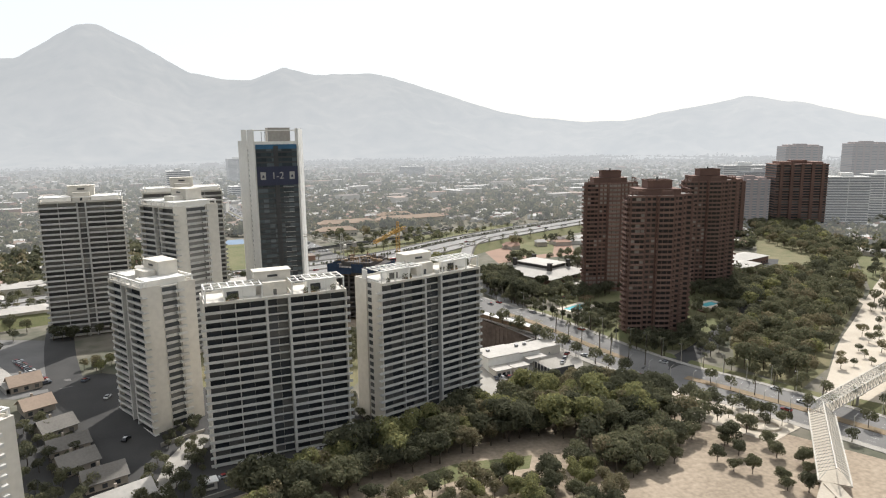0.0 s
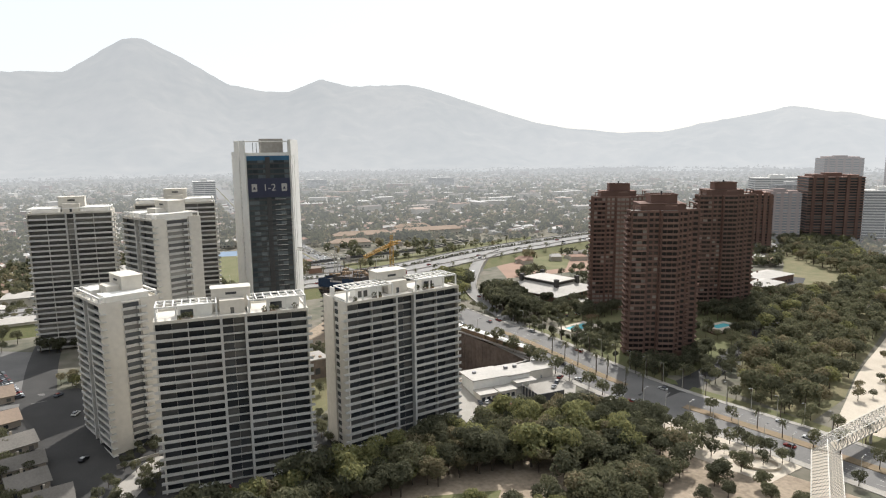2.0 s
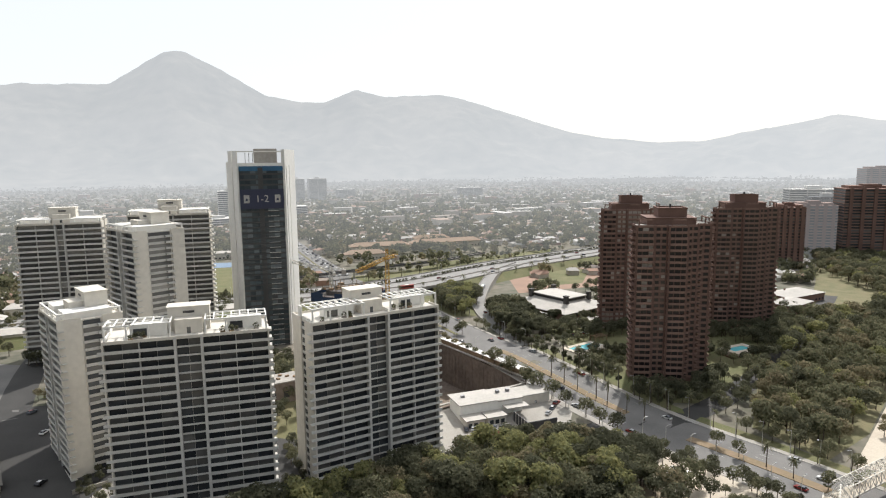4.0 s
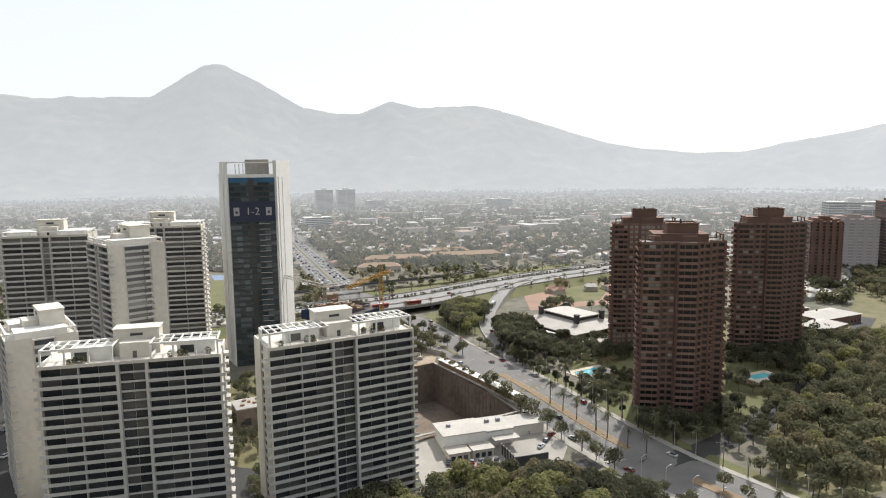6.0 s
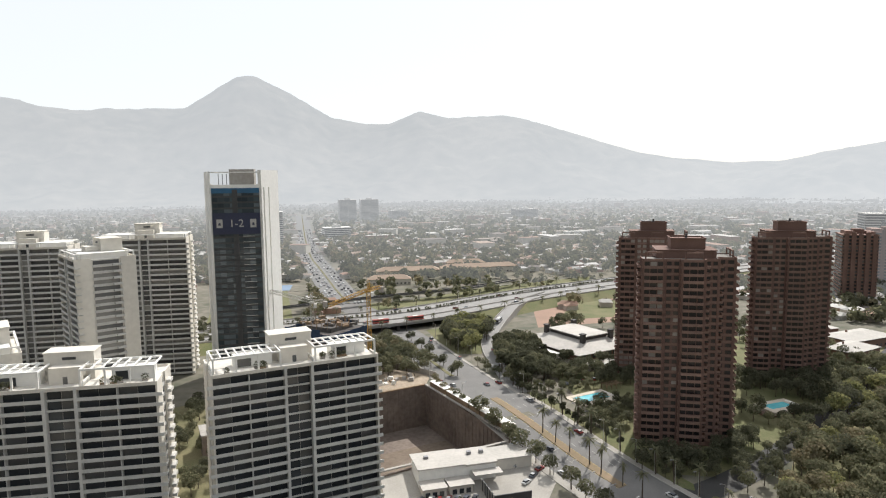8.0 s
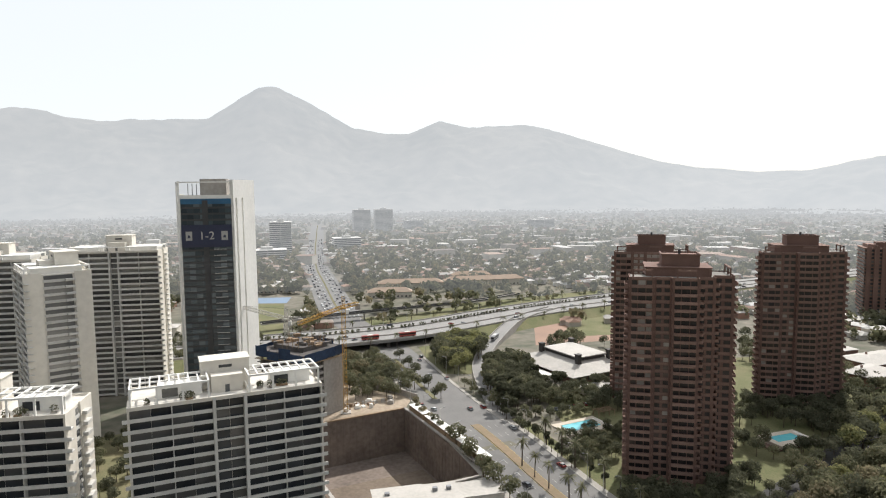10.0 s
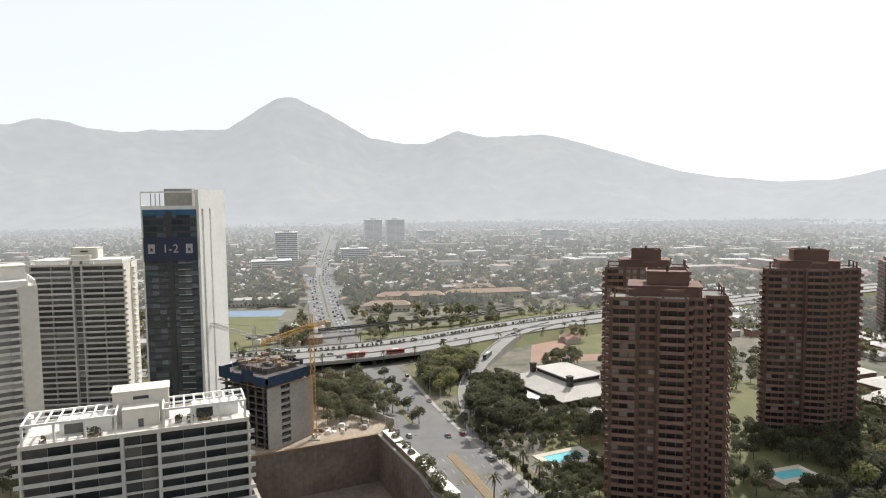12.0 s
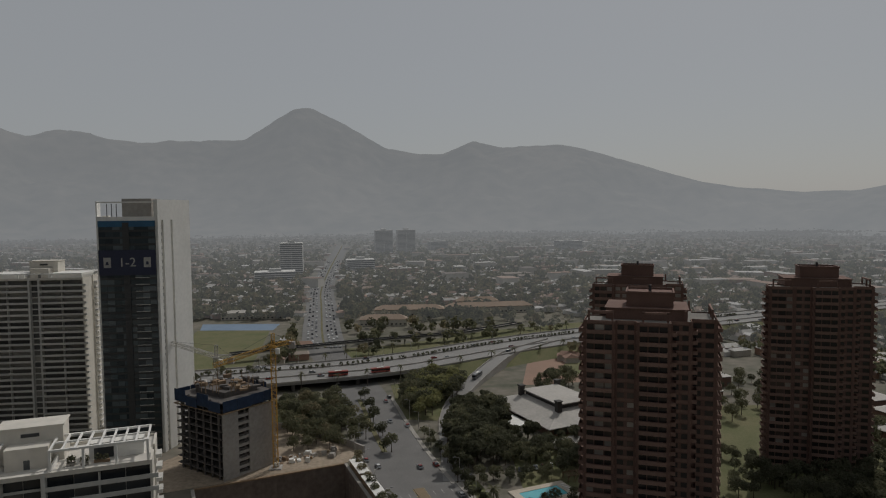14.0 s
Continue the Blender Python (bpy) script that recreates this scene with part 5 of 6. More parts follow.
for x, y, w, d, a in ((400, 400, 46, 26, 8), (425, 372, 40, 22, 12), (405, 350, 28, 18, 20), (320, 432, 44, 20, 0), (350, 455, 36, 24, 10), (480, 478, 50, 26, 10)):
    hipped("school_hall", "low hall with grey sheet roof among trees", pose(x, y, land(x, y), 0, 0, a), w, d, 6, BRICK, SHEETROOF, 2.6)
for x, y, w, d, a in ((-100, 440, 40, 18, 10), (-130, 380, 46, 20, 70), (-105, 520, 60, 24, 5), (-20, 560, 30, 14, 0), (20, 755, 60, 16, 0), (-90, 600, 70, 30, 8), (40, 470, 36, 16, 12)):
    hipped("low_building", "low building with pale flat-pitched roof", pose(x, y, land(x, y), 0, 0, a), w, d, 7, CREAM, SHEETROOF, 1.6)
west_rng = random.Random(8)
for k in range(22):
    x, y = west_rng.uniform(-210, -75), west_rng.uniform(330, 620)
    if -140 < x < -55 and 360 < y < 460:
        continue
    w, d = west_rng.uniform(9, 16), west_rng.uniform(8, 12)
    h = west_rng.uniform(3, 6)
    e = empty("house", pose(x, y, land(x, y), 0, 0, west_rng.choice((12, 102)) + west_rng.uniform(-8, 8)), "low suburban house with a pitched roof", "house", "western houses")
    part("wall", Shape().box(0, 0, -1, w, d, h), CREAM, e)
    part("roof", Shape().add([(-0.5, -0.5, h), (w + 0.5, -0.5, h), (w + 0.5, d + 0.5, h), (-0.5, d + 0.5, h), (1, d / 2, h + 2), (w - 1, d / 2, h + 2)], [(0, 1, 5, 4), (1, 2, 5), (2, 3, 4, 5), (3, 0, 4), (3, 2, 1, 0)]), west_rng.choice((TANROOF, GREYROOF, SHEETROOF)), e)
low = empty("gatehouse", pose(6, 214, land(6, 214), 0, 0, 8), "small pale gatehouse beside the forecourt", "gatehouse")
part("wall", Shape().box(0, 0, -0.5, 5, 3.4, 2.7), CREAM, low)
part("roof", Shape().box(-0.5, -0.5, 2.7, 5.5, 3.9, 3.0), WHITE, low)
part("window", Shape().box(0.8, -0.06, 1.0, 4.0, 0.02, 2.2), GLASS, low)
for a, b in (((-6, 252), (10, 258)), ((-22, 232), (-38, 286)), ((-2, 206), (58, 219)), ((62, 226), (74, 230))):
    L = math.hypot(b[0] - a[0], b[1] - a[1])
    thing("garden_wall", Shape().box(0, -0.15, -1.5, L, 0.15, 1.6).box(0, -0.22, 1.6, L, 0.22, 1.72), PAVING, "low pale garden wall", "wall", m=pose(a[0], a[1], land(*a), 0, 0, math.degrees(math.atan2(b[1] - a[1], b[0] - a[0]))), kind="structure")
thing("carport", Shape().box(0, 0, 2.4, 7, 52, 2.7).box(0.2, 0.2, 0, 0.5, 51, 2.4).box(6.5, 0.2, 0, 6.8, 51, 2.4), CONCRETE, "long flat carport roof over parked cars", "carport", m=pose(-66, 318, land(-66, 320), 0, 0, 24))


# ---------------------------------------------------------------- footbridge
def footbridge():
    e = empty("footbridge", pose(0, 0, 0), "pale steel truss footbridge over the avenue", "footbridge")
    z = -0.2
    def span(a, b, w, h, bays, deck_z):
        a, b = Vector((*a, deck_z)), Vector((*b, deck_z))
        d = (b - a).normalized()
        s = Vector((d.y, -d.x, 0)) * w / 2
        up = Vector((0, 0, h))
        part("deck", Shape().add([a - s, a + s, b + s, b - s, a - s - up * 0.1, a + s - up * 0.1, b + s - up * 0.1, b - s - up * 0.1], [(0, 1, 2, 3), (7, 6, 5, 4), (0, 4, 5, 1), (1, 5, 6, 2), (2, 6, 7, 3), (3, 7, 4, 0)]), PATH, e, "pale concrete deck")
        for side in (-1, 1):
            o = s * side
            for k, hh in enumerate((0.0, 1.0)):
                part("chord", Shape().bar(a + o + up * hh, b + o + up * hh, 0.16), STEEL, e)
            for i in range(bays):
                p, q = a.lerp(b, i / bays) + o, a.lerp(b, (i + 1) / bays) + o
                part("diagonal", Shape().bar(p, q + up, 0.11), STEEL, e)
                part("diagonal", Shape().bar(p + up, q, 0.11), STEEL, e)
                part("upright", Shape().bar(q, q + up, 0.11), STEEL, e)
        for i in range(bays):
            p, q = a.lerp(b, i / bays) + up, a.lerp(b, (i + 1) / bays) + up
            part("top_brace", Shape().bar(p - s, q + s, 0.1), STEEL, e)
            part("top_brace", Shape().bar(p + s, q - s, 0.1), STEEL, e)
            part("cross_beam", Shape().bar(q - s, q + s, 0.1), STEEL, e)
    def tent(a, b, w, h, bays):
        """The wide first span: two lattice slopes that lean together to a ridge."""
        a, b = Vector((*a, z)), Vector((*b, z))
        d = (b - a).normalized()
        s = Vector((d.y, -d.x, 0)) * w / 2
        up = Vector((0, 0, h))
        part("deck", Shape().add([a - s, a + s, b + s, b - s, a - s - up * 0.1, a + s - up * 0.1, b + s - up * 0.1, b - s - up * 0.1], [(0, 1, 2, 3), (7, 6, 5, 4), (0, 4, 5, 1), (1, 5, 6, 2), (2, 6, 7, 3), (3, 7, 4, 0)]), PATH, e, "pale concrete deck")
        part("ridge", Shape().bar(a + up, b + up, 0.2), STEEL, e)
        for side in (-1, 1):
            o, q = s * side * 0.96, s * side * 0.5
            part("chord", Shape().bar(a + o, b + o, 0.2), STEEL, e)
            part("rail", Shape().bar(a + o + up * 0.2, b + o + up * 0.2, 0.07), STEEL, e)
            for i in range(bays):
                p0, p1 = a.lerp(b, i / bays), a.lerp(b, min(1, (i + 2.4) / bays))
                part("slope_bar", Shape().bar(p0 + o, p1 + up, 0.1), STEEL, e)
                part("slope_bar", Shape().bar(p1 + o, p0 + up, 0.1), STEEL, e)
    tent((187, 123), (231, 160), 9.5, 5.0, 24)
    span((232, 161), (304, 178), 5.0, 4.2, 22, z)
    for a, b, w in (((186, 124), (163, 112), 4.5), ((186, 124), (178, 96), 4.5)):
        d = (Vector(b) - Vector(a)).normalized()
        s = Vector((d.y, -d.x)) * w / 2
        A, B = Vector(a), Vector(b)
        z1 = land(*b) + 0.4
        part("ramp", Shape().add([(*(A - s), z), (*(A + s), z), (*(B + s), z1), (*(B - s), z1), (*(A - s), z - 0.5), (*(A + s), z - 0.5), (*(B + s), z1 - 0.5), (*(B - s), z1 - 0.5)],
             [(0, 1, 2, 3), (7, 6, 5, 4), (0, 4, 5, 1), (1, 5, 6, 2), (2, 6, 7, 3), (3, 7, 4, 0)]), PATH, e, "pale access ramp")
    for x, y in ((190, 126), (228, 157), (235, 162), (266, 169), (300, 177)):
        part("pier", Shape().bar((x, y, land(x, y) - 0.5), (x, y, z - 0.3), 0.5, sides=8), CONCRETE, e)


footbridge()
thing("plaza_shelter", Shape().box(0, 0, 2.6, 9, 7, 2.9).box(0.3, 0.3, 0, 0.7, 0.7, 2.6).box(8.3, 0.3, 0, 8.7, 0.7, 2.6).box(0.3, 6.3, 0, 0.7, 6.7, 2.6).box(8.3, 6.3, 0, 8.7, 6.7, 2.6), WHITE, "white flat shelter at the park corner", "shelter", m=pose(196, 192, land(196, 192) + 0.15, 0, 0, 30))
ringw = Shape()
for i in range(24):
    a0, a1 = 2 * math.pi * i / 24, 2 * math.pi * (i + 1) / 24
    ringw.add([(math.cos(a) * r * 1.6, math.sin(a) * r, zz) for a in (a0, a1) for r in (4.4, 5.0) for zz in (0, 1.0)], [(0, 4, 5, 1), (2, 3, 7, 6), (1, 5, 7, 3)])
thing("plaza_planter", ringw, PATH, "pale oval planter wall on the plaza", "planter", m=pose(212, 172, land(212, 172) + 0.15, 0, 0, -40))

# ---------------------------------------------------------------- mountains
def ridge(az):
    """Skyline of the hills: elevation in degrees by compass angle."""
    pts = ((-75, 4.5), (-45, 5.5), (-27.5, 6.4), (-26.3, 5.95), (-25.1, 5.66), (-23.2, 5.95), (-21, 5.85), (-17.4, 5.63), (-13.1, 5.7), (-9.7, 6.0), (-7.31, 7.5), (-5.76, 8.39), (-5.0, 8.46), (-4.14, 8.45), (-2.48, 7.66), (-0.26, 6.39), (2.02, 5.16), (4.38, 4.84), (6.79, 4.84), (8.74, 5.6), (9.62, 5.93), (10.3, 5.6), (11.9, 5.2), (14.1, 5.13), (17.03, 5.32), (18.97, 5.1), (21.86, 4.23), (25.2, 2.93), (28.0, 2.07), (30.74, 1.45), (33.5, 1.3), (38.8, 1.15), (40.0, 1.36), (43.0, 2.15), (45.1, 2.54), (46.8, 2.83), (48.0, 2.92), (50.4, 2.45), (53.4, 1.94), (55.3, 1.27), (57.3, 0.93), (63, 0.8), (80, 1.5), (105, 2.0))
    for (a0, e0), (a1, e1) in zip(pts, pts[1:]):
        if a0 <= az <= a1:
            t = (az - a0) / (a1 - a0)
            return e0 + (e1 - e0) * t
    return 1.0


def mountains():
    s = Shape()
    cols, rows = 520, 44
    r0, r1 = 2900.0, 4780.0
    vs = []
    for i in range(cols + 1):
        az = -70 + 170 * i / cols
        a = radians(az)
        top = math.tan(radians(ridge(az))) * 4660 + 107
        for j in range(rows + 1):
            t = j / rows
            r = r0 + (r1 - r0) * t
            x, y = math.sin(a) * r + 87, math.cos(a) * r + 29
            up = smooth(0.0, 0.94, t) ** 1.25 if t < 0.94 else 1.0 - (t - 0.94) * 1.5
            gully = noise.fractal(Vector((x * 0.0022, y * 0.0022, 0.3)), 0.9, 2.1, 6)
            vs.append((x, y, 1.0 + top * up + gully * 90 * t * (1 - t) * 3.2 + gully * 3 * t))
    fs = []
    for i in range(cols):
        for j in range(rows):
            k = i * (rows + 1) + j
            fs.append((k, k + rows + 1, k + rows + 2, k + 1))
    s.add(vs, fs)
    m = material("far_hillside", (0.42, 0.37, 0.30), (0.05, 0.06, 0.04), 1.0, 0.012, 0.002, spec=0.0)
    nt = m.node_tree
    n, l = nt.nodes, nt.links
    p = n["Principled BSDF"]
    # aerial haze painted in as emission, brighter at the foot and towards the sun
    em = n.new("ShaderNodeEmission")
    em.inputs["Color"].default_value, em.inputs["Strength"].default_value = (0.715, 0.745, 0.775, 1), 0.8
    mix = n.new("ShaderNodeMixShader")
    mix.inputs[0].default_value = HILL_HAZE
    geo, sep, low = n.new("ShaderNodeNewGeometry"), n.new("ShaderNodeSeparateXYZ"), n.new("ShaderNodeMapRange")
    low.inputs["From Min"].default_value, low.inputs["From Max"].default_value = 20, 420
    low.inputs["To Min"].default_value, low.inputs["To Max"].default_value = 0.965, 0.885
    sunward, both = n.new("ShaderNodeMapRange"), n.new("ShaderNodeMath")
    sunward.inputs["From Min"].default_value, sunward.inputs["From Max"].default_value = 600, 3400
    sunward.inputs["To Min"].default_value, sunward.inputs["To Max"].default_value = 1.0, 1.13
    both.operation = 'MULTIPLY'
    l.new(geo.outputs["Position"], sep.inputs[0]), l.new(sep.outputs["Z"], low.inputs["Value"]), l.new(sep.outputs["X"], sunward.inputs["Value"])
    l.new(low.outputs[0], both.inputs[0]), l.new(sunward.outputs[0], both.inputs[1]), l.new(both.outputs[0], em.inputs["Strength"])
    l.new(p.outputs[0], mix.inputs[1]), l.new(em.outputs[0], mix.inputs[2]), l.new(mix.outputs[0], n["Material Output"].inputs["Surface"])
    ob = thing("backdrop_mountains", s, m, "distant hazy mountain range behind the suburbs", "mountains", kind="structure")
    for f in ob.data.polygons:
        f.use_smooth = True


# share of painted haze in the hillside's surface
HILL_HAZE = 0.875
mountains()


# ---------------------------------------------------------------- trees
def tree_meshes(seed, h, spread, kind, leaf):
    rng = random.Random(seed)
    tr = Shape()
    if kind == "palm":
        tr.bar((0, 0, -0.5), (0.1, 0, h * 0.5), 0.32, sides=7, r2=0.24).bar((0.1, 0, h * 0.5), (0.15, 0.1, h), 0.24, sides=7, r2=0.2)
        cr = Shape()
        for i in range(26):
            a, dr = rng.uniform(0, 6.283), rng.uniform(-0.9, 0.9)
            prev = Vector((0.15, 0.1, h))
            for k in range(4):
                t = (k + 1) / 4
                nxt = Vector((0.15 + math.cos(a) * spread * t, 0.1 + math.sin(a) * spread * t, h + dr * spread * t - spread * 0.55 * t * t + 0.2))
                sd = Vector((-math.sin(a), math.cos(a), 0)) * (0.38 - 0.07 * k)
                cr.add([prev - sd, prev + sd, nxt + sd * 0.8, nxt - sd * 0.8], [(0, 1, 2, 3)])
                prev = nxt
        return tr.mesh("trunk", BARK), cr.mesh("crown", leaf)
    lumps = []
    th = h * (0.18 if kind == "cypress" else 0.3)
    tr.bar((0, 0, -0.6), (0, 0, th), h * 0.028, sides=7, r2=h * 0.02)
    if kind == "cypress":
        tr.bar((0, 0, th), (0, 0, h * 0.9), h * 0.02, sides=6, r2=0.04)
        for i in range(9):
            t = i / 8
            lumps.append((rng.uniform(-0.15, 0.15), rng.uniform(-0.15, 0.15), h * (0.14 + 0.8 * t), spread * (1.05 - 0.85 * t) * rng.uniform(0.8, 1.15), 1.3))
    else:
        k = 9 if kind == "broad" else 7
        for i in range(k):
            a = 6.283 * i / k + rng.uniform(-0.4, 0.4)
            rr = spread * rng.uniform(0.35, 0.75)
            z = h * rng.uniform(0.48, 0.82)
            e = (math.cos(a) * rr, math.sin(a) * rr, z)
            tr.bar((0, 0, th * rng.uniform(0.7, 1.0)), e, h * 0.013, sides=5, r2=h * 0.005)
            lumps.append((*e, spread * rng.uniform(0.30, 0.52), rng.uniform(0.65, 0.95)))
        lumps.append((rng.uniform(-0.5, 0.5), rng.uniform(-0.5, 0.5), h * 0.8, spread * 0.5, 0.75))
        lumps.append((0, 0, h * 0.6, spread * 0.55, 0.8))
    vs, fs = crown_faces(rng, lumps, 2600 if kind != "sparse" else 1300, 0.036 * h * (0.6 if kind == "cypress" else 1.0))
    return tr.mesh("trunk", BARK), Shape().add(vs, fs).mesh("crown", leaf)


KINDS = {}
for key, kind, leaf, h, sp, n in (("green", "broad", LEAF, 10, 4.6, 4), ("dark", "broad", LEAFDARK, 11, 4.8, 3), ("dry", "sparse", LEAFDRY, 9, 3.8, 3), ("yellow", "broad", LEAFYELLOW, 11, 4.6, 2), ("cypress", "cypress", LEAFDARK, 12, 2.2, 2), ("palm", "palm", LEAF, 11, 3.0, 2)):
    KINDS[key] = [tree_meshes(hash_seed, h, sp, kind, leaf) for hash_seed in range(len(KINDS) * 10, len(KINDS) * 10 + n)]
LABELS = {"green": "leafy green tree with rounded crown", "dark": "dense dark green tree", "dry": "sparse tree with dry brownish leaves", "yellow": "broad tree with yellowing leaves", "cypress": "slim dark cypress tree", "palm": "tall palm tree with drooping fronds"}
trees_rng = random.Random(11)


FAR_TREES = {}
tree_count = [0]


def far_tree(x, y, key, scale):
    """A tree among too many to count: same build with coarser clumps, joined with the others of its kind."""
    h = (12 if key == "cypress" else 10) * scale * trees_rng.uniform(0.85, 1.15)
    sp = h * (0.2 if key == "cypress" else 0.42)
    z = land(x, y)
    s = FAR_TREES.setdefault(key, (Shape(), Shape()))
    s[1].bar((x, y, z - 0.3), (x, y, z + h * 0.5), h * 0.026, sides=5, r2=h * 0.012)
    lumps = [(x, y, z + h * 0.68, sp * 0.75, 0.8)]
    for i in range(5):
        a = trees_rng.uniform(0, 6.283)
        lumps.append((x + math.cos(a) * sp * 0.55, y + math.sin(a) * sp * 0.55, z + h * trees_rng.uniform(0.45, 0.75), sp * trees_rng.uniform(0.35, 0.5), 0.85))
    s[0].add(*crown_faces(trees_rng, lumps, 520, h * 0.05))


def tree(x, y, key, scale=1.0, group="", base=None):
    if tree_count[0] >= 300 and key != "palm":
        far_tree(x, y, key, scale)
        return
    tree_count[0] += key != "palm"
    tr, cr = trees_rng.choice(KINDS[key])
    z = land(x, y) if base is None else base
    sc = scale * trees_rng.uniform(0.85, 1.15)
    e = new("palm_tree" if key == "palm" else "tree", tr)
    e.matrix_basis = pose(x, y, z, trees_rng.uniform(-3, 3), trees_rng.uniform(-3, 3), trees_rng.uniform(0, 360)) @ Matrix.Diagonal((sc * trees_rng.uniform(0.88, 1.12), sc * trees_rng.uniform(0.88, 1.12), sc, 1))
    tagged(e, LABELS[key], "tree", group)
    part("crown", cr, None, e)


def grove(poly, gap, keys, scale, group, avoid=()):
    xs, ys = [p[0] for p in poly], [p[1] for p in poly]
    y = min(ys)
    row = 0
    while y < max(ys):
        x = min(xs) + (row % 2) * gap / 2
        while x < max(xs):
            px, py = x + trees_rng.uniform(-0.4, 0.4) * gap, y + trees_rng.uniform(-0.4, 0.4) * gap
            if inside(px, py, poly) and not any(inside(px, py, q) for q in avoid):
                tree(px, py, trees_rng.choice(keys), scale * trees_rng.uniform(0.8, 1.25), group)
            x += gap
        y += gap * 0.87
        row += 1


WOODS = [(256, 226), (258, 194), (296, 206), (340, 232), (444, 288), (560, 372), (700, 540), (640, 560), (520, 440), (420, 352), (340, 290), (290, 258)]
# the belt of trees along the near edge of the park
grove([(18, 203), (62, 216), (118, 229), (160, 238), (184, 224), (196, 204), (172, 188), (150, 191), (132, 197), (104, 199), (62, 195), (18, 180)], 6.4, ["green", "dark", "dry", "dark", "dry", "yellow"], 1.22, "park belt trees")
grove([(128, 170), (150, 184), (174, 182), (170, 165), (140, 158)], 7, ["dark", "green"], 0.8, "park trees on bare earth")
grove([(160, 138), (178, 168), (204, 172), (208, 150), (190, 128)], 11, ["green", "dark"], 0.6, "park trees on bare earth")
grove([(10, 150), (40, 182), (60, 186), (96, 182), (126, 172), (132, 150), (90, 135), (40, 130)], 6.6, ["dry", "green", "dry", "yellow", "dark"], 0.75, "park trees on bare earth")
grove([(235, 120), (262, 135), (300, 160), (310, 130), (270, 90)], 10, ["dark", "green"], 0.9, "trees beside the footbridge")
# along the avenue
def row_of(line, d, step, keys, scale, lo, hi, group):
    o = offset(resample(line, step), d)
    for x, y in o:
        if lo < y < hi:
            tree(x + trees_rng.uniform(-1, 1), y + trees_rng.uniform(-1, 1), trees_rng.choice(keys), scale, group)


row_of(AVENUE, -18, 11, ["green", "dark", "green"], 0.92, 236, 330, "avenue trees")
row_of(AVENUE, 18.5, 6, ["green", "cypress", "dark"], 0.6, 250, 400, "avenue trees")
row_of(AVENUE, 0, 9, ["palm"], 0.85, 240, 300, "median palms")
row_of(AVENUE, 18.5, 9, ["palm"], 0.9, 232, 315, "avenue palms")
row_of(AVENUE, -3.7, 11, ["green", "dark"], 0.62, 362, 465, "median trees")
row_of(AVENUE, -18, 9, ["green", "dark"], 0.6, 100, 228, "avenue trees")
row_of(AVENUE, 18, 9, ["green", "palm"], 0.65, 100, 232, "avenue trees")
row_of(NEAR_MEDIAN, 0, 11, ["palm", "dark", "green"], 0.75, 130, 224, "median trees")
row_of(AVENUE, 24, 8, ["dark", "green"], 0.8, 120, 228, "avenue trees")
row_of(AVENUE, -23, 12, ["dark", "green"], 0.7, 160, 228, "avenue trees")
grove([(286, 196), (330, 220), (392, 250), (450, 280), (466, 262), (408, 232), (350, 198), (304, 174)], 13, ["green", "dark", "dry"], 0.62, "esplanade trees")
grove([(203, 352), (212, 348), (220, 372), (236, 404), (240, 432), (226, 440), (212, 424), (205, 386)], 5.6, ["dark", "cypress", "green", "cypress"], 1.15, "trees by the school")
grove([(214, 338), (246, 342), (246, 350), (214, 347)], 4.2, ["dark", "green"], 0.5, "clipped hedge row")
grove([(222, 360), (254, 360), (262, 372), (232, 374)], 4.6, ["dark", "green"], 0.75, "garden trees by the car park")
grove([(228, 376), (250, 378), (250, 388), (232, 392)], 5.5, ["dark", "cypress"], 0.9, "trees by the school")
grove([(134, 384), (160, 380), (172, 394), (160, 440), (138, 450), (126, 430)], 7.2, ["green", "dark", "dry", "green"], 0.95, "trees beside the viaduct")
grove([(186, 428), (198, 420), (214, 446), (226, 476), (210, 492), (192, 478)], 6.2, ["yellow", "green", "dark", "yellow"], 1.2, "trees on the slip road island")
grove([(120, 174), (140, 187), (165, 200), (187, 208), (205, 188), (190, 178), (176, 170), (153, 159)], 7.4, ["dark", "green", "dry", "dark", "green"], 0.98, "park trees on bare earth")
row_of(AVENUE, -1, 13, ["dark", "green"], 0.85, 362, 470, "median trees")
row_of(AVENUE, -17.5, 6.5, ["green", "dark", "dry"], 0.55, 285, 372, "avenue trees")
row_of(AVENUE, 17, 5.5, ["cypress", "dark", "cypress", "green"], 0.62, 290, 352, "avenue trees")
grove([(420, 262), (500, 320), (600, 380), (680, 400), (640, 320), (470, 215), (400, 215)], 15, ["green", "dark", "dry"], 0.95, "park trees on the lawn")
row_of(SIDESTREET, 8, 9, ["dark", "green"], 0.8, 240, 330, "side street trees")
# lawn islands, gardens and the school
grove([(190, 446), (206, 440), (222, 488), (196, 488)], 6.5, ["yellow", "green", "yellow"], 1.15, "trees on the slip road island")
grove([(118, 432), (154, 412), (158, 440), (150, 462), (120, 462)], 7, ["green", "dark"], 0.85, "trees beside the viaduct")
grove([(208, 360), (222, 350), (230, 372), (238, 408), (228, 432), (216, 432), (212, 400)], 6.2, ["dark", "cypress", "cypress", "dark", "green"], 1.1, "trees by the school")
grove([(222, 352), (262, 350), (270, 362), (232, 372)], 7, ["dark", "green"], 0.6, "garden shrubs")
grove([(214, 300), (228, 296), (252, 318), (258, 330), (226, 322)], 5.5, ["dark", "green"], 0.5, "garden shrubs")
grove([(258, 376), (300, 388), (304, 396), (256, 382)], 6, ["dark"], 0.75, "trees by the school")
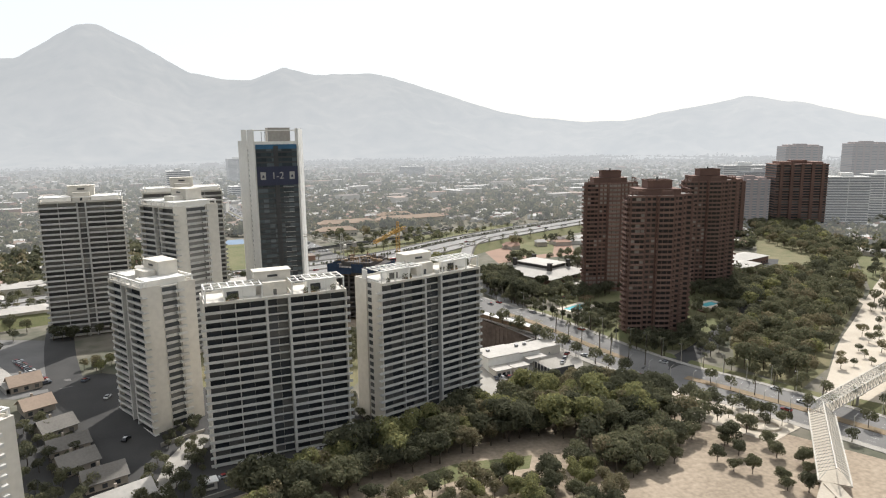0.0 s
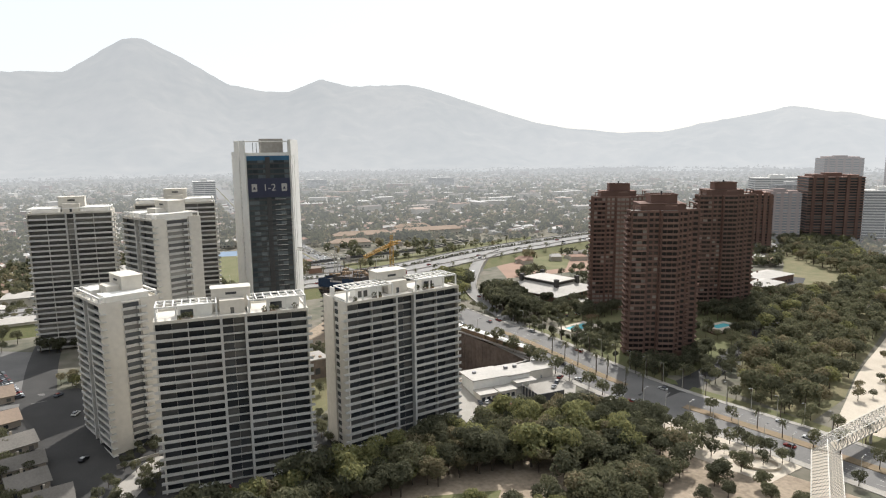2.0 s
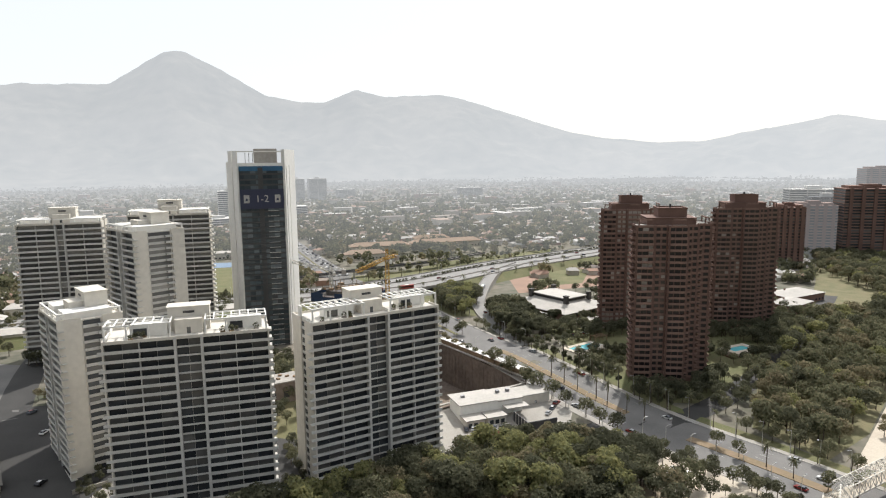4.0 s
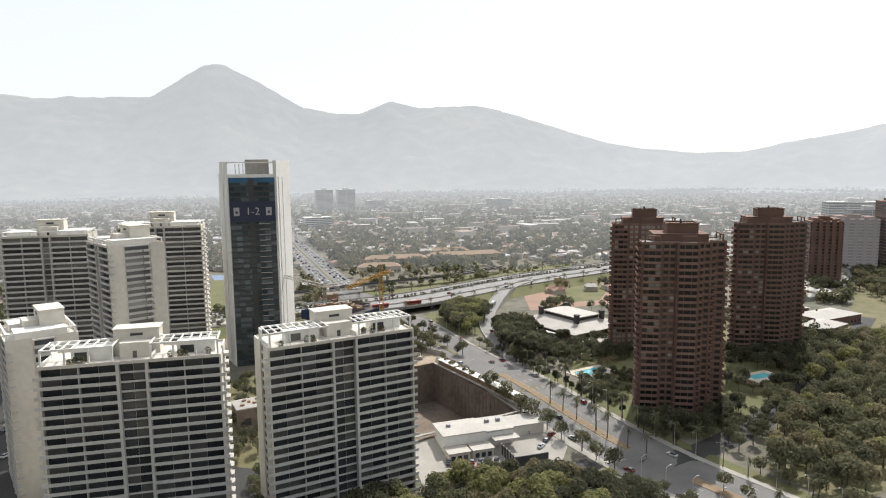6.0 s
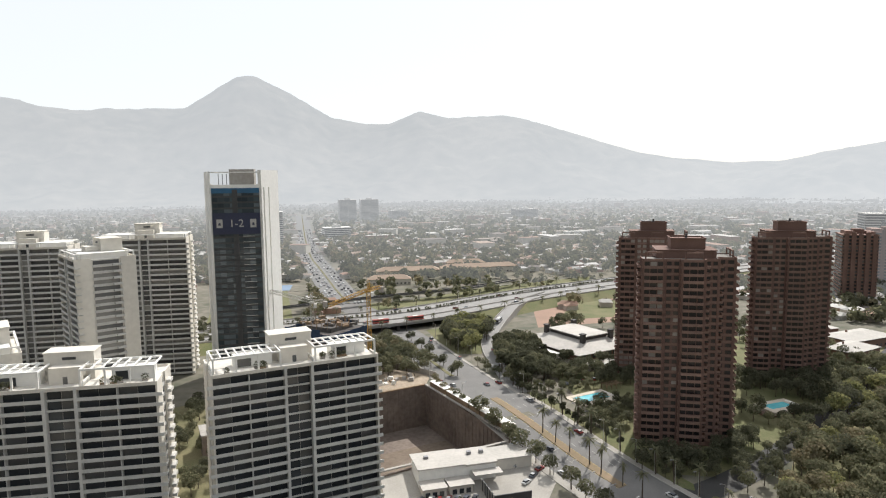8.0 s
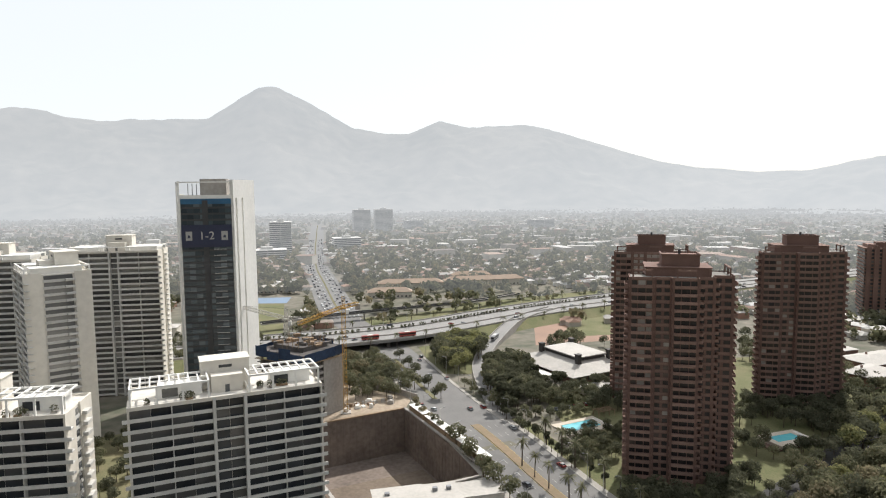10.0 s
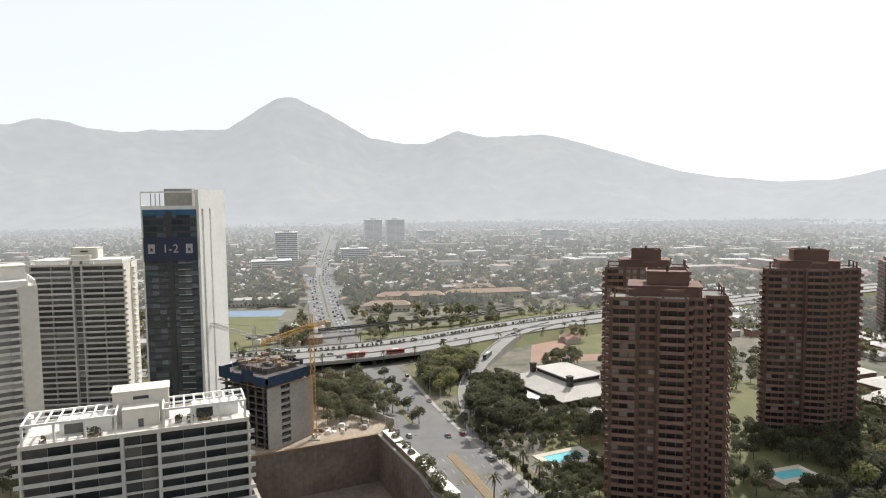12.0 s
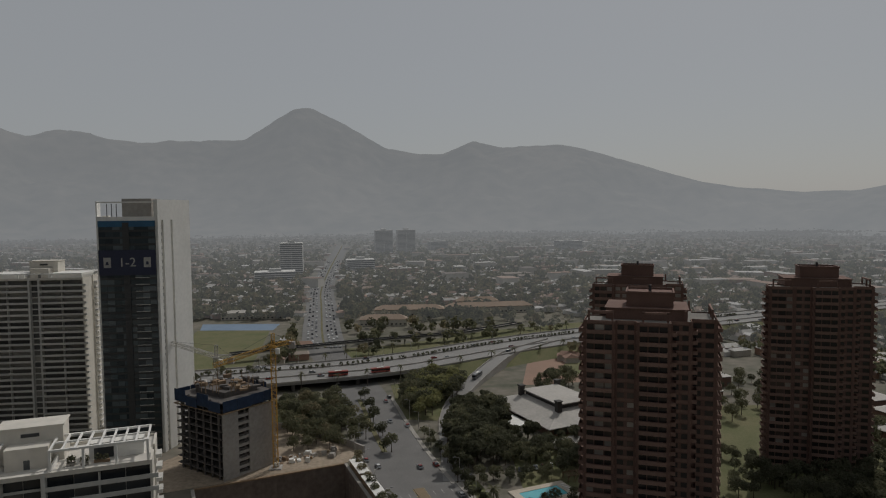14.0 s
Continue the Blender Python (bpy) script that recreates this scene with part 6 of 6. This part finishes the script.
grove([(228, 270), (236, 268), (262, 258), (296, 272), (300, 262), (262, 246), (226, 258)], 6, ["dark", "dark", "green"], 0.65, "trees at the tower's foot")
grove([(300, 280), (330, 310), (326, 338), (308, 330), (292, 300)], 8, ["dark", "green"], 0.7, "tower garden trees", avoid=([(300, 288), (336, 294), (334, 318), (298, 312)],))
grove([(330, 300), (400, 340), (385, 340), (330, 318)], 7, ["dark"], 0.8, "trees at the tower's foot")
grove([(276, 440), (290, 462), (300, 500), (268, 490), (262, 460)], 9, ["dark", "green"], 0.8, "trees by the playing field")
row_of(HIGHWAY, 26, 26, ["palm"], 0.9, 480, 640, "motorway palms")
row_of(HIGHWAY, -27, 26, ["palm"], 0.95, 500, 660, "motorway palms")
grove([(228, 276), (234, 262), (262, 256), (286, 272), (282, 280), (258, 266), (240, 272)], 4.6, ["dark"], 0.75, "trees at the tower's foot")
grove([(296, 282), (300, 330), (284, 330), (282, 300)], 6, ["dark"], 0.7, "trees at the tower's foot")
grove([(246, 340), (300, 352), (300, 360), (262, 362), (244, 350)], 6, ["dark"], 0.8, "trees at the tower's foot")
grove([(322, 322), (372, 330), (380, 345), (366, 340), (340, 330), (324, 336)], 5.5, ["dark"], 0.8, "trees at the tower's foot")
grove([(376, 336), (420, 345), (410, 395), (386, 372)], 8, ["dark", "green"], 0.8, "tower garden trees")
grove([(300, 400), (420, 390), (420, 470), (340, 490), (305, 470)], 12, ["dark", "green"], 0.8, "school garden trees")
grove([(180, 212), (206, 215), (226, 170), (210, 165)], 9, ["green", "dark"], 0.6, "plaza trees")
grove([(222, 296), (230, 290), (256, 308), (262, 322), (230, 314)], 4.5, ["dark", "green"], 0.5, "garden shrubs")
grove([(296, 264), (340, 292), (385, 318), (380, 332), (330, 316), (302, 300)], 6.5, ["dark", "green", "dark"], 0.8, "tower garden trees", avoid=([(304, 290), (334, 292), (332, 312), (302, 310)],))
grove([(318, 326), (330, 322), (332, 350), (312, 372), (300, 352)], 7, ["dark", "green"], 0.6, "tower garden trees")
# west side
grove([(-190, 300), (-80, 330), (-70, 430), (-110, 640), (-260, 640), (-260, 420)], 15, ["green", "dark", "dry"], 0.75, "western garden trees")
grove([(-100, 450), (60, 475), (40, 540), (-100, 640)], 13, ["green", "dark"], 0.75, "western garden trees")
grove([(-70, 215), (-48, 210), (-70, 300), (-95, 320)], 7, ["dark", "green"], 0.65, "garden trees between the houses")
grove([(-40, 205), (-56, 240), (-72, 285), (-92, 300), (-84, 250), (-64, 205)], 5.6, ["dark", "green", "dark", "dry"], 0.7, "garden trees between the houses")
grove([(2, 224), (10, 226), (9, 252), (0, 250)], 4.2, ["dark", "green"], 0.42, "shrubs by the white towers")
grove([(-34, 218), (-20, 222), (-46, 290), (-58, 286)], 6.5, ["dark", "green"], 0.55, "garden trees between the houses")
grove([(-44, 204), (-30, 206), (-58, 290), (-72, 290)], 7.5, ["green", "dark"], 0.65, "street trees")
grove([(-18, 204), (8, 206), (6, 226), (-8, 246), (-14, 230)], 6, ["dark", "green"], 0.6, "shrubs by the white towers")
grove([(-30, 326), (-24, 340), (-34, 352), (-40, 334)], 6, ["yellow", "dry"], 0.7, "street trees")
grove([(-62, 392), (-20, 392), (-20, 400), (-62, 400)], 6, ["dark"], 0.7, "trees at the tower's foot")
grove([(-8, 262), (8, 268), (10, 256), (-4, 250)], 5, ["dark"], 0.4, "shrubs by the white towers")
grove([(63, 226), (73, 230), (72, 268), (64, 268)], 5.5, ["green", "dark"], 0.5, "courtyard shrubs")
grove([(14, 272), (70, 276), (88, 300), (92, 340), (70, 372), (20, 350)], 8.5, ["dark", "green"], 0.7, "courtyard trees")
grove([(14, 470), (100, 480), (100, 530), (10, 530)], 12, ["green", "dark"], 0.8, "trees by the pitch")

# the woods beyond the avenue
grove(WOODS, 8.6, ["green", "dark", "green", "yellow", "green", "dry"], 1.15, "woodland trees", avoid=([(395, 340), (500, 340), (560, 480), (420, 470)],))
grove([(330, 180), (430, 240), (640, 400), (760, 420), (620, 260), (440, 150), (330, 120)], 24, ["green", "dark"], 0.9, "park trees on the lawn")
grove([(560, 470), (800, 480), (900, 560), (700, 620), (600, 560)], 20, ["dark", "green", "dry"], 1.2, "trees round the far towers")
for key, mat, lab in (("green", LEAF, "leafy green park and street trees"), ("dark", LEAFDARK, "dense dark green park trees"), ("dry", LEAFDRY, "dry brownish park trees"), ("yellow", LEAFYELLOW, "yellowing street trees"), ("cypress", LEAFDARK, "slim dark cypresses")):
    if key in FAR_TREES:
        e = thing("woodland", FAR_TREES[key][0], mat, lab, "trees", kind="stuff")
        tagged(part("woodland_trunks", FAR_TREES[key][1], BARK, e), kind="stuff")

# hedge of clipped shrubs on the motorway median
def hedge():
    rng = random.Random(3)
    line = offset(resample([p for p in HIGHWAY if -60 < p[0] < 520], 3.4), -9)
    vs, fs = [], []
    for x, y in line:
        if rng.random() < 0.12:
            continue
        a, f = crown_faces(rng, [(x + rng.uniform(-0.3, 0.3), y, 7.9, rng.uniform(0.9, 1.3), 1.0)], 16, 0.8)
        fs += [tuple(i + len(vs) for i in q) for q in f]
        vs += a
    tagged(thing("hedge", Shape().add(vs, fs), LEAFDARK, "row of clipped dark shrubs along the motorway", "hedge"), kind="stuff")


hedge()


# ---------------------------------------------------------------- the suburb
def suburb():
    rng = random.Random(21)
    FAR = 650
    houses, roofs = (Shape(), Shape()), (Shape(), Shape())
    groups = {(k, f): ([], []) for k in ("green", "dark", "dry") for f in (0, 1)}
    keep_out = [[(-20, 520), (110, 520), (100, 760), (-20, 760)], [(130, 540), (460, 540), (470, 690), (420, 720), (345, 720), (345, 822), (150, 822)], [(600, 480), (920, 500), (900, 760), (620, 740)], [(-110, 400), (60, 400), (60, 560), (-110, 640)], [(10, 1165), (70, 1165), (70, 1215), (10, 1215)], [(165, 1735), (285, 1735), (285, 1795), (165, 1795)]]
    ave = [p for p in AVENUE if p[1] > 500]
    hw = HIGHWAY
    def near(line, x, y, d):
        return any(abs(x - a) + abs(y - b) < 90 and math.hypot(x - a, y - b) < d for a, b in line)
    avr, hwr = resample(ave, 12), resample(hw, 14)
    wings = [[(x0, y0), (x1, y0), (x1, y1), (x0, y1)] for x0, y0, x1, y1 in ((168, 746, 246, 774), (242, 750, 342, 778), (154, 694, 206, 720), (258, 794, 312, 820), (-20, 530, 96, 745), (12, 1165, 60, 1205))]
    def place(r_lo, r_hi, tree=False):
        while True:
            r = r_lo * (r_hi / r_lo) ** (rng.random() ** 0.8)
            az = radians(rng.uniform(-33, 64))
            x, y = 60 + math.sin(az) * r, 60 + math.cos(az) * r
            if y < 430 - 0.0 * x and x < 560:
                continue
            if inside(x, y, WOODS) or any(inside(x, y, q) for q in (wings if tree else keep_out)):
                continue
            if x < 480 and y < 530 and x > -110:
                continue
            if tree and 110 < x < 470 and y < 700 + 0.2 * (x - 110) and rng.random() < 0.74:
                continue
            if near(avr, x, y, 23) or near(hwr, x, y, 38):
                continue
            return x, y, r
    for i in range(6900):
        x, y, r = place(480, 3700 if i < 5000 else 1500)
        w, d, h = rng.uniform(8, 17), rng.uniform(7, 11), rng.uniform(2.8, 5.5)
        if rng.random() < 0.04 and r > 950:
            w, d, h = rng.uniform(24, 50), rng.uniform(14, 24), rng.uniform(6, 14)
        m = pose(x, y, 1, 0, 0, rng.choice((8, 98, 8, 98, -20)) + rng.uniform(-6, 6))
        houses[r > FAR].box(0, 0, -1, w, d, h, m=m)
        rise = rng.uniform(1.2, 2.4) if h < 6 else 0.5
        roofs[r > FAR].add([m @ Vector(p) for p in ((-0.5, -0.5, h), (w + 0.5, -0.5, h), (w + 0.5, d + 0.5, h), (-0.5, d + 0.5, h), (1.5, d / 2, h + rise), (w - 1.5, d / 2, h + rise))], [(0, 1, 5, 4), (1, 2, 5), (2, 3, 4, 5), (3, 0, 4)])
    for i in range(17200):
        x, y, r = place(470, 4100 if i < 12200 else 1600, True)
        key = rng.choice(("green", "green", "dark", "dark", "dry"))
        h = rng.uniform(5.5, 12)
        sp = h * rng.uniform(0.32, 0.5)
        tall = rng.random() < 0.05
        if tall:
            h, sp = h * 1.7, sp * 0.7
        n = 34 if r < 1000 else (20 if r < 1800 else 12)
        lumps = [(x, y, 1 + h * 0.6, sp, 0.9 if not tall else 2.0), (x + rng.uniform(-1, 1) * sp * 0.8, y + rng.uniform(-1, 1) * sp * 0.8, 1 + h * 0.5, sp * 0.7, 0.8)]
        a, f = crown_faces(rng, lumps, n, sp * (0.5 if r < 1000 else 0.7))
        vs, fs = groups[key, int(r > FAR)]
        fs += [tuple(k + len(vs) for k in q) for q in f]
        vs += a
    # the backdrop set takes the materials with haze painted in
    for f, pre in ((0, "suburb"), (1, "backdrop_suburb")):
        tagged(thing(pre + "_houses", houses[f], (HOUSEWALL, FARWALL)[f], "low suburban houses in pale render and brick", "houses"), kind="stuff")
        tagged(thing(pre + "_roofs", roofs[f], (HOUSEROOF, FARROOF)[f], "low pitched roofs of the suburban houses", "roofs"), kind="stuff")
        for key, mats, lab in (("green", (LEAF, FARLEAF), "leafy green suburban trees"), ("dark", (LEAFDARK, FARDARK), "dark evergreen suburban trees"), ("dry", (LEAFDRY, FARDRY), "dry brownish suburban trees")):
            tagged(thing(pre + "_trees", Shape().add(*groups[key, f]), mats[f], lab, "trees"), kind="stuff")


suburb()


# ---------------------------------------------------------------- vehicles, lamps
def car_template():
    e = empty("car", pose(0, 0, -400), "parked car with dark windows", "car", "cars")
    body = Shape()
    prof = [(-2.15, 0.3), (2.15, 0.3), (2.2, 0.75), (1.2, 0.95), (-2.0, 0.98), (-2.2, 0.7)]
    def loft(s, prof, w0, w1, z_mid):
        n = len(prof)
        vs = [(x, sgn * (w0 if z < z_mid else w1), z) for sgn in (-1, 1) for x, z in prof]
        s.add(vs, [tuple(range(n)), tuple(range(2 * n - 1, n - 1, -1))] + [(i + n, (i + 1) % n + n, (i + 1) % n, i) for i in range(n)])
    loft(body, prof, 0.9, 0.86, 0.9)
    roof = Shape()
    loft(roof, [(-1.35, 1.36), (0.15, 1.36), (0.1, 1.45), (-1.2, 1.45)], 0.68, 0.66, 1.4)
    part("body", body, CARPAINT, e)
    part("roof", roof, CARPAINT, e)
    g = Shape()
    loft(g, [(-1.85, 0.97), (1.0, 0.94), (0.15, 1.38), (-1.35, 1.38)], 0.84, 0.68, 1.2)
    part("glazing", g, CARGLASS, e, "dark car glass")
    wheel = Shape().bar((0, -0.1, 0), (0, 0.1, 0), 0.32, sides=10).mesh("wheel", RUBBER)
    for x in (-1.35, 1.35):
        for y in (-0.8, 0.8):
            part("wheel", wheel, None, e, m=pose(x, y, 0.32))
    return e


CAR = car_template()
car_rng = random.Random(5)


def car(x, y, yaw, z=None):
    return copy_thing(CAR, pose(x, y, (land(x, y) + 0.13) if z is None else z, 0, 0, yaw))


def cars_along(line, d, lo, hi, step, z=None, chance=0.6):
    o = offset(resample(line, 1.0), d)
    i = 0
    while i < len(o) - 1:
        x, y = o[i]
        if lo < y < hi and car_rng.random() < chance:
            x1, y1 = o[i + 1]
            car(x, y, math.degrees(math.atan2(y1 - y, x1 - x)), z)
        i += max(6, int(car_rng.uniform(0.5, 1.6) * step))


for d in (-13.5, -10, -6.5, -3.2, 3.2, 6.5, 10, 13.5):
    cars_along(AVENUE, d, 130, 470, 75 if abs(d) < 13 else 28, chance=0.42)
for d in (-21, -18, -14, -11, -6, -2, 3, 7, 11, 14, 18, 21):
    cars_along([p for p in HIGHWAY if 0 < p[0] < 600], d, 480, 720, 80, 6.56, chance=0.36)
cars_along(SLIP, 2, 360, 440, 40)
for i in range(9):
    car(143 + i * 3.0, 252 - 0.3 * i, 80 + car_rng.uniform(-6, 6))
    if i % 2:
        car(144 + i * 3.0, 246, 75 + car_rng.uniform(-10, 10))
for i in range(8):
    car(180 + (i % 3) * 4, 262 + i * 4, car_rng.uniform(0, 60), None)
for i in range(14):
    car(140 + (i % 7) * 3.1 + (i // 7) * 14, 258 - (i // 7) * 13 - 0.4 * (i % 7), 72 + car_rng.uniform(-14, 14))
for i in range(16):
    car(-52 - i * 1.13, 326 + i * 2.6 + car_rng.uniform(-0.3, 0.3), 20 + car_rng.uniform(-4, 4), land(-52, 326 + i * 2.6) + 0.18)
for i in range(7):
    car(232 + i * 3.4, 352 + i * 0.8, 80, land(232, 352) + 0.1)
for x, y, a in ((-18, 262, 64), (-26, 300, 70), (-34, 345, 100), (14, 221, 10), (30, 225, 12), (48, 226, 14)):
    car(x, y, a)
CAR.matrix_basis = pose(-36, 322, land(-36, 322) + 0.16, 0, 0, 60)


def bus(x, y, yaw, z, mat, label):
    e = empty("bus", pose(x, y, z, 0, 0, yaw), label, "bus")
    part("body", Shape().box(-6, -1.25, 0.4, 6, 1.25, 1.4).box(-6, -1.25, 2.4, 6, 1.25, 3.1), mat, e)
    part("glazing", Shape().box(-5.95, -1.2, 1.4, 5.95, 1.2, 2.4), CARGLASS, e)
    part("roof_unit", Shape().box(-2, -0.8, 3.1, 2, 0.8, 3.4), WHITE, e)
    for sx in (-3.8, 3.8):
        for sy in (-1.1, 1.1):
            part("wheel", Shape().bar((sx, sy - 0.15, 0.5), (sx, sy + 0.15, 0.5), 0.5, sides=10), RUBBER, e)


def far_traffic():
    s, g = Shape(), Shape()
    for d in (-12, -8.5, -5, 5, 8.5, 12):
        o = offset(resample(FAR_AVENUE, 1.0), d)
        i = 0
        while i < len(o) - 1 and o[i][1] < 1500:
            (x, y), (x1, y1) = o[i], o[i + 1]
            m = pose(x, y, land(x, y) + 0.5, 0, 0, math.degrees(math.atan2(y1 - y, x1 - x)))
            s.add([m @ Vector(p) for p in ((-2.1, -0.9, 0.2), (2.1, -0.9, 0.2), (2.1, 0.9, 0.2), (-2.1, 0.9, 0.2), (-2.1, -0.85, 0.9), (2.1, -0.85, 0.85), (2.1, 0.85, 0.85), (-2.1, 0.85, 0.9), (-1.5, -0.7, 1.45), (0.5, -0.7, 1.45), (0.5, 0.7, 1.45), (-1.5, 0.7, 1.45))],
                  [(0, 1, 5, 4), (1, 2, 6, 5), (2, 3, 7, 6), (3, 0, 4, 7), (4, 5, 9, 8), (5, 6, 10, 9), (6, 7, 11, 10), (7, 4, 8, 11), (8, 9, 10, 11)])
            i += int(car_rng.uniform(8, 34))
    thing("far_traffic", s, FARCAR, "small cars on the far avenue", "cars", kind="stuff")


far_traffic()
bus(176, 502, 12, 6.56, REDBUS, "red and white city bus on the motorway")
bus(150, 497, 12, 6.56, REDBUS, "red city bus on the motorway")
bus(236, 492, 60, ramp_height(236, 492) + 0.22, GREYMETAL, "grey coach on the slip road")


def street_lamp(x, y, yaw, h=10.0, z=None):
    e = empty("street_lamp", pose(x, y, land(x, y) if z is None else z, 0, 0, yaw), "tall grey street lamp beside the road", "street lamp", "street lamps")
    part("pole", Shape().bar((0, 0, -0.3), (0, 0, h), 0.13, sides=7, r2=0.08), STEEL, e)
    part("arm", Shape().bar((0, 0, h), (1.8, 0, h + 0.5), 0.06), STEEL, e)
    part("lamp_head", Shape().box(1.5, -0.18, h + 0.35, 2.4, 0.18, h + 0.55), GREYMETAL, e)


for d, yaw in ((-17, 10), (17, 190)):
    for x, y in offset(resample(AVENUE, 32), d):
        if 110 < y < 470:
            street_lamp(x, y, yaw)
for x, y in offset(resample([p for p in HIGHWAY if -40 < p[0] < 460], 36), 0):
    street_lamp(x, y, 100, 11, 6.5)
